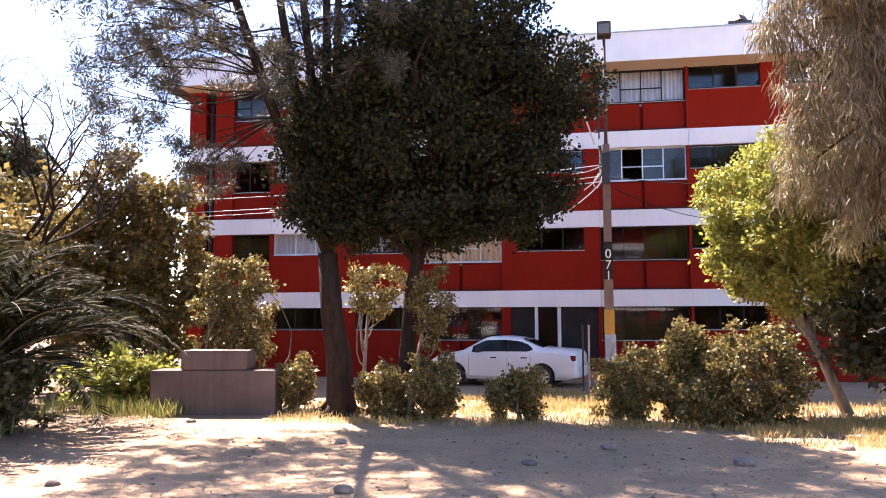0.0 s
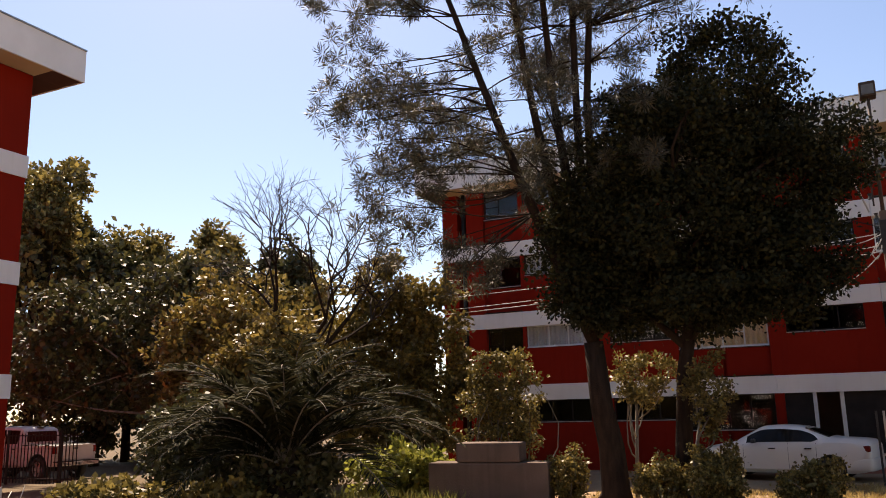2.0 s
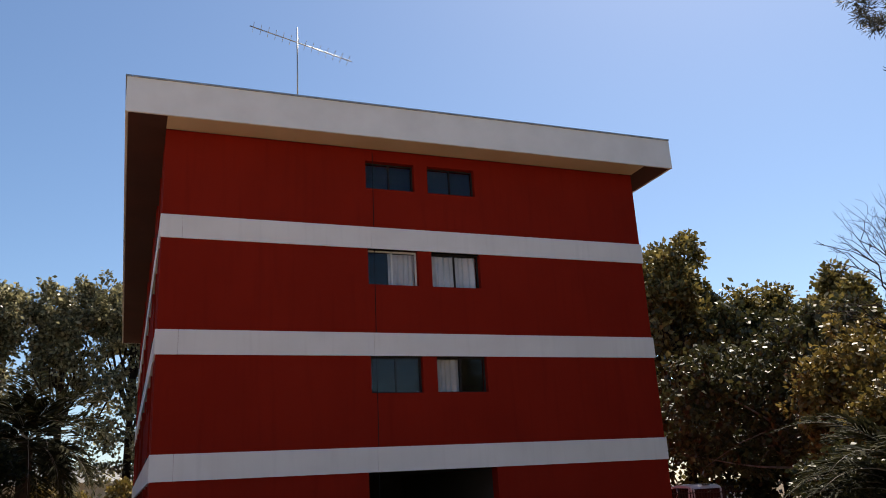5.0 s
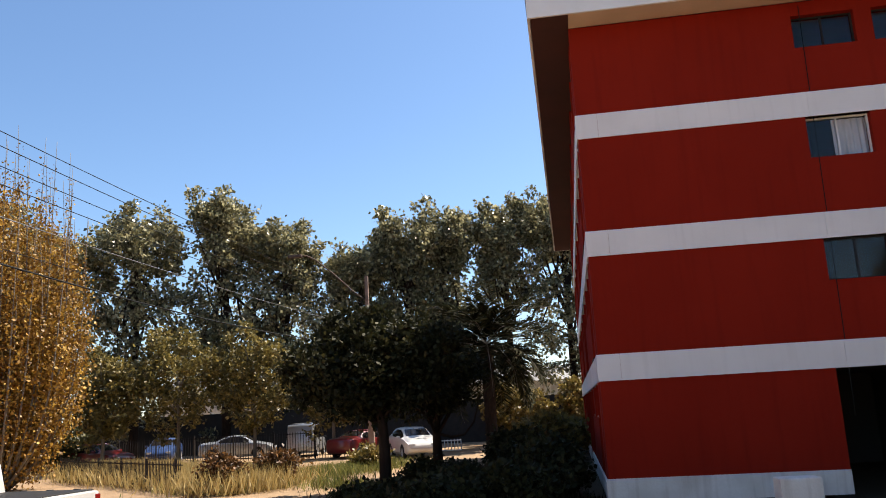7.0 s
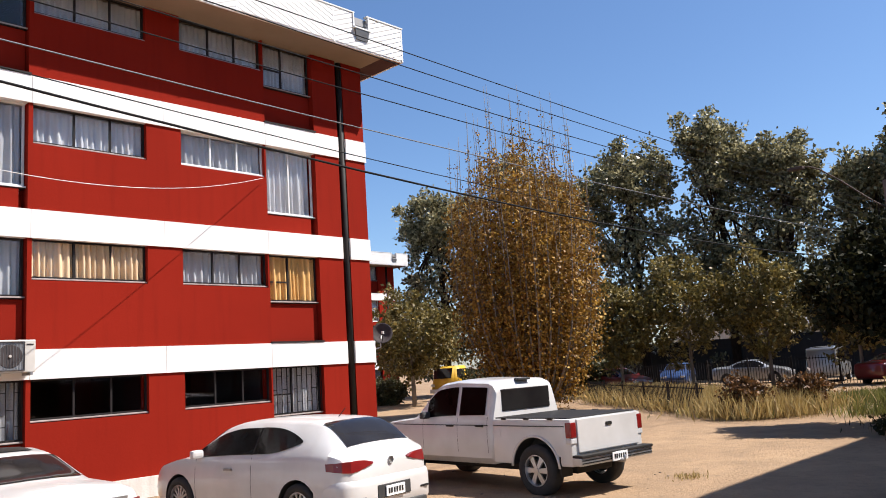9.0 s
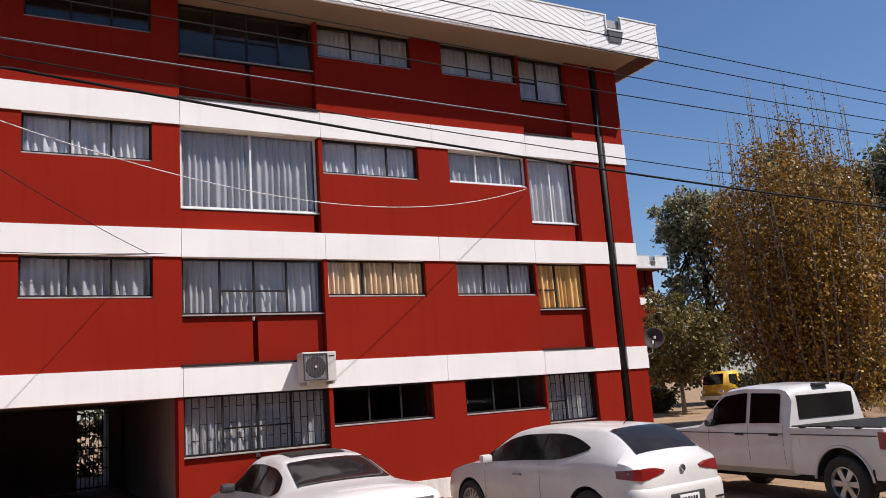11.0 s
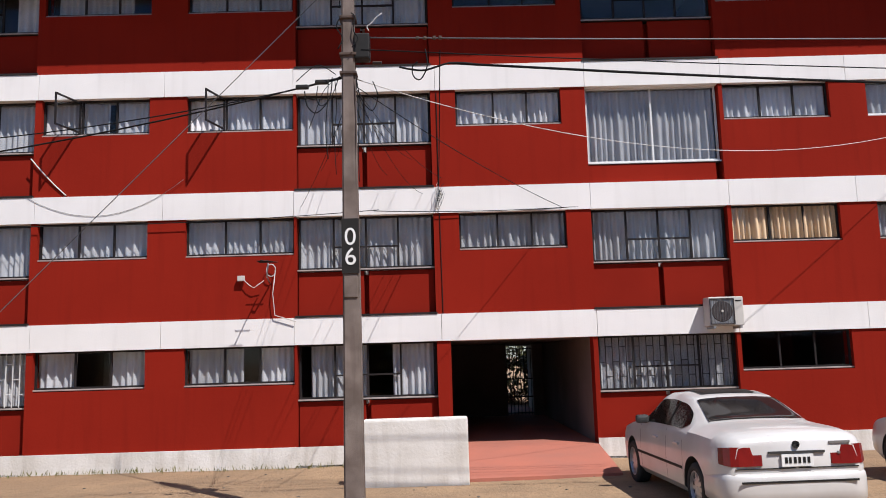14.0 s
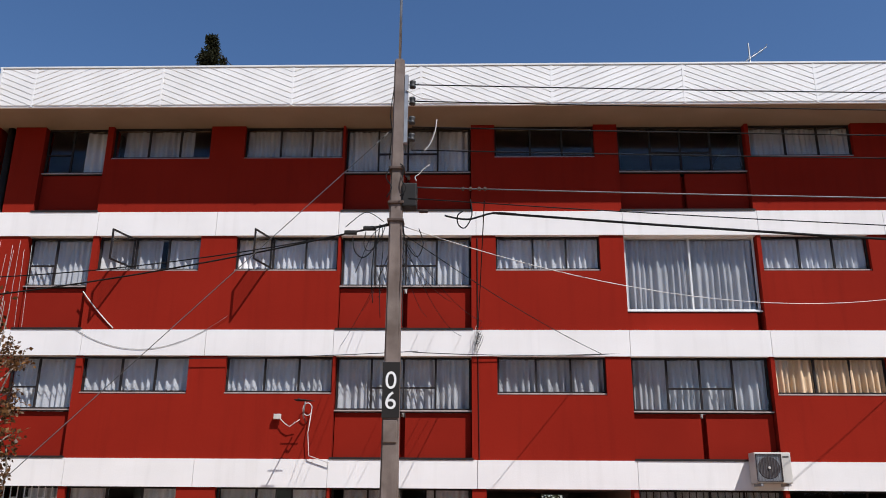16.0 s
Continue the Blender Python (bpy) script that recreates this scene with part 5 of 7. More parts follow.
# cars far off beyond the fence
for label, xy, ang, keys, paint, sides in (
        ("dark red hatchback beyond the iron fence", (-41.5, -27.0), 75, HATCH, CAR_RED, ((-1.42, -0.40), (-0.375, 1.02))),
        ("dark blue hatchback beyond the iron fence", (-48.6, -26.9), 20, HATCH, CAR_BLUE, ((-1.42, -0.40), (-0.375, 1.02))),
        ("silver saloon beyond the iron fence", (-48.6, -22.0), 100, SALOON, CAR_SILVER, ((-1.02, -0.36), (-0.30, 0.78))),
        ("pale van beyond the iron fence", (-48.5, -17.6), 190, VAN, CAR_SILVER, ((-2.0, -0.7), (-0.6, 0.7), (0.8, 1.5))),
        ("dark red saloon beyond the fence", (-45.0, -13.2), 160, SALOON, CAR_RED, ((-1.02, -0.36), (-0.30, 0.78))),
        ("white hatchback beside the yard gate", (-41.5, -9.6), 25, HATCH, CAR_WHITE, ((-1.42, -0.40), (-0.375, 1.02))),
        ("white saloon behind a fence between blocks", (-45.0, 31.0), 60, SALOON, CAR_WHITE, ((-1.02, -0.36), (-0.30, 0.78))),
        ("white pickup-height van behind the fence", (-47.0, 36.0), 60, VAN, CAR_WHITE, ((-2.0, -0.7), (-0.6, 0.7), (0.8, 1.5)))):
    kind = {id(HATCH): "hatchback_car", id(SALOON): "saloon_car", id(VAN): "van"}[id(keys)]
    rear = (-1.95, -1.4) if keys is HATCH else (-1.28, -0.68) if keys is SALOON else (-2.2, -2.0)
    front = (1.25, 1.95) if keys is VAN else (0.5, 1.12)
    c, r_ = saloon_like(kind, label, pose(*xy, 0, 0, 0, ang), keys, paint, sides, rear, front, 1.34, 0.31, 6)
    for side in (1, -1):
        ya, yb = sorted((side * 0.42, side * 0.74))
        xe = keys[-1][0]
        lamp_block(c, "headlight", xe - 0.22, xe - 0.02, ya * 0.95, yb * 0.92, 0.58, 0.70, CLEAR_LENS)

# small yellow truck
tr = thing("truck", "small yellow truck with a dark stake bed by the far block", "truck", pose(-41.1, -38.6, 0, 0, 0, 5))
cab = Matrix(((1.7, 0, 0, 1.45), (0, 1.9, 0, 0), (0, 0, 1.6, 1.4), (0, 0, 0, 1)))
bm = bmesh.new()
bmesh.ops.create_cube(bm, size=1.0, matrix=cab)
for v in bm.verts:
    if v.co.z > 2 and v.co.x > 2:
        v.co.x -= 0.45
    if v.co.z > 2:
        v.co.y *= 0.9
bmesh.ops.bevel(bm, geom=list(bm.edges), offset=0.1, segments=3, affect="EDGES")
part("cab", bm, CAR_YELLOW, tr, "", True)
ob = box_part("windscreen", (-0.02, -0.74, -0.34), (0.02, 0.74, 0.34), CAR_GLASS, tr, "", 0.01)
ob.matrix_local = pose(2.08, 0, 1.74, 0, -17, 0)
for y in (-0.905, 0.905):
    box_part("side_window", (0.95, y - 0.02, 1.45), (1.7, y + 0.02, 2.0), CAR_GLASS, tr, "", 0.01)
box_part("load_bed", (-2.6, -1.0, 0.8), (0.5, 1.0, 1.0), DARK_FRAME, tr, "", 0.03)
for y in (-0.97, 0.97):
    for z in (1.2, 1.5, 1.8):
        box_part("stake_board", (-2.6, y - 0.02, z - 0.1), (0.5, y + 0.02, z + 0.1), RUST, tr)
    for x in (-2.5, -1.5, -0.5, 0.4):
        box_part("stake", (x - 0.03, y - 0.05, 1.0), (x + 0.03, y - 0.021, 1.95), DARK_FRAME, tr)
box_part("front_bumper", (2.28, -0.9, 0.5), (2.4, 0.9, 0.75), WHITE_FRAME, tr, "", 0.03)
for y in (-0.7, 0.7):
    box_part("headlight", (2.27, y - 0.14, 0.9), (2.33, y + 0.14, 1.08), CLEAR_LENS, tr, "", 0.02)
for x in (1.5, -1.6):
    for side in (1, -1):
        wheel(tr, x, side * 0.85, 0.4, 0.25, side, 6)
pick_far = copy_thing(pick, pose(-27.2, 19.4, 0, 0, 0, 181))
tagged(pick_far, "pale pickup parked behind the iron fence", "pickup truck")


# ---- poles and wires ----
def pole_tapered(bm, h, w0, w1, d0, d1):
    v = []
    for z, w, d in ((0, w0, d0), (h, w1, d1)):
        v.append([bm.verts.new((sx * w / 2, sy * d / 2, z)) for sx, sy in ((-1, -1), (1, -1), (1, 1), (-1, 1))])
    for k in range(4):
        bm.faces.new((v[0][k], v[0][(k + 1) % 4], v[1][(k + 1) % 4], v[1][k]))
    bm.faces.new(v[0][::-1])
    bm.faces.new(v[1])
    bmesh.ops.bevel(bm, geom=list(bm.edges), offset=0.02, segments=2, affect="EDGES")


PX, PY = 1.06, -10.8
pole = thing("utility_pole", "weathered concrete utility pole with tangled cables", "utility pole", pose(PX, PY, 0, 0, 0, 180))
bm = bmesh.new()
pole_tapered(bm, 8.1, 0.245, 0.14, 0.25, 0.145)
part("shaft", bm, POLE_CONCRETE, pole)
box_part("number_field", (-0.108, -0.121, 3.05), (0.108, -0.104, 3.74), BLACK, pole)
for z, ch in ((3.50, "0"), (3.25, "6")):
    text_part(ch, 0.31, pose(0, -0.125, z, 90, 0, 0), WHITE_MARK, pole)
box_part("meter_plate", (-0.085, -0.125, 2.75), (0.085, -0.105, 3.02), POLE_CONCRETE, pole, "", 0.008)
for z in (5.65, 5.9, 6.4):
    bm = bmesh.new()
    add_box(bm, (-0.11, -0.11, z - 0.02), (0.11, 0.11, z + 0.02), 0.01)
    part("clamp", bm, RUST, pole)
box_part("bracket", (0.08, -0.04, 6.8), (0.13, 0.04, 7.85), STEEL, pole)
for z in (7.71, 7.45, 7.15, 6.89):
    ob = part("insulator", lathe([(0.0, -0.05), (0.045, -0.05), (0.045, -0.025), (0.028, 0.0), (0.045, 0.025), (0.045, 0.05), (0.0, 0.05)], 14), PLASTIC, pole, "", True)
    ob.matrix_local = pose(0.19, 0, z, 90)
    tube_part("insulator_arm", [(0.12, 0, z), (0.19, 0, z)], 0.012, STEEL, pole)
box_part("junction_box", (0.08, -0.10, 5.84), (0.28, 0.10, 6.18), BLACK, pole, "", 0.02)


def smooth_line(pts, n=4):
    """a rounded line through the given points"""
    v = [Vector(q) for q in pts]
    out = []
    for k in range(len(v) - 1):
        a, b, c, d = v[max(k - 1, 0)], v[k], v[k + 1], v[min(k + 2, len(v) - 1)]
        for j in range(n):
            u = j / n
            out.append(tuple(0.5 * (2 * b + (c - a) * u + (2 * a - 5 * b + 4 * c - d) * u * u + (3 * b - a - 3 * c + d) * u ** 3)))
    return out + [tuple(v[-1])]


for pts, r in (([(-0.66, 5.54), (-0.5, 5.68), (-0.39, 5.74), (-0.28, 5.7), (-0.15, 5.6)], 0.006), ([(-0.2, 5.58), (-0.24, 5.3), (-0.4, 5.11), (-0.52, 5.2), (-0.55, 5.39)], 0.008),
               ([(-0.12, 5.58), (-0.2, 5.35), (-0.33, 5.2), (-0.4, 5.28), (-0.38, 5.46)], 0.006), ([(-0.25, 5.56), (-0.27, 5.2), (-0.29, 4.85), (-0.26, 4.5)], 0.006),
               ([(-0.17, 5.56), (-0.15, 5.2), (-0.18, 4.8), (-0.16, 4.3)], 0.005), ([(-0.1, 5.6), (-0.3, 5.42), (-0.42, 5.12), (-0.5, 4.9)], 0.005),
               ([(0.1, 5.6), (0.16, 5.3), (0.3, 5.12), (0.38, 5.3), (0.32, 5.5)], 0.007), ([(0.1, 5.58), (0.13, 5.1), (0.12, 4.6), (0.13, 4.2)], 0.006),
               ([(1.0, 5.93), (1.02, 5.7), (0.93, 5.52), (0.84, 5.56), (0.83, 5.68), (0.9, 5.74)], 0.009), ([(0.66, 5.70), (0.8, 5.66), (1.0, 5.64), (1.3, 5.72), (1.6, 5.70)], 0.014),
               ([(0.05, 6.45), (0.1, 6.38), (0.08, 6.2), (0.14, 6.08), (0.06, 5.96)], 0.008), ([(-0.06, 7.6), (-0.1, 7.2), (-0.07, 6.9), (-0.1, 6.5)], 0.007), ([(-0.09, 6.4), (-0.14, 6.25), (-0.06, 6.1), (-0.12, 5.95)], 0.008)):
    tube_part("loose_cable", smooth_line([(x, -0.11 - 0.012 * i, z) for i, (x, z) in enumerate(pts)]), r, CABLE, pole, None, 5)
for pts in ([(0.54, 7.14), (0.52, 6.98), (0.49, 6.87), (0.44, 6.75), (0.37, 6.67)], [(0.45, 6.46), (0.37, 6.4), (0.3, 6.32), (0.25, 6.28), (0.27, 6.22)], [(0.1, 7.6), (0.3, 7.48), (0.47, 7.45)]):
    tube_part("dangling_lead", smooth_line([(x, -0.05, z) for x, z in pts]), 0.008, CABLE_WHITE, pole, None, 5)
for x in (0.9, 1.0, 1.12, 1.2):
    box_part("line_clamp", (x - 0.02, -0.025, 6.105), (x + 0.02, 0.025, 6.145), RUST, pole, "", 0.008)
box_part("strain_clamp", (0.31, -0.022, 5.78), (0.43, 0.022, 5.82), RUST, pole, "", 0.01)
tube_part("mast", [(0, 0, 8.05), (0.0, 0, 11.0)], 0.02, STEEL, pole)
for k, (x0, x1) in enumerate(((-0.35, 0.5), (-0.6, 0.4))):
    box_part("splice_case", (x0 - 0.08, -0.09, 5.51 - 0.06 * k), (x0 + 0.09, -0.03, 5.57 - 0.06 * k), BLACK, pole, "", 0.02)


def wire(label, a, b, drop, r=0.011, material=None, n=18):
    ob = tube_part("overhead_wire", sag(a, b, drop, n), r, material or CABLE, None, None, 5)
    return tagged(ob, label, "wire", "overhead wires")


FAR = (-39.5, -11.2)
for z0, z1 in ((7.71, 7.83), (7.45, 7.52), (7.05, 7.2), (6.7, 6.9)):
    wire("thin dark power line overhead", (PX - 0.19, PY, z0), (*FAR, z1), 0.29, 0.009, CABLE)
wire("thick black cable between poles", (PX - 0.17, PY, 6.15), (*FAR, 6.4), 0.36, 0.010, CABLE_GREY)
wire("thick black cable between poles", (PX - 1.3, PY + 0.12, 5.73), (*FAR, 5.6), 0.74, 0.018)
wire("thin black cable between poles", (PX - 0.17, PY + 0.1, 5.95), (*FAR, 6.0), 0.72, 0.008)
wire("pale drooping service cable to a window", (PX - 0.1, PY - 0.1, 5.62), (-10.75, -16.32, 6.5), 0.85, 0.0065, CABLE_WHITE, 24)
wire("taut steel stay wire from the pole", (PX + 0.1, PY, 7.0), (8.06, PY + 0.1, 0.0), 0.0, 0.006, CABLE_GREY)
wire("black service cable beside the pole", (PX + 0.1, PY, 5.62), (12.0, -12.0, 4.6), 0.3, 0.012)
wire("black service cable beside the pole", (PX + 0.1, PY, 5.60), (12.0, -12.6, 5.5), 0.4, 0.009)
wire("thin cable along the white band", (PX + 0.1, -16.30, 4.86), (-3.0, -16.38, 4.86), 0.05, 0.008)
wire("thin cable along the white band", (9.6, -16.32, 4.78), (PX, -16.30, 4.88), 0.10, 0.008)
for k, (x, z) in enumerate(((2.6, 5.0), (2.2, 5.7), (0.4, 5.9), (-0.2, 5.5), (0.9, 5.6), (1.9, 6.0), (0.2, 5.2))):
    wire("hanging service cable on the wall", (PX + 0.05 * (k % 3 - 1), PY - 0.1, 5.55), (x, -16.40, z), 0.1 + 0.03 * k, 0.004)
wire("dark cable dropping to the wall", (PX - 1.19, PY, 5.95), (-0.12, -16.39, 5.2), 0.0, 0.008)
for k in range(7):
    x = 9.8 - 0.05 * k - 0.21 * (k % 3)
    wire("thin pale cable hanging down the wall", (x, -16.385, 7.2 - 0.1 * (k % 4)), (x - 0.08 * (k % 3 - 1), -16.385, 5.6 - 0.4 * (k % 3)), 0.03 * (k % 4), 0.003, CABLE_WHITE, 8)
wire("pale cable drooping across the band", (8.0, -16.36, 5.35), (4.9, -16.36, 5.6), 0.55, 0.004, CABLE_GREY)
wire("long drooping thin cable on the wall", (PX, PY - 0.15, 5.6), (-2.55, -16.40, 4.85), 0.1, 0.006)

wire("thin dark cable down the shaded end wall", (-17.06, 4.12, 9.9), (-17.07, 4.05, 1.6), 0.0, 0.008)
far_pole = thing("utility_pole", "distant utility pole with a curved lamp arm", "utility pole", pose(*FAR, 0))
bm = bmesh.new()
pole_tapered(bm, 9.0, 0.28, 0.16, 0.28, 0.16)
part("shaft", bm, POLE_STAIN, far_pole)
tube_part("lamp_arm", [(0, 0, 7.7), (0.2, -0.7, 8.3), (0.5, -1.6, 9.2), (0.75, -2.4, 9.9), (0.85, -2.8, 10.1), (0.95, -3.1, 10.12)], 0.035, RUST, far_pole)
bm = bmesh.new()
add_box(bm, (0.8, -3.7, 10.02), (1.1, -3.0, 10.18), 0.05)
part("lamp_head", bm, RUST, far_pole)

lp = thing("street_lamp", "rust-stained utility pole with a square street lamp", "street lamp", pose(0.45, 22.0, 0))
bm = bmesh.new()
pole_tapered(bm, 6.6, 0.27, 0.18, 0.27, 0.18)
part("shaft", bm, POLE_STAIN, lp)
tube_part("mast", [(0, 0, 6.3), (0.0, 0, 9.6)], 0.05, RUST, lp, 0.04)
box_part("insulator_rack", (-0.2, -0.03, 6.75), (-0.16, 0.03, 8.2), RUST, lp)
for z in (7.0, 7.35, 7.7, 8.05):
    ob = part("insulator", lathe([(0.0, -0.07), (0.06, -0.07), (0.035, 0.0), (0.06, 0.07), (0.0, 0.07)], 12), PLASTIC, lp)
    ob.matrix_local = pose(-0.24, 0, z, 90)
    tube_part("rack_arm", [(-0.18, 0, z), (0.0, 0, z)], 0.014, RUST, lp)
tube_part("strut", [(-0.62, 0, 7.95), (-0.58, 0, 7.5), (-0.3, 0, 6.6)], 0.022, CABLE_WHITE, lp)
box_part("splice_box", (-0.12, -0.16, 5.5), (0.1, -0.09, 6.35), PLASTIC, lp, "", 0.02)
for k, pts in enumerate(([(-0.1, 5.9), (-0.3, 5.6), (-0.6, 5.35)], [(-0.1, 5.75), (-0.25, 5.4), (-0.35, 5.55), (-0.2, 5.8)], [(-0.1, 6.0), (-0.5, 5.85), (-0.9, 5.8)], [(-0.1, 5.6), (-0.5, 5.2), (-1.1, 4.75)])):
    tube_part("loose_cable", smooth_line([(x, -0.12, z) for x, z in pts]), 0.012, CABLE_WHITE, lp, None, 5)
bm = bmesh.new()
add_box(bm, (-0.19, -0.2, 9.55), (0.19, 0.2, 9.95), 0.04)
part("lamp_head", bm, RUST, lp)
box_part("lamp_glass", (-0.14, -0.215, 9.6), (0.14, -0.2, 9.86), CABLE_GREY, lp)
box_part("number_field", (-0.118, -0.128, 2.95), (0.118, -0.112, 3.95), BLACK, lp)
for z, ch in ((3.62, "0"), (3.33, "7"), (3.04, "1")):
    text_part(ch, 0.34, pose(0, -0.132, z, 90, 0, 0), WHITE_MARK, lp)
box_part("yellow_band", (-0.133, -0.134, 1.35), (0.133, -0.115, 2.15), YELLOW_MARK, lp)
for z in (5.7, 6.0, 6.5):
    ob = part("insulator", lathe([(0.0, -0.06), (0.05, -0.06), (0.03, 0.0), (0.05, 0.06), (0.0, 0.06)], 12), PLASTIC, lp)
    ob.matrix_local = pose(-0.16, 0, z, 90)
for a, b, d in (((0.45, 22.0, 6.05), (-24, 19.5, 5.6), 0.6), ((0.45, 22.0, 5.75), (-24, 19.6, 5.2), 0.6), ((0.45, 22.0, 5.6), (-24, 19.7, 4.9), 0.5), ((0.45, 22.0, 5.7), (22, 21.5, 5.9), 0.8), ((0.45, 22.0, 5.5), (4.0, 25.8, 4.9), 0.2), ((0.45, 22.0, 6.2), (-0.8, 25.8, 7.6), 0.1)):
    wire("pale overhead cable along the shaded block", a, b, d, 0.012, CABLE_WHITE if a[2] < 6.1 and b[0] < -20 else CABLE)
g = thing("gate_post", "tall white-striped gate post beside the pole", "gate post")
for x in (-0.28, -0.12):
    box_part("post", (x, 21.9, 0), (x + 0.05, 21.95, 1.75), PLASTIC if x < -0.2 else STEEL, g)
box_part("rail", (-0.28, 21.905, 0.7), (-0.07, 21.945, 0.76), STEEL, g)
cl = bmesh.new()
grid = [[cl.verts.new((0.33 + 0.28 * i / 6, 21.83 + 0.02 * math.sin(i * 1.7 + j), 1.5 - 0.72 * j / 5)) for i in range(7)] for j in range(6)]
for a, b in zip(grid, grid[1:]):
    for i in range(6):
        cl.faces.new((a[i], a[i + 1], b[i + 1], b[i]))
bmesh.ops.solidify(cl, geom=cl.faces, thickness=0.012)
tagged(finish("hanging_cloth", cl, WHITE_MARK, None, "", True), "white cloth hung on the utility pole", "cloth")

# ---- things on the sunlit block ----
sat = thing("satellite_dish", "dark grey satellite dish on the corner of the sunlit block", "satellite dish", pose(-14.2, -16.5, 3.0))
bowl = part("bowl", lathe([(0.0, -0.07), (0.1, -0.06), (0.2, -0.025), (0.27, 0.03), (0.262, 0.034), (0.19, -0.015), (0.1, -0.048), (0.0, -0.058)], 26), DISH_GREY, sat, "", True)
bowl.matrix_local = pose(0, 0, 0, 16, 0, -40)
tube_part("mast", [(0.0, -0.02, -0.05), (0.02, -0.05, -0.34), (0.37, -0.1, -0.42)], 0.018, CABLE_WHITE, sat)
tube_part("feed_arm", [(0.06, 0.02, -0.25), (0.16, 0.18, -0.2), (0.2, 0.26, -0.02)], 0.009, BLACK, sat)
box_part("feed_horn", (0.175, 0.235, -0.03), (0.225, 0.285, 0.04), AC_WHITE, sat, "", 0.01)

ac = thing("air_conditioner", "pale outdoor air conditioner on the white band", "air conditioner", pose(-5.5, -16.36, 2.42, 0, 0, 180))
bm = bmesh.new()
add_box(bm, (-0.33, -0.36, 0), (0.33, -0.02, 0.55), 0.02)
part("casing", bm, AC_WHITE, ac)
box_part("grille_plate", (-0.30, -0.3655, 0.04), (0.13, -0.361, 0.51), STEEL, ac)
ob = part("fan_guard", lathe([(0.0, 0.0), (0.19, 0.0), (0.2, 0.008), (0.2, 0.02)], 28), DISH_GREY, ac)
ob.matrix_local = pose(-0.085, -0.374, 0.275)
for k in range(9):
    x = -0.285 + 0.05 * k
    box_part("grille_bar", (x - 0.003, -0.381, 0.05), (x + 0.003, -0.3755, 0.50), CABLE_GREY, ac)
for a, c in (((-0.305, -0.384, 0.505), (0.135, -0.362, 0.52)), ((-0.305, -0.384, 0.03), (0.135, -0.362, 0.045)), ((-0.315, -0.384, 0.03), (-0.3055, -0.362, 0.52)), ((0.1355, -0.384, 0.03), (0.15, -0.362, 0.52))):
    box_part("grille_frame", a, c, DISH_GREY, ac)
ob = part("fan_hub", lathe([(0.0, -0.012), (0.022, -0.01), (0.025, 0.0)], 14), AC_WHITE, ac)
ob.matrix_local = pose(-0.085, -0.384, 0.275)
box_part("logo_bar", (0.18, -0.366, 0.46), (0.29, -0.3605, 0.48), DARK_FRAME, ac)
for x in (-0.25, 0.25):
    box_part("bracket", (x - 0.02, -0.4, -0.05), (x + 0.02, 0.0, -0.003), STEEL, ac)
wire("pale air-conditioner pipe along the band", (-5.15, -16.40, 2.75), (-3.1, -16.40, 2.72), 0.03, 0.02, CABLE_WHITE)

dish = thing("wall_antenna", "small wall antenna with loose looped cable", "antenna", pose(3.2, -16.36, 3.5, 0, 0, 180))
tube_part("arm", [(0, 0, 0), (0, -0.3, 0.1), (0.05, -0.42, 0.35)], 0.014, STEEL, dish)
tube_part("boom", [(0.05, -0.3, 0.38), (0.02, -0.95, 0.34)], 0.012, DARK_FRAME, dish)
for k in range(5):
    y, w = -0.36 - 0.14 * k, 0.17 - 0.015 * k
    tube_part("element", [(0.05 - w, y, 0.37 - 0.01 * k), (0.05 + w, y, 0.37 - 0.01 * k)], 0.008, DARK_FRAME, dish)
tube_part("cable", [(0.03 + 0.09 * math.cos(a), -0.05, 0.25 + 0.12 * math.sin(a)) for a in [k * 0.5 for k in range(14)]] + [(0.06, -0.05, -0.2), (0.1, -0.045, -0.62), (0.5, -0.045, -0.75)], 0.009, CABLE_WHITE, dish)
box_part("junction_box", (-0.62, -0.06, 0.06), (-0.48, 0.0, 0.16), AC_WHITE, dish, "", 0.01)
tube_part("lead", [(-0.5, -0.04, 0.08), (-0.4, -0.05, -0.02), (-0.3, -0.05, -0.08), (-0.1, -0.1, 0.05)], 0.008, CABLE_WHITE, dish)
coil = thing("cable_bundle", "coiled cable bundle hanging on the white band", "cable", pose(-0.12, -16.40, 5.1, 0, 0, 180))
for k in range(9):
    rx, rz, cx, cz = 0.03 + 0.011 * (k % 4), 0.09 + 0.03 * (k % 5), 0.03 * ((k * 5) % 4 - 1.5), 0.05 * ((k * 3) % 5 - 2)
    tube_part("coil", [(cx + rx * math.cos(a), -0.02 - 0.012 * k, cz + rz * math.sin(a + 0.3 * k)) for a in [j * 0.5 for j in range(12)]], 0.0045, (CABLE, CABLE_GREY, CABLE_WHITE)[k % 3], coil, None, 5)
wire("thin dark conduit down the wall", (-0.12, -16.39, 7.25), (-0.12, -16.39, 5.2), 0.0, 0.010)
wire("thin dark conduit down the wall", (-0.12, -16.39, 5.0), (-0.14, -16.39, 2.4), 0.0, 0.008)
wire("pale loose cable on the wall", (7.9, -16.36, 6.1), (7.2, -16.38, 5.35), 0.03, 0.013, CABLE_WHITE)
wire("pale cable below a window", (9.6, -16.36, 3.0), (9.0, -16.38, 3.7), -0.03, 0.012, CABLE_WHITE)


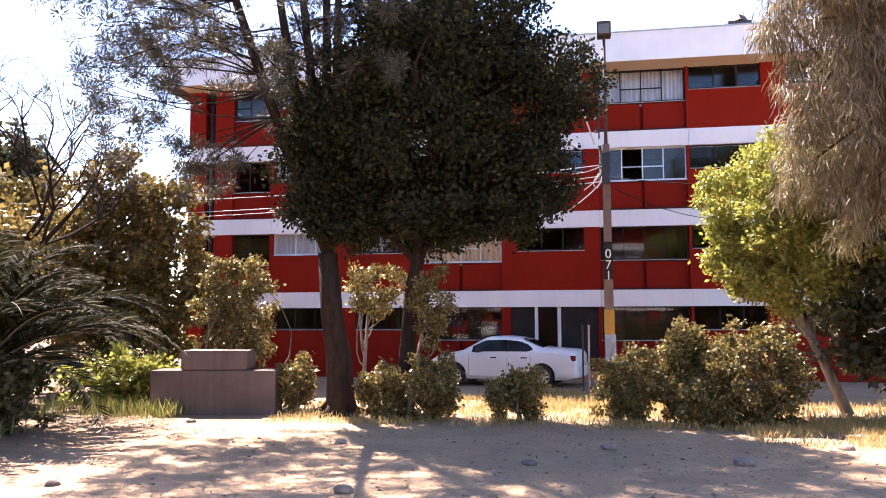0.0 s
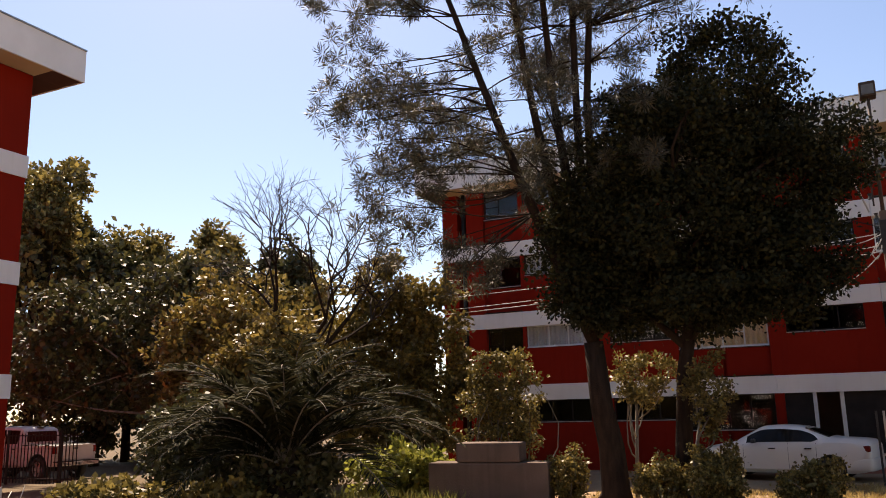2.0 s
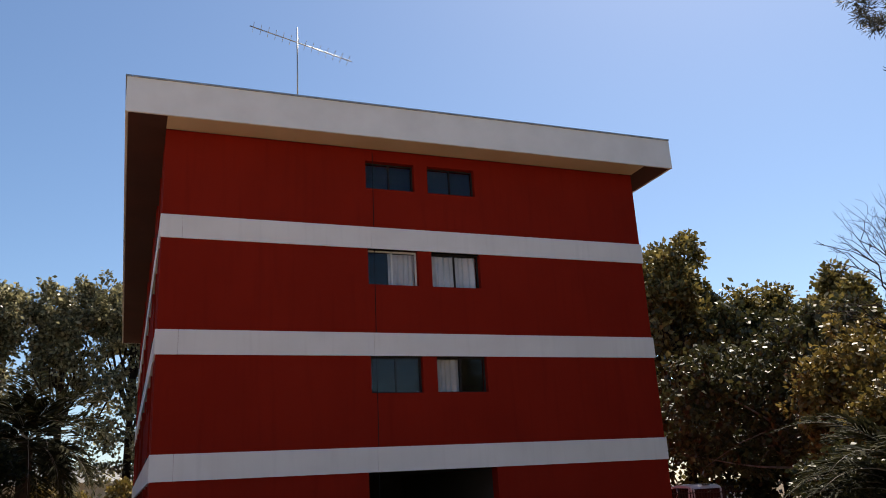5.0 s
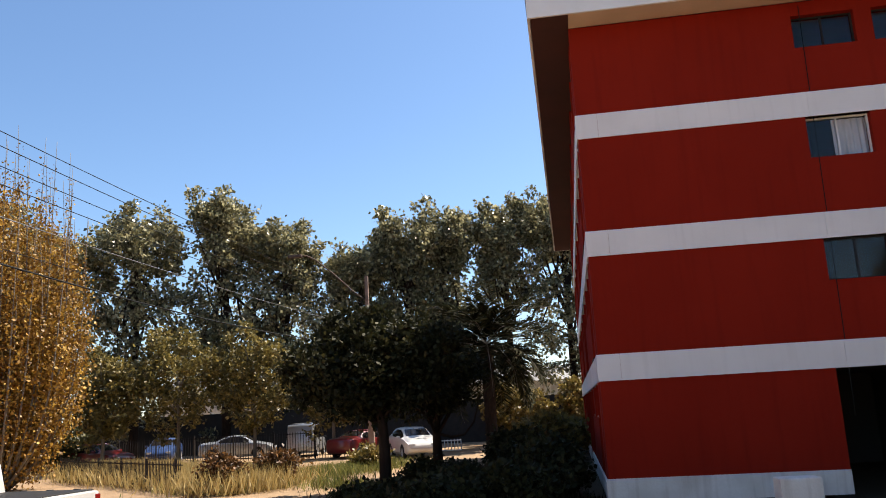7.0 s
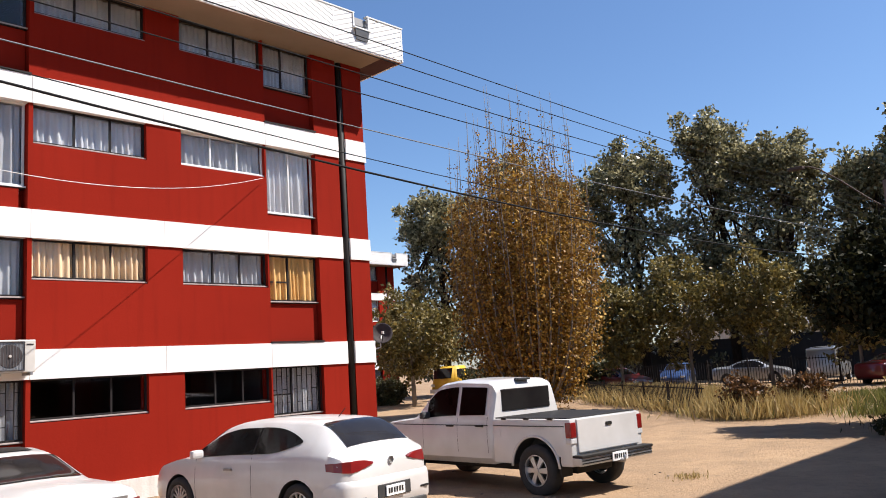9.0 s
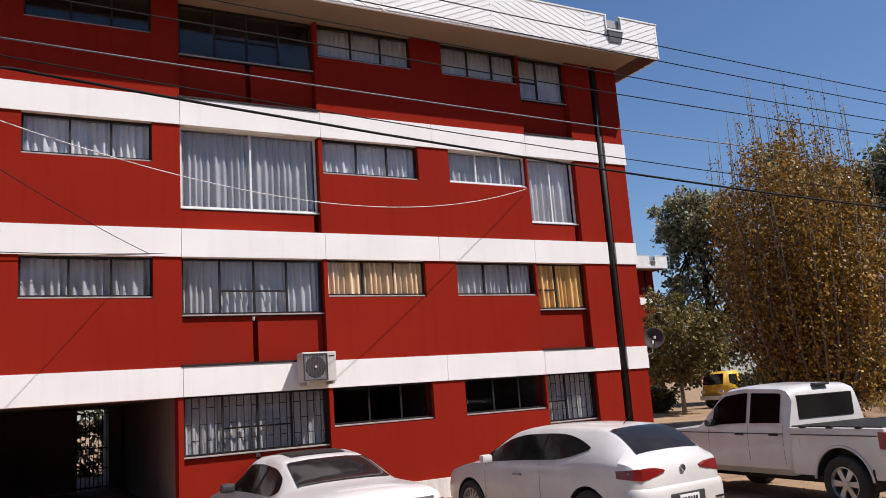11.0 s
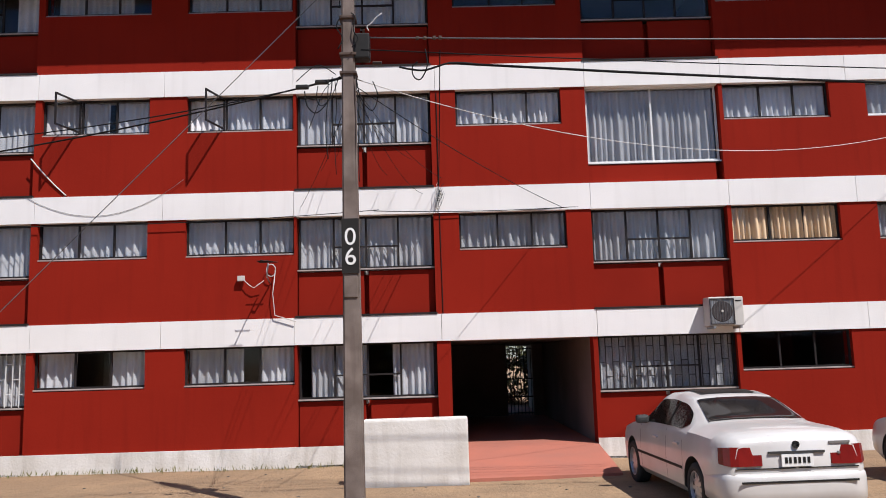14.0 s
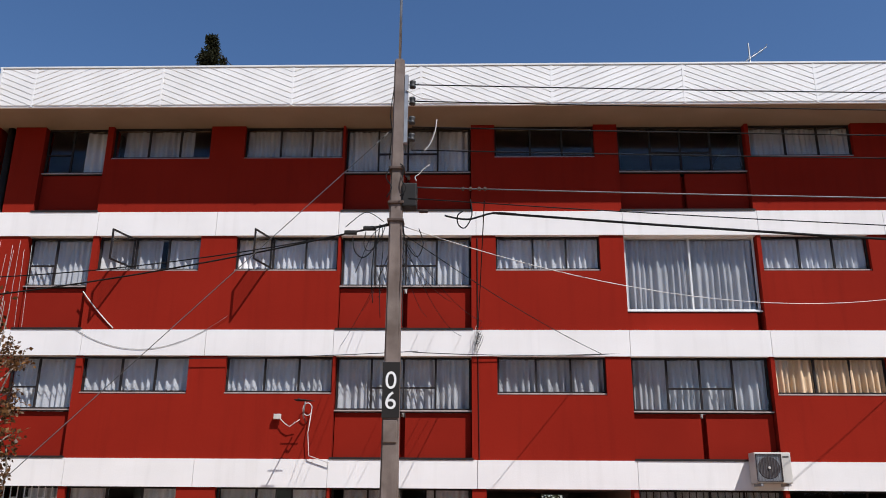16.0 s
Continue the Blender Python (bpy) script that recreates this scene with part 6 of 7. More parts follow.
def roof_aerial(label, at, h, ang, n=9, length=1.6):
    t = thing("roof_antenna", label, "antenna", pose(*at, 0, 0, ang))
    tube_part("mast", [(0, 0, 0), (0, 0, h + 0.3)], 0.018, STEEL, t)
    tube_part("boom", [(-0.46 * length, 0, h + 0.2), (0.54 * length, 0, h - 0.45)], 0.014, STEEL, t)
    for k in range(n):
        x = -0.46 * length + length * (k + 0.5) / n
        z = h + 0.2 - 0.65 * (k + 0.5) / n
        tube_part("element", [(x, -0.22, z), (x, 0.22, z)], 0.006, STEEL, t)


roof_aerial("thin television antenna on the roof edge", (-16.6, 2.25, 10.7), 1.75, 88, 14, 2.4)
roof_aerial("small television antenna on the roof", (-6.5, -17.4, 10.65), 1.4, 0, 6, 0.9)
vent = thing("roof_vent", "small metal vent hood on the roof", "vent", pose(4.6, 25.6, 10.6))
bm = bmesh.new()
add_box(bm, (-0.34, -0.32, 0), (0.34, 0.32, 0.34), 0.02)
part("base", bm, PLASTIC, vent)
bm = bmesh.new()
add_tube(bm, [(0, 0, 0.34), (0, 0, 0.4), (0, 0, 0.58)], 0.46, 0.2, 4)
part("cowl", bm, RUST, vent)

blk = thing("low_wall_block", "whitewashed low wall block with peeling paint", "low wall")
bm = bmesh.new()
add_box(bm, (-0.44, -13.95, -0.05), (1.2, -13.6, 1.04), 0.03)
for v in bm.verts:
    v.co += Vector((noise.noise(v.co * 3), noise.noise(v.co * 3 + Vector((5, 0, 0))), noise.noise(v.co * 2))) * 0.012
part("block", bm, WHITE_DIRTY, blk)
ramp = bmesh.new()
vs = [(-0.25, -16.39, 0.28), (-3.02, -16.39, 0.28), (-2.95, -14.15, 0.045), (-0.3, -14.0, 0.045), (-0.25, -16.39, -0.1), (-3.02, -16.39, -0.1), (-2.95, -14.15, -0.1), (-0.3, -14.0, -0.1)]
vs = [ramp.verts.new(v) for v in vs]
for q in ((0, 1, 2, 3), (0, 4, 5, 1), (1, 5, 6, 2), (2, 6, 7, 3), (3, 7, 4, 0)):
    ramp.faces.new([vs[i] for i in q])
bmesh.ops.recalc_face_normals(ramp, faces=ramp.faces)
tagged(finish("ramp", ramp, RED_FLOOR), "red cement ramp into the passage", "ramp", "", "structure")

# ---- yard objects ----
bench = thing("stepped_planter", "stepped concrete block with a raised middle", "planter", pose(-7.85, 16.22, 0, 0, 0, 8.5))
for a, b in (((-1.32, -0.35, -0.05), (1.32, 0.35, 0.90)), ((-0.68, -0.35, 0.901), (0.73, 0.35, 1.31))):
    bm = bmesh.new()
    add_box(bm, a, b, 0.055)
    part("block", bm, BENCH_CONC, bench)
pil = thing("white_pillar", "short whitewashed concrete pillar", "pillar", pose(-13.9, 2.15, 0, 0, 0, 4))
bm = bmesh.new()
add_box(bm, (-0.2, -0.31, -0.05), (0.2, 0.31, 0.82), 0.03)
part("shaft", bm, WHITE_DIRTY, pil)
rng = np.random.default_rng(11)


def rock(bm, c, r, seed):
    g = bmesh.ops.create_icosphere(bm, subdivisions=2, radius=r)
    for v in g["verts"]:
        k = 1 + 0.35 * noise.noise(v.co / r * 1.3 + Vector((seed, 0, 0)))
        v.co = Vector((v.co.x * k * 1.2, v.co.y * k, v.co.z * k * 0.65)) + Vector(c)


pile = thing("rubble_pile", "pile of broken bricks, stones and dry branches", "rubble", pose(-14.3, 5.2, 0))
for i in range(90):
    a, rr = rng.uniform(0, 6.28), abs(rng.normal(0, 0.9))
    x, y = rr * 0.6 * math.cos(a), 1.7 * rr * math.sin(a)
    z = max(0.05, 0.62 - 0.42 * rr + rng.uniform(-0.08, 0.1))
    bm = bmesh.new()
    if i % 3 == 0:
        add_box(bm, (-0.12, -0.06, -0.035), (0.12, 0.06, 0.035), 0.008)
        o = part("brick", bm, BRICK, pile)
        o.matrix_local = pose(x, y, z, rng.uniform(-40, 40), rng.uniform(-40, 40), rng.uniform(0, 180))
    else:
        rock(bm, (0, 0, 0), rng.uniform(0.07, 0.17), i)
        o = part("stone", bm, BRICK if i % 4 == 0 else STONE, pile)
        o.matrix_local = pose(x, y, z)
for i in range(46):
    y, x = rng.uniform(1.0, 4.2), rng.uniform(-0.6, 0.6)
    b0 = Vector((x, y, 0.05))
    tip = b0 + Vector((rng.uniform(-0.7, 0.7), rng.uniform(-1.6, 0.9), rng.uniform(0.35, 1.2)))
    tube_part("branch", bend(b0, tip, rng, 0.1, 4), 0.016, BARK_GREY if i % 3 else CABLE_WHITE, pile, 0.005, 5)



def dry_frond(base, az, el, ln, seed):
    """A fallen palm frond: an arching rib with two rows of withered leaflets."""
    r = np.random.default_rng(seed)
    t = thing("palm_frond", "withered palm frond thrown on the rubble", "palm frond", None, "fallen fronds")
    t.location = base
    out = np.array([math.cos(az), math.sin(az), 0.0])
    pts, p, e = [], np.zeros(3), el
    for i in range(13):
        pts.append(p.copy())
        p = p + (out * math.cos(e) + np.array([0, 0, math.sin(e)])) * ln / 12
        e -= 0.07
    tube_part("rib", pts, 0.02, LEAF_DRY, t, 0.005, 5)
    P = np.array(pts)
    k = r.uniform(0.1, 1.0, 110) * 11.99
    i0 = k.astype(int)
    at = P[i0] + (P[i0 + 1] - P[i0]) * (k - i0)[:, None]
    along = unit(P[i0 + 1] - P[i0])
    side = unit(np.cross(along, np.array([0, 0, 1.0]))) * np.where(np.arange(110) % 2, 1.0, -1.0)[:, None]
    way = unit(along * 0.6 + side * 0.5 + r.normal(0, 0.15, at.shape) + np.array([0, 0, 0.5]))
    ll = r.uniform(0.2, 0.42, 110)
    quad_cloud("foliage", leaf_quads(r, at, way, ll, ll * 0.05, 2.0), LEAF_DRY, t)


for i, (x, y, z, az, el, ln) in enumerate(((-14.2, 5.6, 0.35, 1.45, 0.55, 1.9), (-14.4, 5.9, 0.3, 1.6, 0.75, 1.6), (-14.0, 6.2, 0.25, 1.3, 0.5, 1.8), (-14.3, 6.8, 0.25, 1.75, 0.6, 1.7), (-14.5, 5.3, 0.3, 1.5, 0.35, 2.1), (-14.1, 7.3, 0.2, 1.2, 0.5, 1.5))):
    dry_frond((x, y, z), az, el, ln, 900 + i)

stones = bmesh.new()
for i in range(420):
    x, y = rng.uniform(-14, 6), rng.uniform(5.5, 15) if i % 2 else rng.uniform(-16, -8)
    r = rng.uniform(0.008, 0.026)
    g = bmesh.ops.create_icosphere(stones, subdivisions=1, radius=r)
    for v in g["verts"]:
        v.co = Vector((v.co.x * 1.3 + x, v.co.y + y, v.co.z * 0.6 + ground_z(x, y) + r * 0.2))
tagged(finish("gravel", stones, STONE), "scattered small stones on the dirt", "gravel", "", "stuff")
for i, (x, y, r) in enumerate(((-2.87, 9.1, 0.16), (1.96, 11.6, 0.2), (3.7, 13.2, 0.15), (-6.5, 9.0, 0.12), (-0.9, 11.2, 0.14), (-7.6, 14.6, 0.12), (-4.0, 12.6, 0.13), (0.2, 12.8, 0.16))):
    bm = bmesh.new()
    rock(bm, (0, 0, 0), r * 0.65, i * 3.1)
    o = finish("stone", bm, STONE)
    o.location = (x, y, ground_z(x, y) + r * 0.16)
    tagged(o, "brown stone lying on the dirt", "stone", "stones on the dirt")


def fence(label, a, b, h, gap, material, bar=0.012):
    t = thing("fence", label, "fence")
    a, b = Vector((*a, 0)), Vector((*b, 0))
    ln = (b - a).length
    d = (b - a) / ln
    t.matrix_world = Matrix.Translation(a) @ pose(0, 0, 0, 0, 0, math.degrees(math.atan2(d.y, d.x)))
    bm = bmesh.new()
    add_box(bm, (-bar, -bar, 0.05), (bar, bar, h - 0.06))
    add_tube(bm, [(0, 0, h - 0.06), (0, 0, h + 0.04)], bar, 0.002, 4)
    first = part("picket", bm, material, t)
    for i in range(1, int(ln / gap)):
        o = first.copy()
        scene.collection.objects.link(o)
        o.location.x = i * gap
    for z in (0.18, h - 0.14):
        box_part("rail", (0, -0.012, z), (ln, 0.012, z + 0.035), material, t)
    for i in range(int(ln / 2.5) + 1):
        box_part("post", (i * 2.5 - 0.03, -0.03, 0), (i * 2.5 + 0.03, 0.03, h + 0.06), material, t)


fence("low black iron fence before dry grass", (-33.6, -23.6), (-25.2, -13.6), 1.0, 0.13, DARK_FRAME)
fence("tall iron fence along the street", (-46.0, -33.0), (-43.4, -9.0), 1.5, 0.16, DARK_FRAME)
fence("iron fence between the blocks", (-33.0, 17.5), (-22.0, 17.5), 1.65, 0.16, DARK_FRAME)
wallb = bmesh.new()
add_box(wallb, (-58.0, -46.0, 0), (-57.7, 6.0, 2.9))
tagged(finish("boundary_wall", wallb, BLACK), "long dark boundary wall beyond the parked cars", "wall", "", "structure")


# white barred gate beside the parked hatchback
wg = thing("yard_gate", "white barred metal gate beside the street", "gate")
for z in (0.12, 0.62):
    tube_part("rail", [(-44.0, -9.5, z), (-44.3, -7.6, z)], 0.03, WHITE_FRAME, wg)
for k in range(12):
    u = k / 11
    tube_part("bar", [(-44.0 - 0.3 * u, -9.5 + 1.9 * u, 0.1), (-44.0 - 0.3 * u, -9.5 + 1.9 * u, 0.68)], 0.022, WHITE_FRAME, wg)

# pale low houses beyond the street trees
for label, y0, y1, h in (("pale low house beyond the street trees", -40.0, -29.0, 5.2), ("cream low house beyond the street trees", -27.5, -14.0, 3.9), ("pale low house beyond the street trees", -12.0, -1.0, 4.4)):
    hs = thing("house", label, "house", pose(-72.0, (y0 + y1) / 2, 0))
    w2 = (y1 - y0) / 2
    box_part("wall", (-3.0, -w2, 0), (0.0, w2, h), WHITE_DIRTY, hs, "", 0.03)
    rb = bmesh.new()
    vs = [rb.verts.new(v) for v in ((0.5, -w2 - 0.4, h), (0.5, w2 + 0.4, h), (-2.0, w2 + 0.4, h + 1.3), (-2.0, -w2 - 0.4, h + 1.3), (-4.5, -w2 - 0.4, h), (-4.5, w2 + 0.4, h))]
    for q in ((0, 1, 2, 3), (3, 2, 5, 4), (0, 3, 4), (1, 5, 2), (0, 4, 5, 1)):
        rb.faces.new([vs[i] for i in q])
    bmesh.ops.recalc_face_normals(rb, faces=rb.faces)
    part("roof", rb, ROOF_TIN, hs)
    for k in range(4):
        y = -w2 + (k + 0.6) * 2 * w2 / 4.2
        win = box_part("window", (-0.02, y - 0.6, 1.1), (0.04, y + 0.6, 2.3), WHITE_FRAME, hs)
        box_part("pane", (0.045, y - 0.52, 1.18), (0.055, y + 0.52, 2.22), CAR_GLASS, win)


# ---- trees and shrubs before the shaded block ----
tree("tree", "dense dark broadleaf tree with a leaning trunk", (-3.75, 16.05, 0), [(-3.75, 16.05, 0), (-3.7, 16.05, 1.2), (-3.6, 16.1, 2.6), (-3.3, 16.2, 4.2), (-2.9, 16.2, 6.5)], 0.2,
     [((-3.2, 16.2, 6.2), (2.5, 2.1, 2.5), 330, 0.5, 200, 0.096), ((-0.7, 16.3, 6.9), (1.0, 1.0, 1.2), 66, 0.38, 130, 0.09), ((-5.2, 15.8, 4.9), (1.2, 1.0, 1.3), 86, 0.42, 170, 0.095), ((-5.1, 15.9, 5.5), (1.2, 1.0, 1.2), 80, 0.42, 170, 0.095),
      ((-4.8, 15.9, 3.95), (1.0, 0.9, 0.55), 46, 0.36, 140, 0.09), ((-3.1, 15.9, 3.95), (1.2, 0.9, 0.6), 60, 0.36, 140, 0.09), ((-1.6, 16.1, 4.2), (1.0, 0.9, 0.6), 46, 0.36, 140, 0.09),
      ((-2.4, 16.2, 8.6), (1.5, 1.3, 1.1), 76, 0.42, 120, 0.10), ((-1.4, 16.2, 4.9), (1.1, 1.0, 1.0), 56, 0.42, 120, 0.10)], LEAF_DARK, 21, None, 46,
     extra=[([(-3.5, 16.1, 3.1), (-4.2, 16.0, 3.8), (-4.9, 15.8, 4.8)], 0.09, 0.03), ([(-3.5, 16.1, 3.2), (-2.8, 16.2, 4.0), (-1.6, 16.2, 5.2)], 0.09, 0.03)])


def pine():
    rng = np.random.default_rng(31)
    base = Vector((-5.15, 16.15, 0))
    t = thing("pine_tree", "tall many-stemmed pine with sparse hanging needles", "tree")
    t.location = base
    bm = bmesh.new()
    fork = Vector((-5.28, 15.75, 3.3)) - base
    add_tube(bm, [(0.15, -0.1, -0.1), (0.05, -0.05, 0.35), (0, 0, 1.2), fork * 0.6, fork], 0.33, 0.2, 12)
    for a in (0.3, 1.6, 2.9, 4.4, 5.5):
        add_tube(bm, [(0, 0, 0.45), (0.35 * math.cos(a), 0.3 * math.sin(a), 0.1), (0.8 * math.cos(a), 0.7 * math.sin(a), -0.05)], 0.14, 0.03, 7)
    stems = [((-6.43, 15.2, 6.57), (-7.0, 14.95, 8.4), (-7.8, 14.6, 11.0)), ((-5.91, 15.4, 6.7), (-6.2, 15.3, 8.5), (-6.7, 15.0, 13.0)),
             ((-5.59, 15.6, 6.7), (-5.8, 15.6, 8.5), (-6.1, 15.7, 13.5)), ((-5.32, 15.7, 6.7), (-5.36, 15.8, 8.5), (-5.4, 16.2, 14.0)), ((-5.1, 15.75, 6.7), (-5.15, 15.9, 8.5), (-4.9, 16.6, 14.0))]
    tips, spine = [], []
    for si, s in enumerate(stems):
        pts = [fork] + [Vector(p) - base for p in s]
        fine = []
        for a, b in zip(pts, pts[1:]):
            fine += [a.lerp(b, k / 6) for k in range(6)]
        fine.append(pts[-1])
        add_tube(bm, fine, 0.125, 0.06, 8)
        spine += fine[5:]
        for k in range(20):
            i = int(rng.integers(6, len(fine)))
            az = rng.uniform(0, 6.28) if si not in (0, 1) else rng.normal(3.3, 1.0)
            ln = rng.uniform(1.4, 4.2) * (1.25 - 0.5 * i / len(fine))
            out = Vector((math.cos(az), math.sin(az) * 0.9, rng.uniform(-0.15, 0.5)))
            p0 = fine[i]
            br = [p0 + out * ln * u + Vector((0, 0, -0.18 * ln * u * u * 1.6)) for u in (0, 0.25, 0.5, 0.75, 1)]
            add_tube(bm, br, 0.02, 0.006, 5)
            for u in np.linspace(0.5, 1.0, 5):
                c = br[min(int(u * 4), 3)].lerp(br[min(int(u * 4) + 1, 4)], u * 4 - int(u * 4)) if u < 1 else br[4]
                for _ in range(2):
                    q = Vector(c) + Vector(rng.normal(0, 0.15, 3))
                    if rng.random() < 0.5:
                        add_tube(bm, [c, q], 0.007, 0.004, 4)
                    tips.append(q)
    for c, r, n in (((-8.7, 13.9, 6.4), (1.3, 1.1, 1.5), 90), ((-9.3, 13.4, 8.8), (1.0, 1.1, 1.1), 44), ((-9.5, 13.1, 11.2), (1.3, 1.2, 1.3), 60), ((-7.4, 14.6, 5.0), (0.9, 0.8, 0.7), 34)):
        pts = crown_points(rng, np.asarray(c) - np.array(base), r, n)
        for p in pts:
            tips.append(Vector(p))
        for i in range(8):
            src = min(spine, key=lambda q: (q - Vector(pts[i]) - Vector((0, 0, -0.9))).length + 0.6 * rng.random())
            add_tube(bm, bend(src, pts[i], rng, 0.08), 0.02, 0.006, 5)
    for c, r, n in (((-4.6, 16.4, 12.6), (3.4, 3.0, 2.0), 380), ((-5.2, 16.2, 15.6), (3.0, 2.8, 1.8), 420), ((-1.6, 16.6, 11.6), (1.6, 1.5, 0.9), 80)):
        pts = crown_points(rng, np.asarray(c) - np.array(base), r, n)
        for p in pts:
            tips.append(np.asarray(p))
        for i in range(26):
            add_tube(bm, bend(min(spine, key=lambda q: (q - Vector(pts[i]) - Vector((0, 0, -0.9))).length + 0.6 * rng.random()), pts[i], rng, 0.14), 0.022, 0.006, 5)
    tips = np.array([tuple(p) for p in tips])
    per = 86
    c = np.repeat(tips, per, 0)
    d = unit(rng.normal(0, 1, c.shape) + np.array([0, 0, 0.25]))
    start = c + d * rng.uniform(0, 0.14, (len(c), 1))
    ln = rng.uniform(0.09, 0.2, len(c))
    quads = leaf_quads(rng, start, d, ln, np.full(len(c), 0.0095))
    part("trunk", bm, BARK, t, "", True)
    quad_cloud("needles", quads, LEAF_PINE, t)


pine()
for label, base, trunk, crowns, seed in (
        ("slim young tree with pale leaf tufts", (-4.95, 17.2, 0), [(-4.95, 17.2, 0), (-4.9, 17.2, 1.0), (-4.8, 17.1, 2.2)], [((-4.65, 17.0, 2.65), (0.62, 0.6, 0.62), 38, 0.2, 90, 0.075)], 41),
        ("slim leaning tree with pale leaf tufts", (-3.6, 15.6, 0), [(-3.6, 15.6, 0), (-3.45, 15.6, 0.9), (-3.25, 15.6, 1.9)], [((-3.1, 15.5, 2.2), (0.42, 0.45, 0.66), 34, 0.18, 90, 0.075)], 43)):
    tree("sapling", label, base, trunk, 0.055, crowns, LEAF_OLIVE, seed, BARK_GREY, 8)
for i, (x, y, rx, rz, mat_) in enumerate(((-6.25, 16.6, 0.42, 0.62, LEAF_OLIVE), (-4.0, 15.6, 0.5, 0.56, LEAF_OLIVE), (-3.15, 15.6, 0.72, 0.66, LEAF_OLIVE), (-1.42, 15.7, 0.56, 0.52, LEAF_OLIVE),
                                          (0.68, 15.8, 0.66, 0.72, LEAF_OLIVE), (1.66, 15.8, 0.5, 1.0, LEAF_OLIVE), (2.9, 15.7, 1.02, 0.95, LEAF_OLIVE), (2.0, 15.3, 0.55, 0.5, LEAF_OLIVE))):
    n = int(74 * rx * rz / 0.35)
    shrub("rounded olive-green shrub in dry grass", (x, y, 0), (rx, rx * 0.9, rz), n, 104, 0.068, mat_, 50 + i, 0.17)
for i, (x, y, h) in enumerate(((-8.45, 17.6, 1.75), (-7.75, 17.7, 1.95))):
    shrub("tall upright shrub with pale leaves behind the planter", (x, y, 0), (0.55, 0.55, h), 80, 80, 0.085, LEAF_OLIVE, 70 + i, 0.2, name="tall_shrub")
tree("tree", "leafy bright yellow-green tree in full sun", (5.0, 17.6, 0), [(5.0, 17.6, 0), (4.6, 17.6, 1.0), (4.1, 17.6, 2.1), (3.6, 17.7, 3.6)], 0.12,
     [((3.6, 17.7, 4.0), (1.3, 1.4, 1.7), 200, 0.3, 140, 0.095), ((3.9, 17.6, 2.9), (1.3, 1.1, 0.8), 80, 0.3, 130, 0.095), ((5.2, 17.8, 4.2), (1.3, 1.2, 1.8), 120, 0.3, 130, 0.095)], LEAF_BRIGHT, 81, BARK_GREY, 24)
tree("drooping_tree", "drooping tree with long brownish hanging needles", (6.2, 15.0, 0), [(6.2, 15.0, 0), (6.0, 15.0, 3.0), (5.6, 14.9, 6.0), (5.2, 14.8, 9.0)], 0.22,
     [((4.3, 14.6, 5.2), (0.95, 1.0, 1.8), 130, 0.34, 110, 0.24), ((5.4, 14.6, 5.2), (1.1, 1.1, 1.7), 130, 0.34, 110, 0.24), ((4.3, 14.6, 7.6), (1.2, 1.0, 0.9), 80, 0.34, 100, 0.28), ((6.4, 14.8, 6.5), (1.0, 1.0, 2.0), 60, 0.34, 80, 0.3)],
     LEAF_DRY, 83, BARK, 40, "tree", "", 1.7, 1.0, 0.036)
tree("tree", "dark leafy tree behind the drooping tree", (8.0, 18.0, 0), [(8.0, 18.0, 0), (7.9, 18.0, 3.0), (7.6, 17.8, 6.0)], 0.25,
     [((7.0, 17.6, 4.5), (2.2, 1.8, 3.2), 180, 0.5, 80, 0.16), ((6.2, 17.6, 1.9), (1.7, 1.0, 1.5), 130, 0.42, 90, 0.15), ((5.8, 16.6, 6.6), (1.2, 1.0, 1.8), 80, 0.42, 90, 0.14), ((5.6, 15.6, 8.4), (1.8, 1.2, 0.9), 40, 0.4, 60, 0.16)], LEAF_GREEN, 85, None, 26)
palm("palm with arching fronds beside the shrubs", (6.3, 14.2, 0), 1.6, 0.2, 26, 1.9, 87, LEAF_PALM_SHADED, (-0.3, 1.2), 44, 0.32)

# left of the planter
palm("wide shaggy palm with arching fronds", (-10.5, 12.5, 0), 1.0, 0.35, 60, 3.5, 91, LEAF_PALM_SHADED, (0.4, 1.45), 64, 0.42)
shrub("dark bush at the foot of the palm", (-10.5, 12.8, 0), (1.1, 0.9, 0.9), 90, 55, 0.12, LEAF_GREEN, 92, 0.25)
shrub("sunlit green bush behind the planter", (-10.4, 16.9, 0), (1.2, 0.9, 0.62), 110, 60, 0.13, LEAF_BRIGHT, 93, 0.24)
shrub("low weeds at the yard edge", (-11.3, 11.3, 0), (1.1, 0.8, 0.45), 70, 55, 0.12, LEAF_YELLOW, 94, 0.2)
shrub("low weeds at the yard edge", (-12.9, 10.4, 0), (1.2, 0.8, 0.5), 70, 55, 0.12, LEAF_OLIVE, 95, 0.2)
shrub("bush with grey-green leaves by the palm", (-13.0, 13.2, 0), (1.5, 1.3, 1.3), 120, 55, 0.13, LEAF_GREEN, 96, 0.3)
tree("tree", "yellowing leafy tree between the blocks", (-16.4, 17.6, 0), [(-16.4, 17.6, 0), (-16.4, 17.6, 1.5), (-16.3, 17.6, 3.2)], 0.14,
     [((-16.3, 17.7, 3.6), (2.1, 2.0, 2.2), 200, 0.42, 75, 0.17), ((-14.2, 16.6, 2.8), (1.6, 1.4, 2.0), 140, 0.4, 70, 0.16)], LEAF_YELLOW, 101, BARK_GREY, 30)
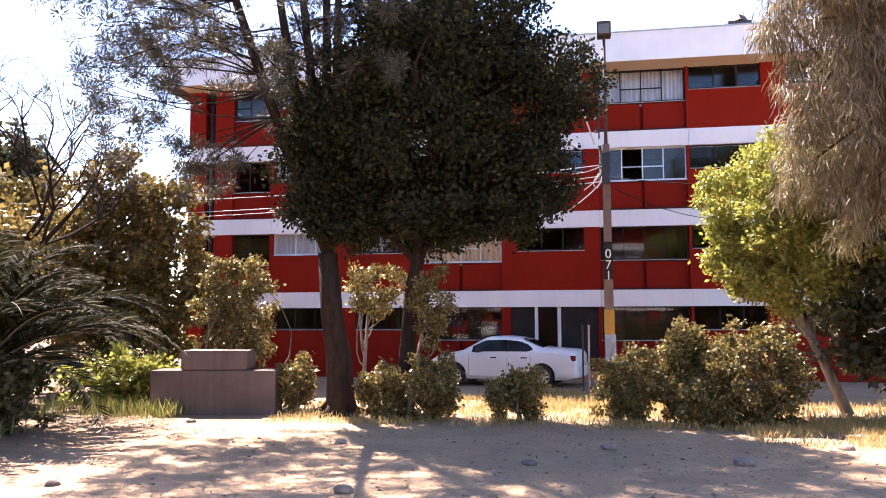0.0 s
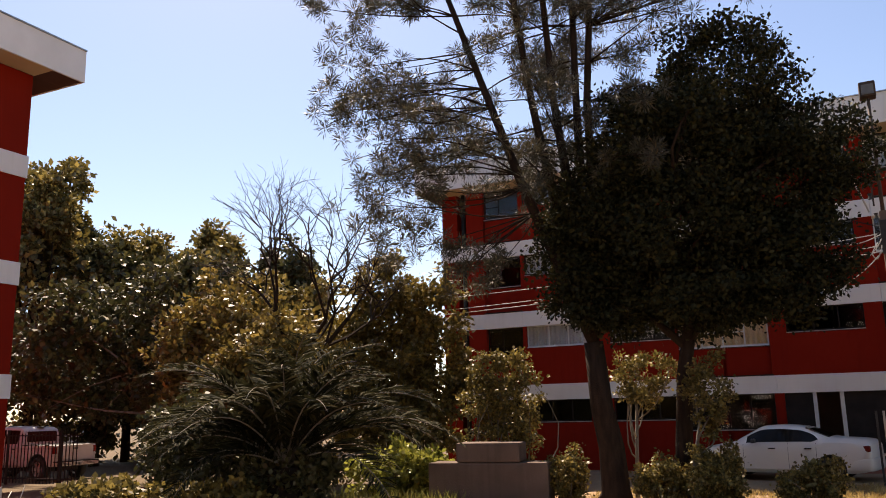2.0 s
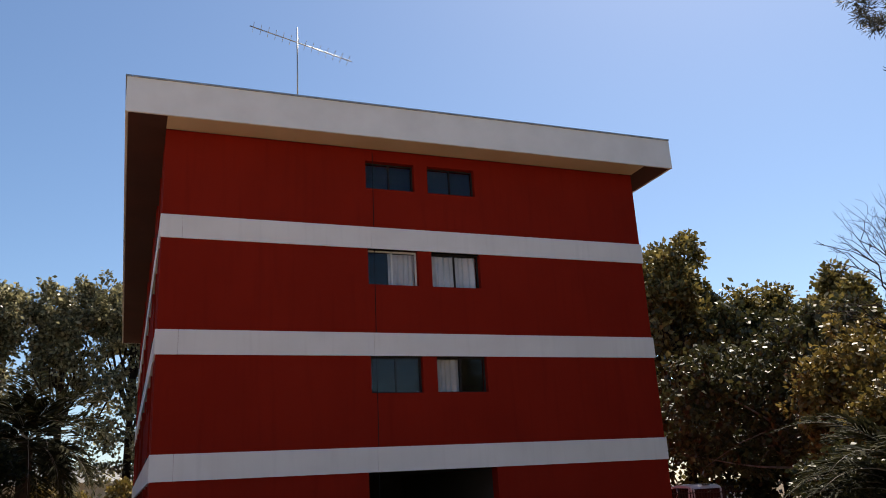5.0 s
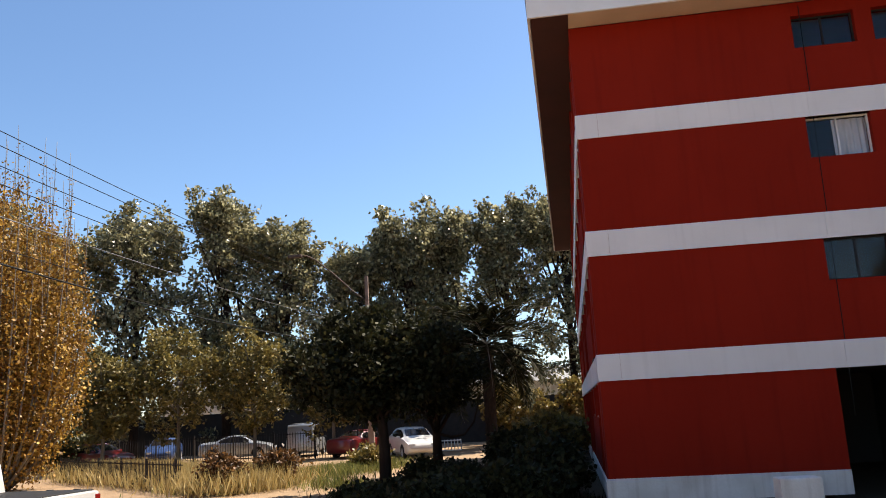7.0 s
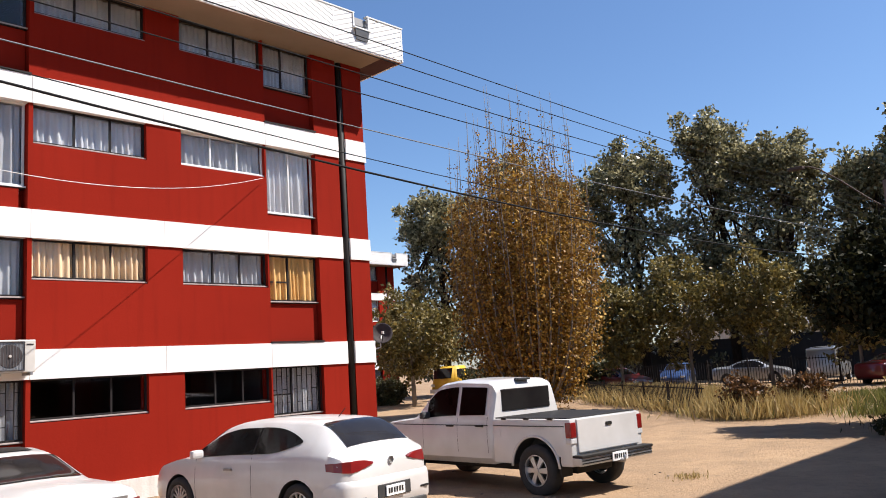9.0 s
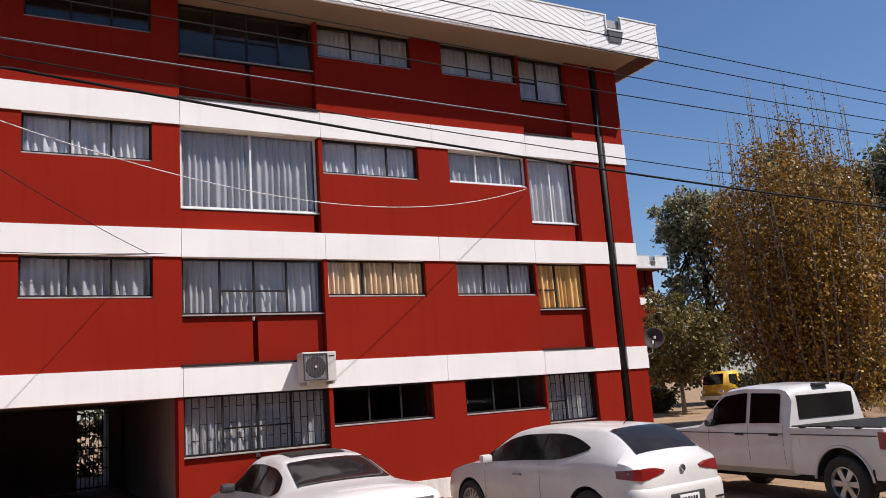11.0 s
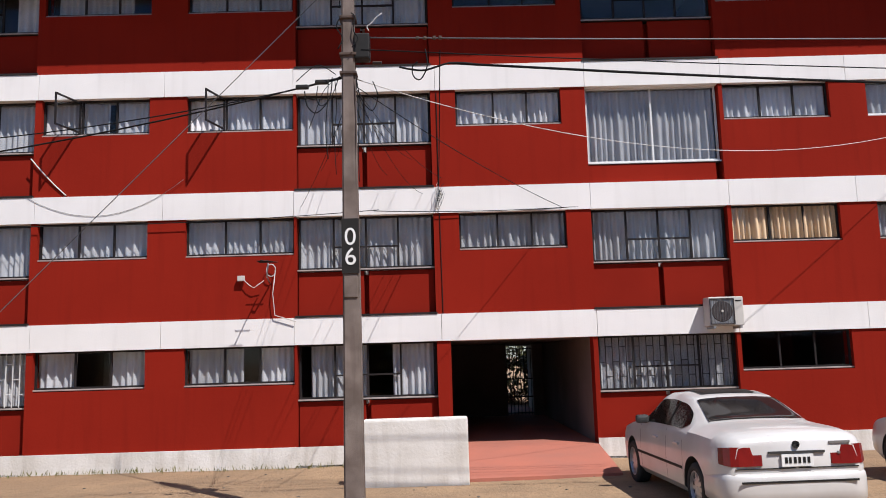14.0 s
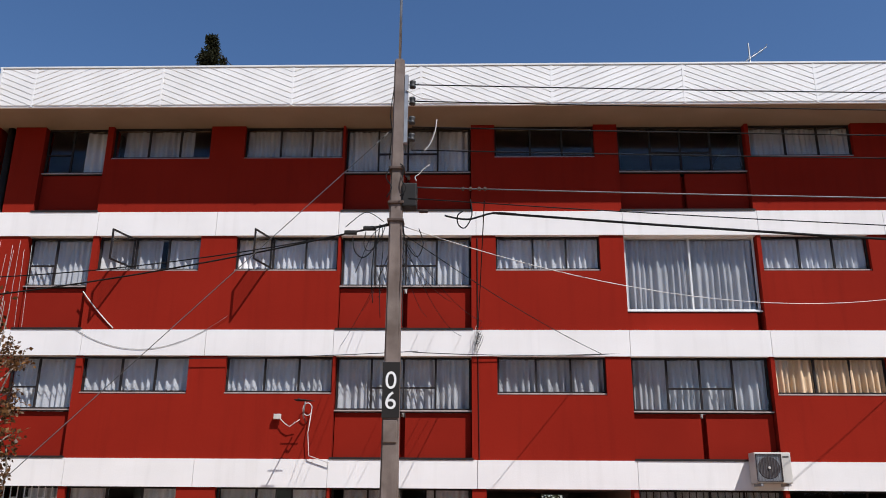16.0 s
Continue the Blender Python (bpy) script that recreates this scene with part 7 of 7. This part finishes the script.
tree("tree", "upright yellow-green tree beside the shaded block", (-12.6, 20.6, 0), [(-12.6, 20.6, 0), (-12.6, 20.6, 2.0), (-12.5, 20.5, 5.0)], 0.13,
     [((-12.7, 20.5, 3.6), (1.3, 1.1, 3.0), 190, 0.36, 75, 0.16), ((-11.3, 20.6, 3.2), (0.9, 0.9, 2.7), 120, 0.34, 70, 0.16), ((-13.9, 20.2, 3.0), (1.2, 1.0, 2.6), 120, 0.36, 70, 0.16)], LEAF_YELLOW, 103, BARK_GREY, 24)
tree("tree", "dense leafy tree between the blocks", (-19.5, 19.5, 0), [(-19.5, 19.5, 0), (-19.5, 19.5, 2), (-19.4, 19.5, 4)], 0.18,
     [((-19.6, 19.5, 4.3), (2.6, 2.4, 2.6), 200, 0.5, 70, 0.2), ((-22.5, 17.5, 4.3), (2.0, 2.0, 2.2), 120, 0.5, 70, 0.2)], LEAF_GREEN, 105, BARK_GREY, 26)


def bare_tree(label, base, h, seed):
    rng = np.random.default_rng(seed)
    t = thing("bare_tree", label, "tree")
    t.location = base
    bm, fine_bm = bmesh.new(), bmesh.new()

    def grow(p, d, ln, r, depth):
        q = p + d * ln
        mid = p.lerp(q, 0.5) + Vector(rng.normal(0, 0.06, 3)) * ln
        add_tube(bm if depth < 4 else fine_bm, [p, mid, q], r, r * 0.65, 6 if depth < 2 else 4)
        if depth < 7:
            for _ in range(3 if depth < 4 else 2):
                dd = (d + Vector((rng.normal(0, 0.55), rng.normal(0, 0.55), rng.normal(0.06, 0.25)))).normalized()
                grow(q if rng.random() < 0.7 else mid, dd, ln * rng.uniform(0.62, 0.82), r * 0.62, depth + 1)

    grow(Vector((0, 0, 0)), Vector((0, 0, 1)), h * 0.42, 0.12, 0)
    part("trunk", bm, BARK, t)
    part("twig_crown", fine_bm, BARK, t)


bare_tree("leafless tree with fine twigs", (-13.7, 17.2, 0), 6.9, 11)
ROW = "row of tall trees behind"
for i, (x, y, top, w, m_) in enumerate(((-34.0, 25.0, 14.6, 2.6, LEAF_OLIVE), (-31.6, 27.9, 11.8, 2.9, LEAF_OLIVE), (-33.0, 31.0, 11.4, 2.8, LEAF_GREEN), (-30.5, 25.2, 10.6, 2.4, LEAF_GREEN), (-28.0, 28.6, 10.4, 2.6, LEAF_OLIVE), (-23.5, 30.0, 8.6, 2.6, LEAF_OLIVE), (-29.0, 30.5, 11.8, 2.6, LEAF_OLIVE), (-31.5, 22.6, 13.6, 2.2, LEAF_OLIVE), (-26.0, 33.0, 10.6, 2.8, LEAF_GREEN), (-36.0, 21.0, 12.0, 2.6, LEAF_GREEN), (-25.0, 26.0, 6.5, 2.6, LEAF_OLIVE))):
    rr = np.random.default_rng(200 + i)
    crowns = [((x, y, top * 0.5), (w, w, top * 0.42), 130, 0.7, 62, 0.3)]
    for k in range(4):
        a = k * 1.57 + rr.uniform(0, 1)
        crowns.append(((x + 1.0 * math.cos(a), y + 1.0 * math.sin(a), top * rr.uniform(0.72, 0.88)), (0.6, 0.6, top * 0.14), 22, 0.4, 60, 0.26))
    tree("tall_tree", "tall leafy tree between the blocks", (x, y, 0), [(x, y, 0), (x, y, top * 0.4), (x, y, top * 0.85)], 0.22, crowns, m_, 210 + i, None, 22, "tree", ROW)

# ---- west side ----
def poplar(base, seed):
    """Many upright stems from one foot, each thick with yellow leaves and bare at its tip."""
    rng = np.random.default_rng(seed)
    t = thing("poplar_tree", "many-stemmed yellow autumn poplar with bare upright tips", "tree")
    t.location = base
    bm, leaves = bmesh.new(), []
    for k in range(74):
        a, r = k * 2.39996, 3.25 * math.sqrt((k + 0.5) / 74)
        lean = Vector((math.cos(a), math.sin(a), 0)) * r
        top = 14.4 - 0.30 * r * r + rng.uniform(-1.4, 1.2) - (2.2 if k % 3 == 0 else 0.0)
        pts = [lean * 0.12, lean * 0.55 + Vector((0, 0, 1.3)), lean * 0.86 + Vector((0, 0, 3.4)), lean + Vector((0, 0, 6.5)), lean * 1.02 + Vector((*rng.normal(0, 0.15, 2), top))]
        fine = [Vector(p) for p in smooth_line(pts, 4)]
        add_tube(bm, fine, 0.07, 0.008, 5)
        full = top - rng.uniform(2.2, 3.8)
        z = rng.uniform(0.5, 2.2)
        while z < full:
            i = min(range(len(fine)), key=lambda q: abs(fine[q].z - z))
            n = int(rng.integers(36, 66))
            wide = 0.36 * (1.0 - 0.55 * (z / full) ** 3)
            c = np.array(fine[i])
            c[2] = z
            p = c + rng.normal(0, 1, (n, 3)) * np.array([wide, wide, 0.34])
            way = unit(rng.normal(0, 0.6, (n, 3)) + np.array([0, 0, -0.25]))
            ln = rng.uniform(0.09, 0.18, n)
            leaves.append(leaf_quads(rng, p, way, ln, ln * 0.36))
            z += rng.uniform(0.3, 0.62)
        n = 26
        p = np.c_[rng.normal(fine[-3].x, 0.07, n), rng.normal(fine[-3].y, 0.07, n), rng.uniform(full, full + 0.7 * (top - full), n)]
        ln = rng.uniform(0.07, 0.13, n)
        leaves.append(leaf_quads(rng, p, unit(rng.normal(0, 0.7, (n, 3))), ln, ln * 0.36))
    part("trunk", bm, BARK_GREY, t, "", True)
    quad_cloud("crown", np.concatenate(leaves), LEAF_POPLAR, t)


poplar((-29.3, -23.4, 0), 301)
BIG = "line of big trees along the street"
for i, (x, y, top, w) in enumerate(((-40.5, -61.0, 19.5, 4.2), (-47.5, -46.0, 16.5, 4.0), (-51.0, -38.0, 18.6, 4.8), (-54.5, -32.4, 18.4, 4.2), (-57.6, -26.9, 20.0, 3.6), (-59.2, -22.8, 19.0, 3.1), (-61.0, -17.4, 16.4, 3.3), (-61.6, -13.6, 18.4, 3.1), (-62.2, -11.0, 19.2, 3.0), (-62.6, -6.2, 18.6, 2.4), (-62.8, -1.6, 20.8, 4.0), (-62.0, 4.0, 19.0, 4.5))):
    rr = np.random.default_rng(320 + i)
    low = 0.66 if w < 2.5 else 0.46
    crowns = [((x, y, top * low), (w * 0.92, w * 0.92, top * (0.82 - low)), 150 if w > 2.5 else 50, 0.85, 64, 0.32)]
    for k in range(5):
        a = k * 1.26 + rr.uniform(0, 1)
        crowns.append(((x + w * 0.5 * math.cos(a), y + w * 0.5 * math.sin(a), top * rr.uniform(0.72, 0.87)), (w * 0.4, w * 0.4, top * 0.12), 28, 0.68, 64, 0.31))
    tree("street_tree", "big leafy plane tree along the street", (x, y, 0), [(x, y, 0), (x, y, top * 0.35), (x, y, top * 0.8)], 0.35, crowns, LEAF_PLANE, 330 + i, None, 26, "tree", BIG)
for i, (x, y, top, w) in enumerate(((-41.6, -22.3, 7.4, 2.3), (-43.0, -18.6, 7.2, 2.3), (-39.6, -25.4, 6.2, 1.8), (-33.0, -35.0, 6.6, 2.6), (-44.0, -14.5, 6.4, 2.0), (-35.5, -37.5, 6.0, 2.4))):
    tree("young_tree", "young tree with a thin fluttery crown", (x, y, 0), [(x, y, 0), (x, y, 2.0), (x + 0.2, y, top * 0.75)], 0.11,
         [((x, y, top * 0.62), (w, w, top * 0.36), 130, 0.5, 62, 0.22)], LEAF_OLIVE, 360 + i, BARK_GREY, 22)
tree("tree", "low dark tree with a wide shaded crown", (-22.3, -6.3, 0), [(-22.3, -6.3, 0), (-22.3, -6.3, 1.2), (-22.4, -6.4, 2.6), (-22.5, -6.5, 4.2)], 0.18,
     [((-22.6, -6.7, 3.3), (2.0, 2.0, 1.25), 190, 0.42, 90, 0.15), ((-22.5, -5.4, 3.7), (1.3, 1.2, 1.0), 76, 0.38, 86, 0.15), ((-22.9, -8.3, 3.4), (0.9, 0.9, 1.0), 60, 0.36, 86, 0.15), ((-22.6, -6.9, 4.5), (1.3, 1.3, 0.5), 34, 0.26, 80, 0.15)], LEAF_DARK, 371, None, 30)
tree("tree", "dark shaded tree beside the block", (-28.5, -6.0, 0), [(-28.5, -6.0, 0), (-28.5, -6.0, 1.4), (-28.4, -5.9, 3.2)], 0.2,
     [((-28.4, -5.9, 3.2), (1.7, 1.5, 1.1), 120, 0.45, 80, 0.16)], LEAF_DARK, 373, None, 26)
palm("tall palm with a full head of fronds", (-46.6, -6.2, 0), 5.6, 0.34, 66, 5.0, 375, LEAF_PALM_SHADED, (-0.6, 1.3), 54, 0.8)
for i, (x, y) in enumerate(((-29.5, -3.6), (-27.4, -2.9), (-25.2, -2.4), (-23.0, -2.0), (-20.8, -1.9), (-19.2, -1.8))):
    shrub("dark clipped hedge along the shaded block", (x, y, 0), (1.3, 0.7, 0.68), 110, 60, 0.13, LEAF_DARK, 380 + i, 0.28, "hedge", name="hedge")
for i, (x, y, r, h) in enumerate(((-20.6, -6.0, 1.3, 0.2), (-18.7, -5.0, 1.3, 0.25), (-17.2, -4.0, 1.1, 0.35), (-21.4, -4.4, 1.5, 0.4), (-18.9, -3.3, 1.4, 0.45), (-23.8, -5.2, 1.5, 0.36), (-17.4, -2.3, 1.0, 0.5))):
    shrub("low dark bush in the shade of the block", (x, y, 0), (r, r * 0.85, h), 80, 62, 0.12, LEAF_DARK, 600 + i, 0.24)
for x, y in ((-45.5, -38.5), (-44.6, -34.6), (-43.0, -31.2), (-41.6, -28.6)):
    shrub("tall dim bush behind the parked truck", (x, y, 0), (1.7, 1.5, 1.25), 110, 50, 0.2, LEAF_GREEN, 740 + int(-y), 0.36)
# added bushes that stand in for shade on the bright dirt here
for x, y in ((-34.6, -30.9), (-33.4, -28.6)):
    shrub("low bush added to darken the ground beside the poplar", (x, y, 0), (1.4, 1.3, 1.05), 100, 56, 0.17, LEAF_GREEN, 760 + int(-y), 0.32)
shrub("leafy bush behind the sunlit block", (-3.3, -34.0, 0), (2.6, 1.2, 1.3), 120, 50, 0.16, LEAF_GREEN, 398, 0.34)
shrub("round brown bush beside the iron fence", (-24.6, -12.0, 0), (0.62, 0.62, 0.6), 80, 60, 0.11, LEAF_AUTUMN, 391, 0.24)
for x, y in ((-37.6, -42.0), (-35.4, -39.6), (-39.0, -44.5)):
    shrub("low dark bush at the foot of the far block", (x, y, 0), (1.1, 0.9, 0.8), 70, 55, 0.16, LEAF_GREEN, 700 + int(x), 0.3)
shrub("ochre bush in the dry grass", (-26.2, -10.9, 0), (0.85, 0.7, 0.62), 70, 60, 0.13, LEAF_AUTUMN, 392, 0.24)
shrub("low green bush by the track", (-33.0, -9.6, 0), (0.9, 0.7, 0.5), 60, 55, 0.14, LEAF_YELLOW, 393, 0.24)
for x, y, r in ((-51.0, -5.2, 1.9), (-51.2, -0.6, 2.2)):
    shrub("tall sunlit bush by the street", (x, y, 0), (r, r, 1.9), 130, 60, 0.22, LEAF_YELLOW, 410 + int(y), 0.4)
for i, (x, y) in enumerate(((-36.5, -3.0), (-38.5, -2.0), (-33.5, -2.2))):
    shrub("dim bush along the shaded block", (x, y, 0), (1.3, 1.2, 0.85), 80, 55, 0.2, LEAF_YELLOW, 395 + i, 0.34)
tree("conifer_tree", "dark conifer rising behind the roof", (17.0, -48.0, 0), [(17.0, -48.0, 0), (17.0, -48.0, 15), (17.0, -48.0, 30.5)], 0.4,
     [((17.0, -48.0, 31.2), (0.35, 0.35, 0.8), 30, 0.25, 60, 0.16), ((17.0, -48.0, 29.8), (0.85, 0.85, 0.9), 60, 0.3, 60, 0.17), ((17.0, -48.0, 28.2), (1.25, 1.25, 1.0), 80, 0.35, 60, 0.18), ((17.4, -48.0, 25), (2.0, 2.0, 2.5), 80, 0.7, 50, 0.3)], LEAF_DARK, 401, None, 20)
tree("tree", "twiggy tree with small brown leaves before the block", (8.40, -13.6, 0), [(8.40, -13.6, 0), (8.35, -13.6, 1.5), (8.25, -13.6, 3.0)], 0.1,
     [((8.25, -13.7, 3.4), (0.75, 0.8, 1.7), 120, 0.22, 50, 0.085), ((8.15, -13.7, 1.8), (0.6, 0.6, 0.6), 44, 0.2, 50, 0.085)], LEAF_AUTUMN, 403, BARK_GREY, 34,
     extra=[([(8.25, -13.6, 2.5), (8.15 - 0.05 * k, -13.7, 4.2), (8.35 - 0.13 * k, -13.75 + 0.05 * k, 5.7 - 0.12 * k)], 0.02, 0.005) for k in range(6)])

# ---- grass ----
rng = np.random.default_rng(500)


def scatter(n, x0, x1, y0, y1, thin=0.45, s=0.9):
    p = np.c_[rng.uniform(x0, x1, n), rng.uniform(y0, y1, n)]
    keep = np.array([noise.noise(Vector((x * s, y * s, 9.0))) > thin - 0.9 + 0.6 * rng.random() for x, y in p])
    return p[keep]


grass("dry_grass", "patchy dry yellow grass below the shrubs", np.concatenate([scatter(26000, -6.2, 8.5, 14.6, 19.5), scatter(9000, 2.5, 9.0, 13.2, 16.0), scatter(9000, -2.5, 3.0, 16.5, 21.5)]), GRASS_DRY, 501, (0.06, 0.2), 0.006)
grass("weed_grass", "green and yellow weeds at the yard edge", np.concatenate([scatter(12000, -14.5, -9.5, 8.6, 12.6), scatter(2600, -11.5, -8.2, 14.6, 17.5)]), GRASS_GREEN, 502, (0.12, 0.5), 0.008)
def scatter_line(n, a, b, w):
    t = rng.random((n, 1))
    return np.asarray(a) * (1 - t) + np.asarray(b) * t + rng.normal(0, w, (n, 2))
grass("dry_grass", "tall dry grass along the iron fence", np.concatenate([scatter_line(26000, (-35.5, -23.6), (-27.0, -13.6), 0.7), scatter_line(9000, (-27, -12.8), (-25, -11.5), 0.8)]), GRASS_DRY, 503, (0.35, 0.95), 0.014)
grass("weed_grass", "weedy grass beside the dirt track", np.concatenate([scatter_line(9000, (-25.5, -12.6), (-34.5, -9.3), 0.9), scatter_line(500, (-25.8, -8.8), (-24.6, -8.4), 0.5)]), GRASS_GREEN, 504, (0.15, 0.5), 0.012)
# weeds in the shade-darkened leaf colour, to deepen the block's shadow
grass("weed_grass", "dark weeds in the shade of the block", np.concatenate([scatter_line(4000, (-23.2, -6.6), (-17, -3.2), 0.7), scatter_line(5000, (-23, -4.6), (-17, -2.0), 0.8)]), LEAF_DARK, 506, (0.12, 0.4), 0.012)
grass("weed_grass", "small tufts of weeds on the dirt", np.concatenate([scatter_line(300, (-4.5, 7.0), (-3.0, 6.6), 0.35), scatter_line(500, (-0.5, -16.2), (9.5, -16.1), 0.07)]), GRASS_GREEN, 505, (0.05, 0.16), 0.006)


grass("dry_grass", "small dry tuft on the bare dirt", scatter_line(170, (-13.1, -8.1), (-13.3, -8.0), 0.14), GRASS_DRY, 507, (0.04, 0.13), 0.006)


# leaf litter on the dirt
def litter():
    n = 9000
    p = np.c_[rng.uniform(-10, 6, n), rng.uniform(6.0, 15.5, n)]
    base = np.c_[p, [ground_z(x, y) + 0.006 for x, y in p]]
    way = unit(np.c_[rng.normal(0, 1, (n, 2)), rng.normal(0, 0.12, n)])
    ln = rng.uniform(0.02, 0.07, n)
    ob = quad_cloud("leaf_litter", leaf_quads(rng, base, way, ln, ln * 0.3, 6.0), LEAF_DRY, None)
    tagged(ob, "fallen brown leaves on the dirt", "leaf litter", "", "stuff")


litter()
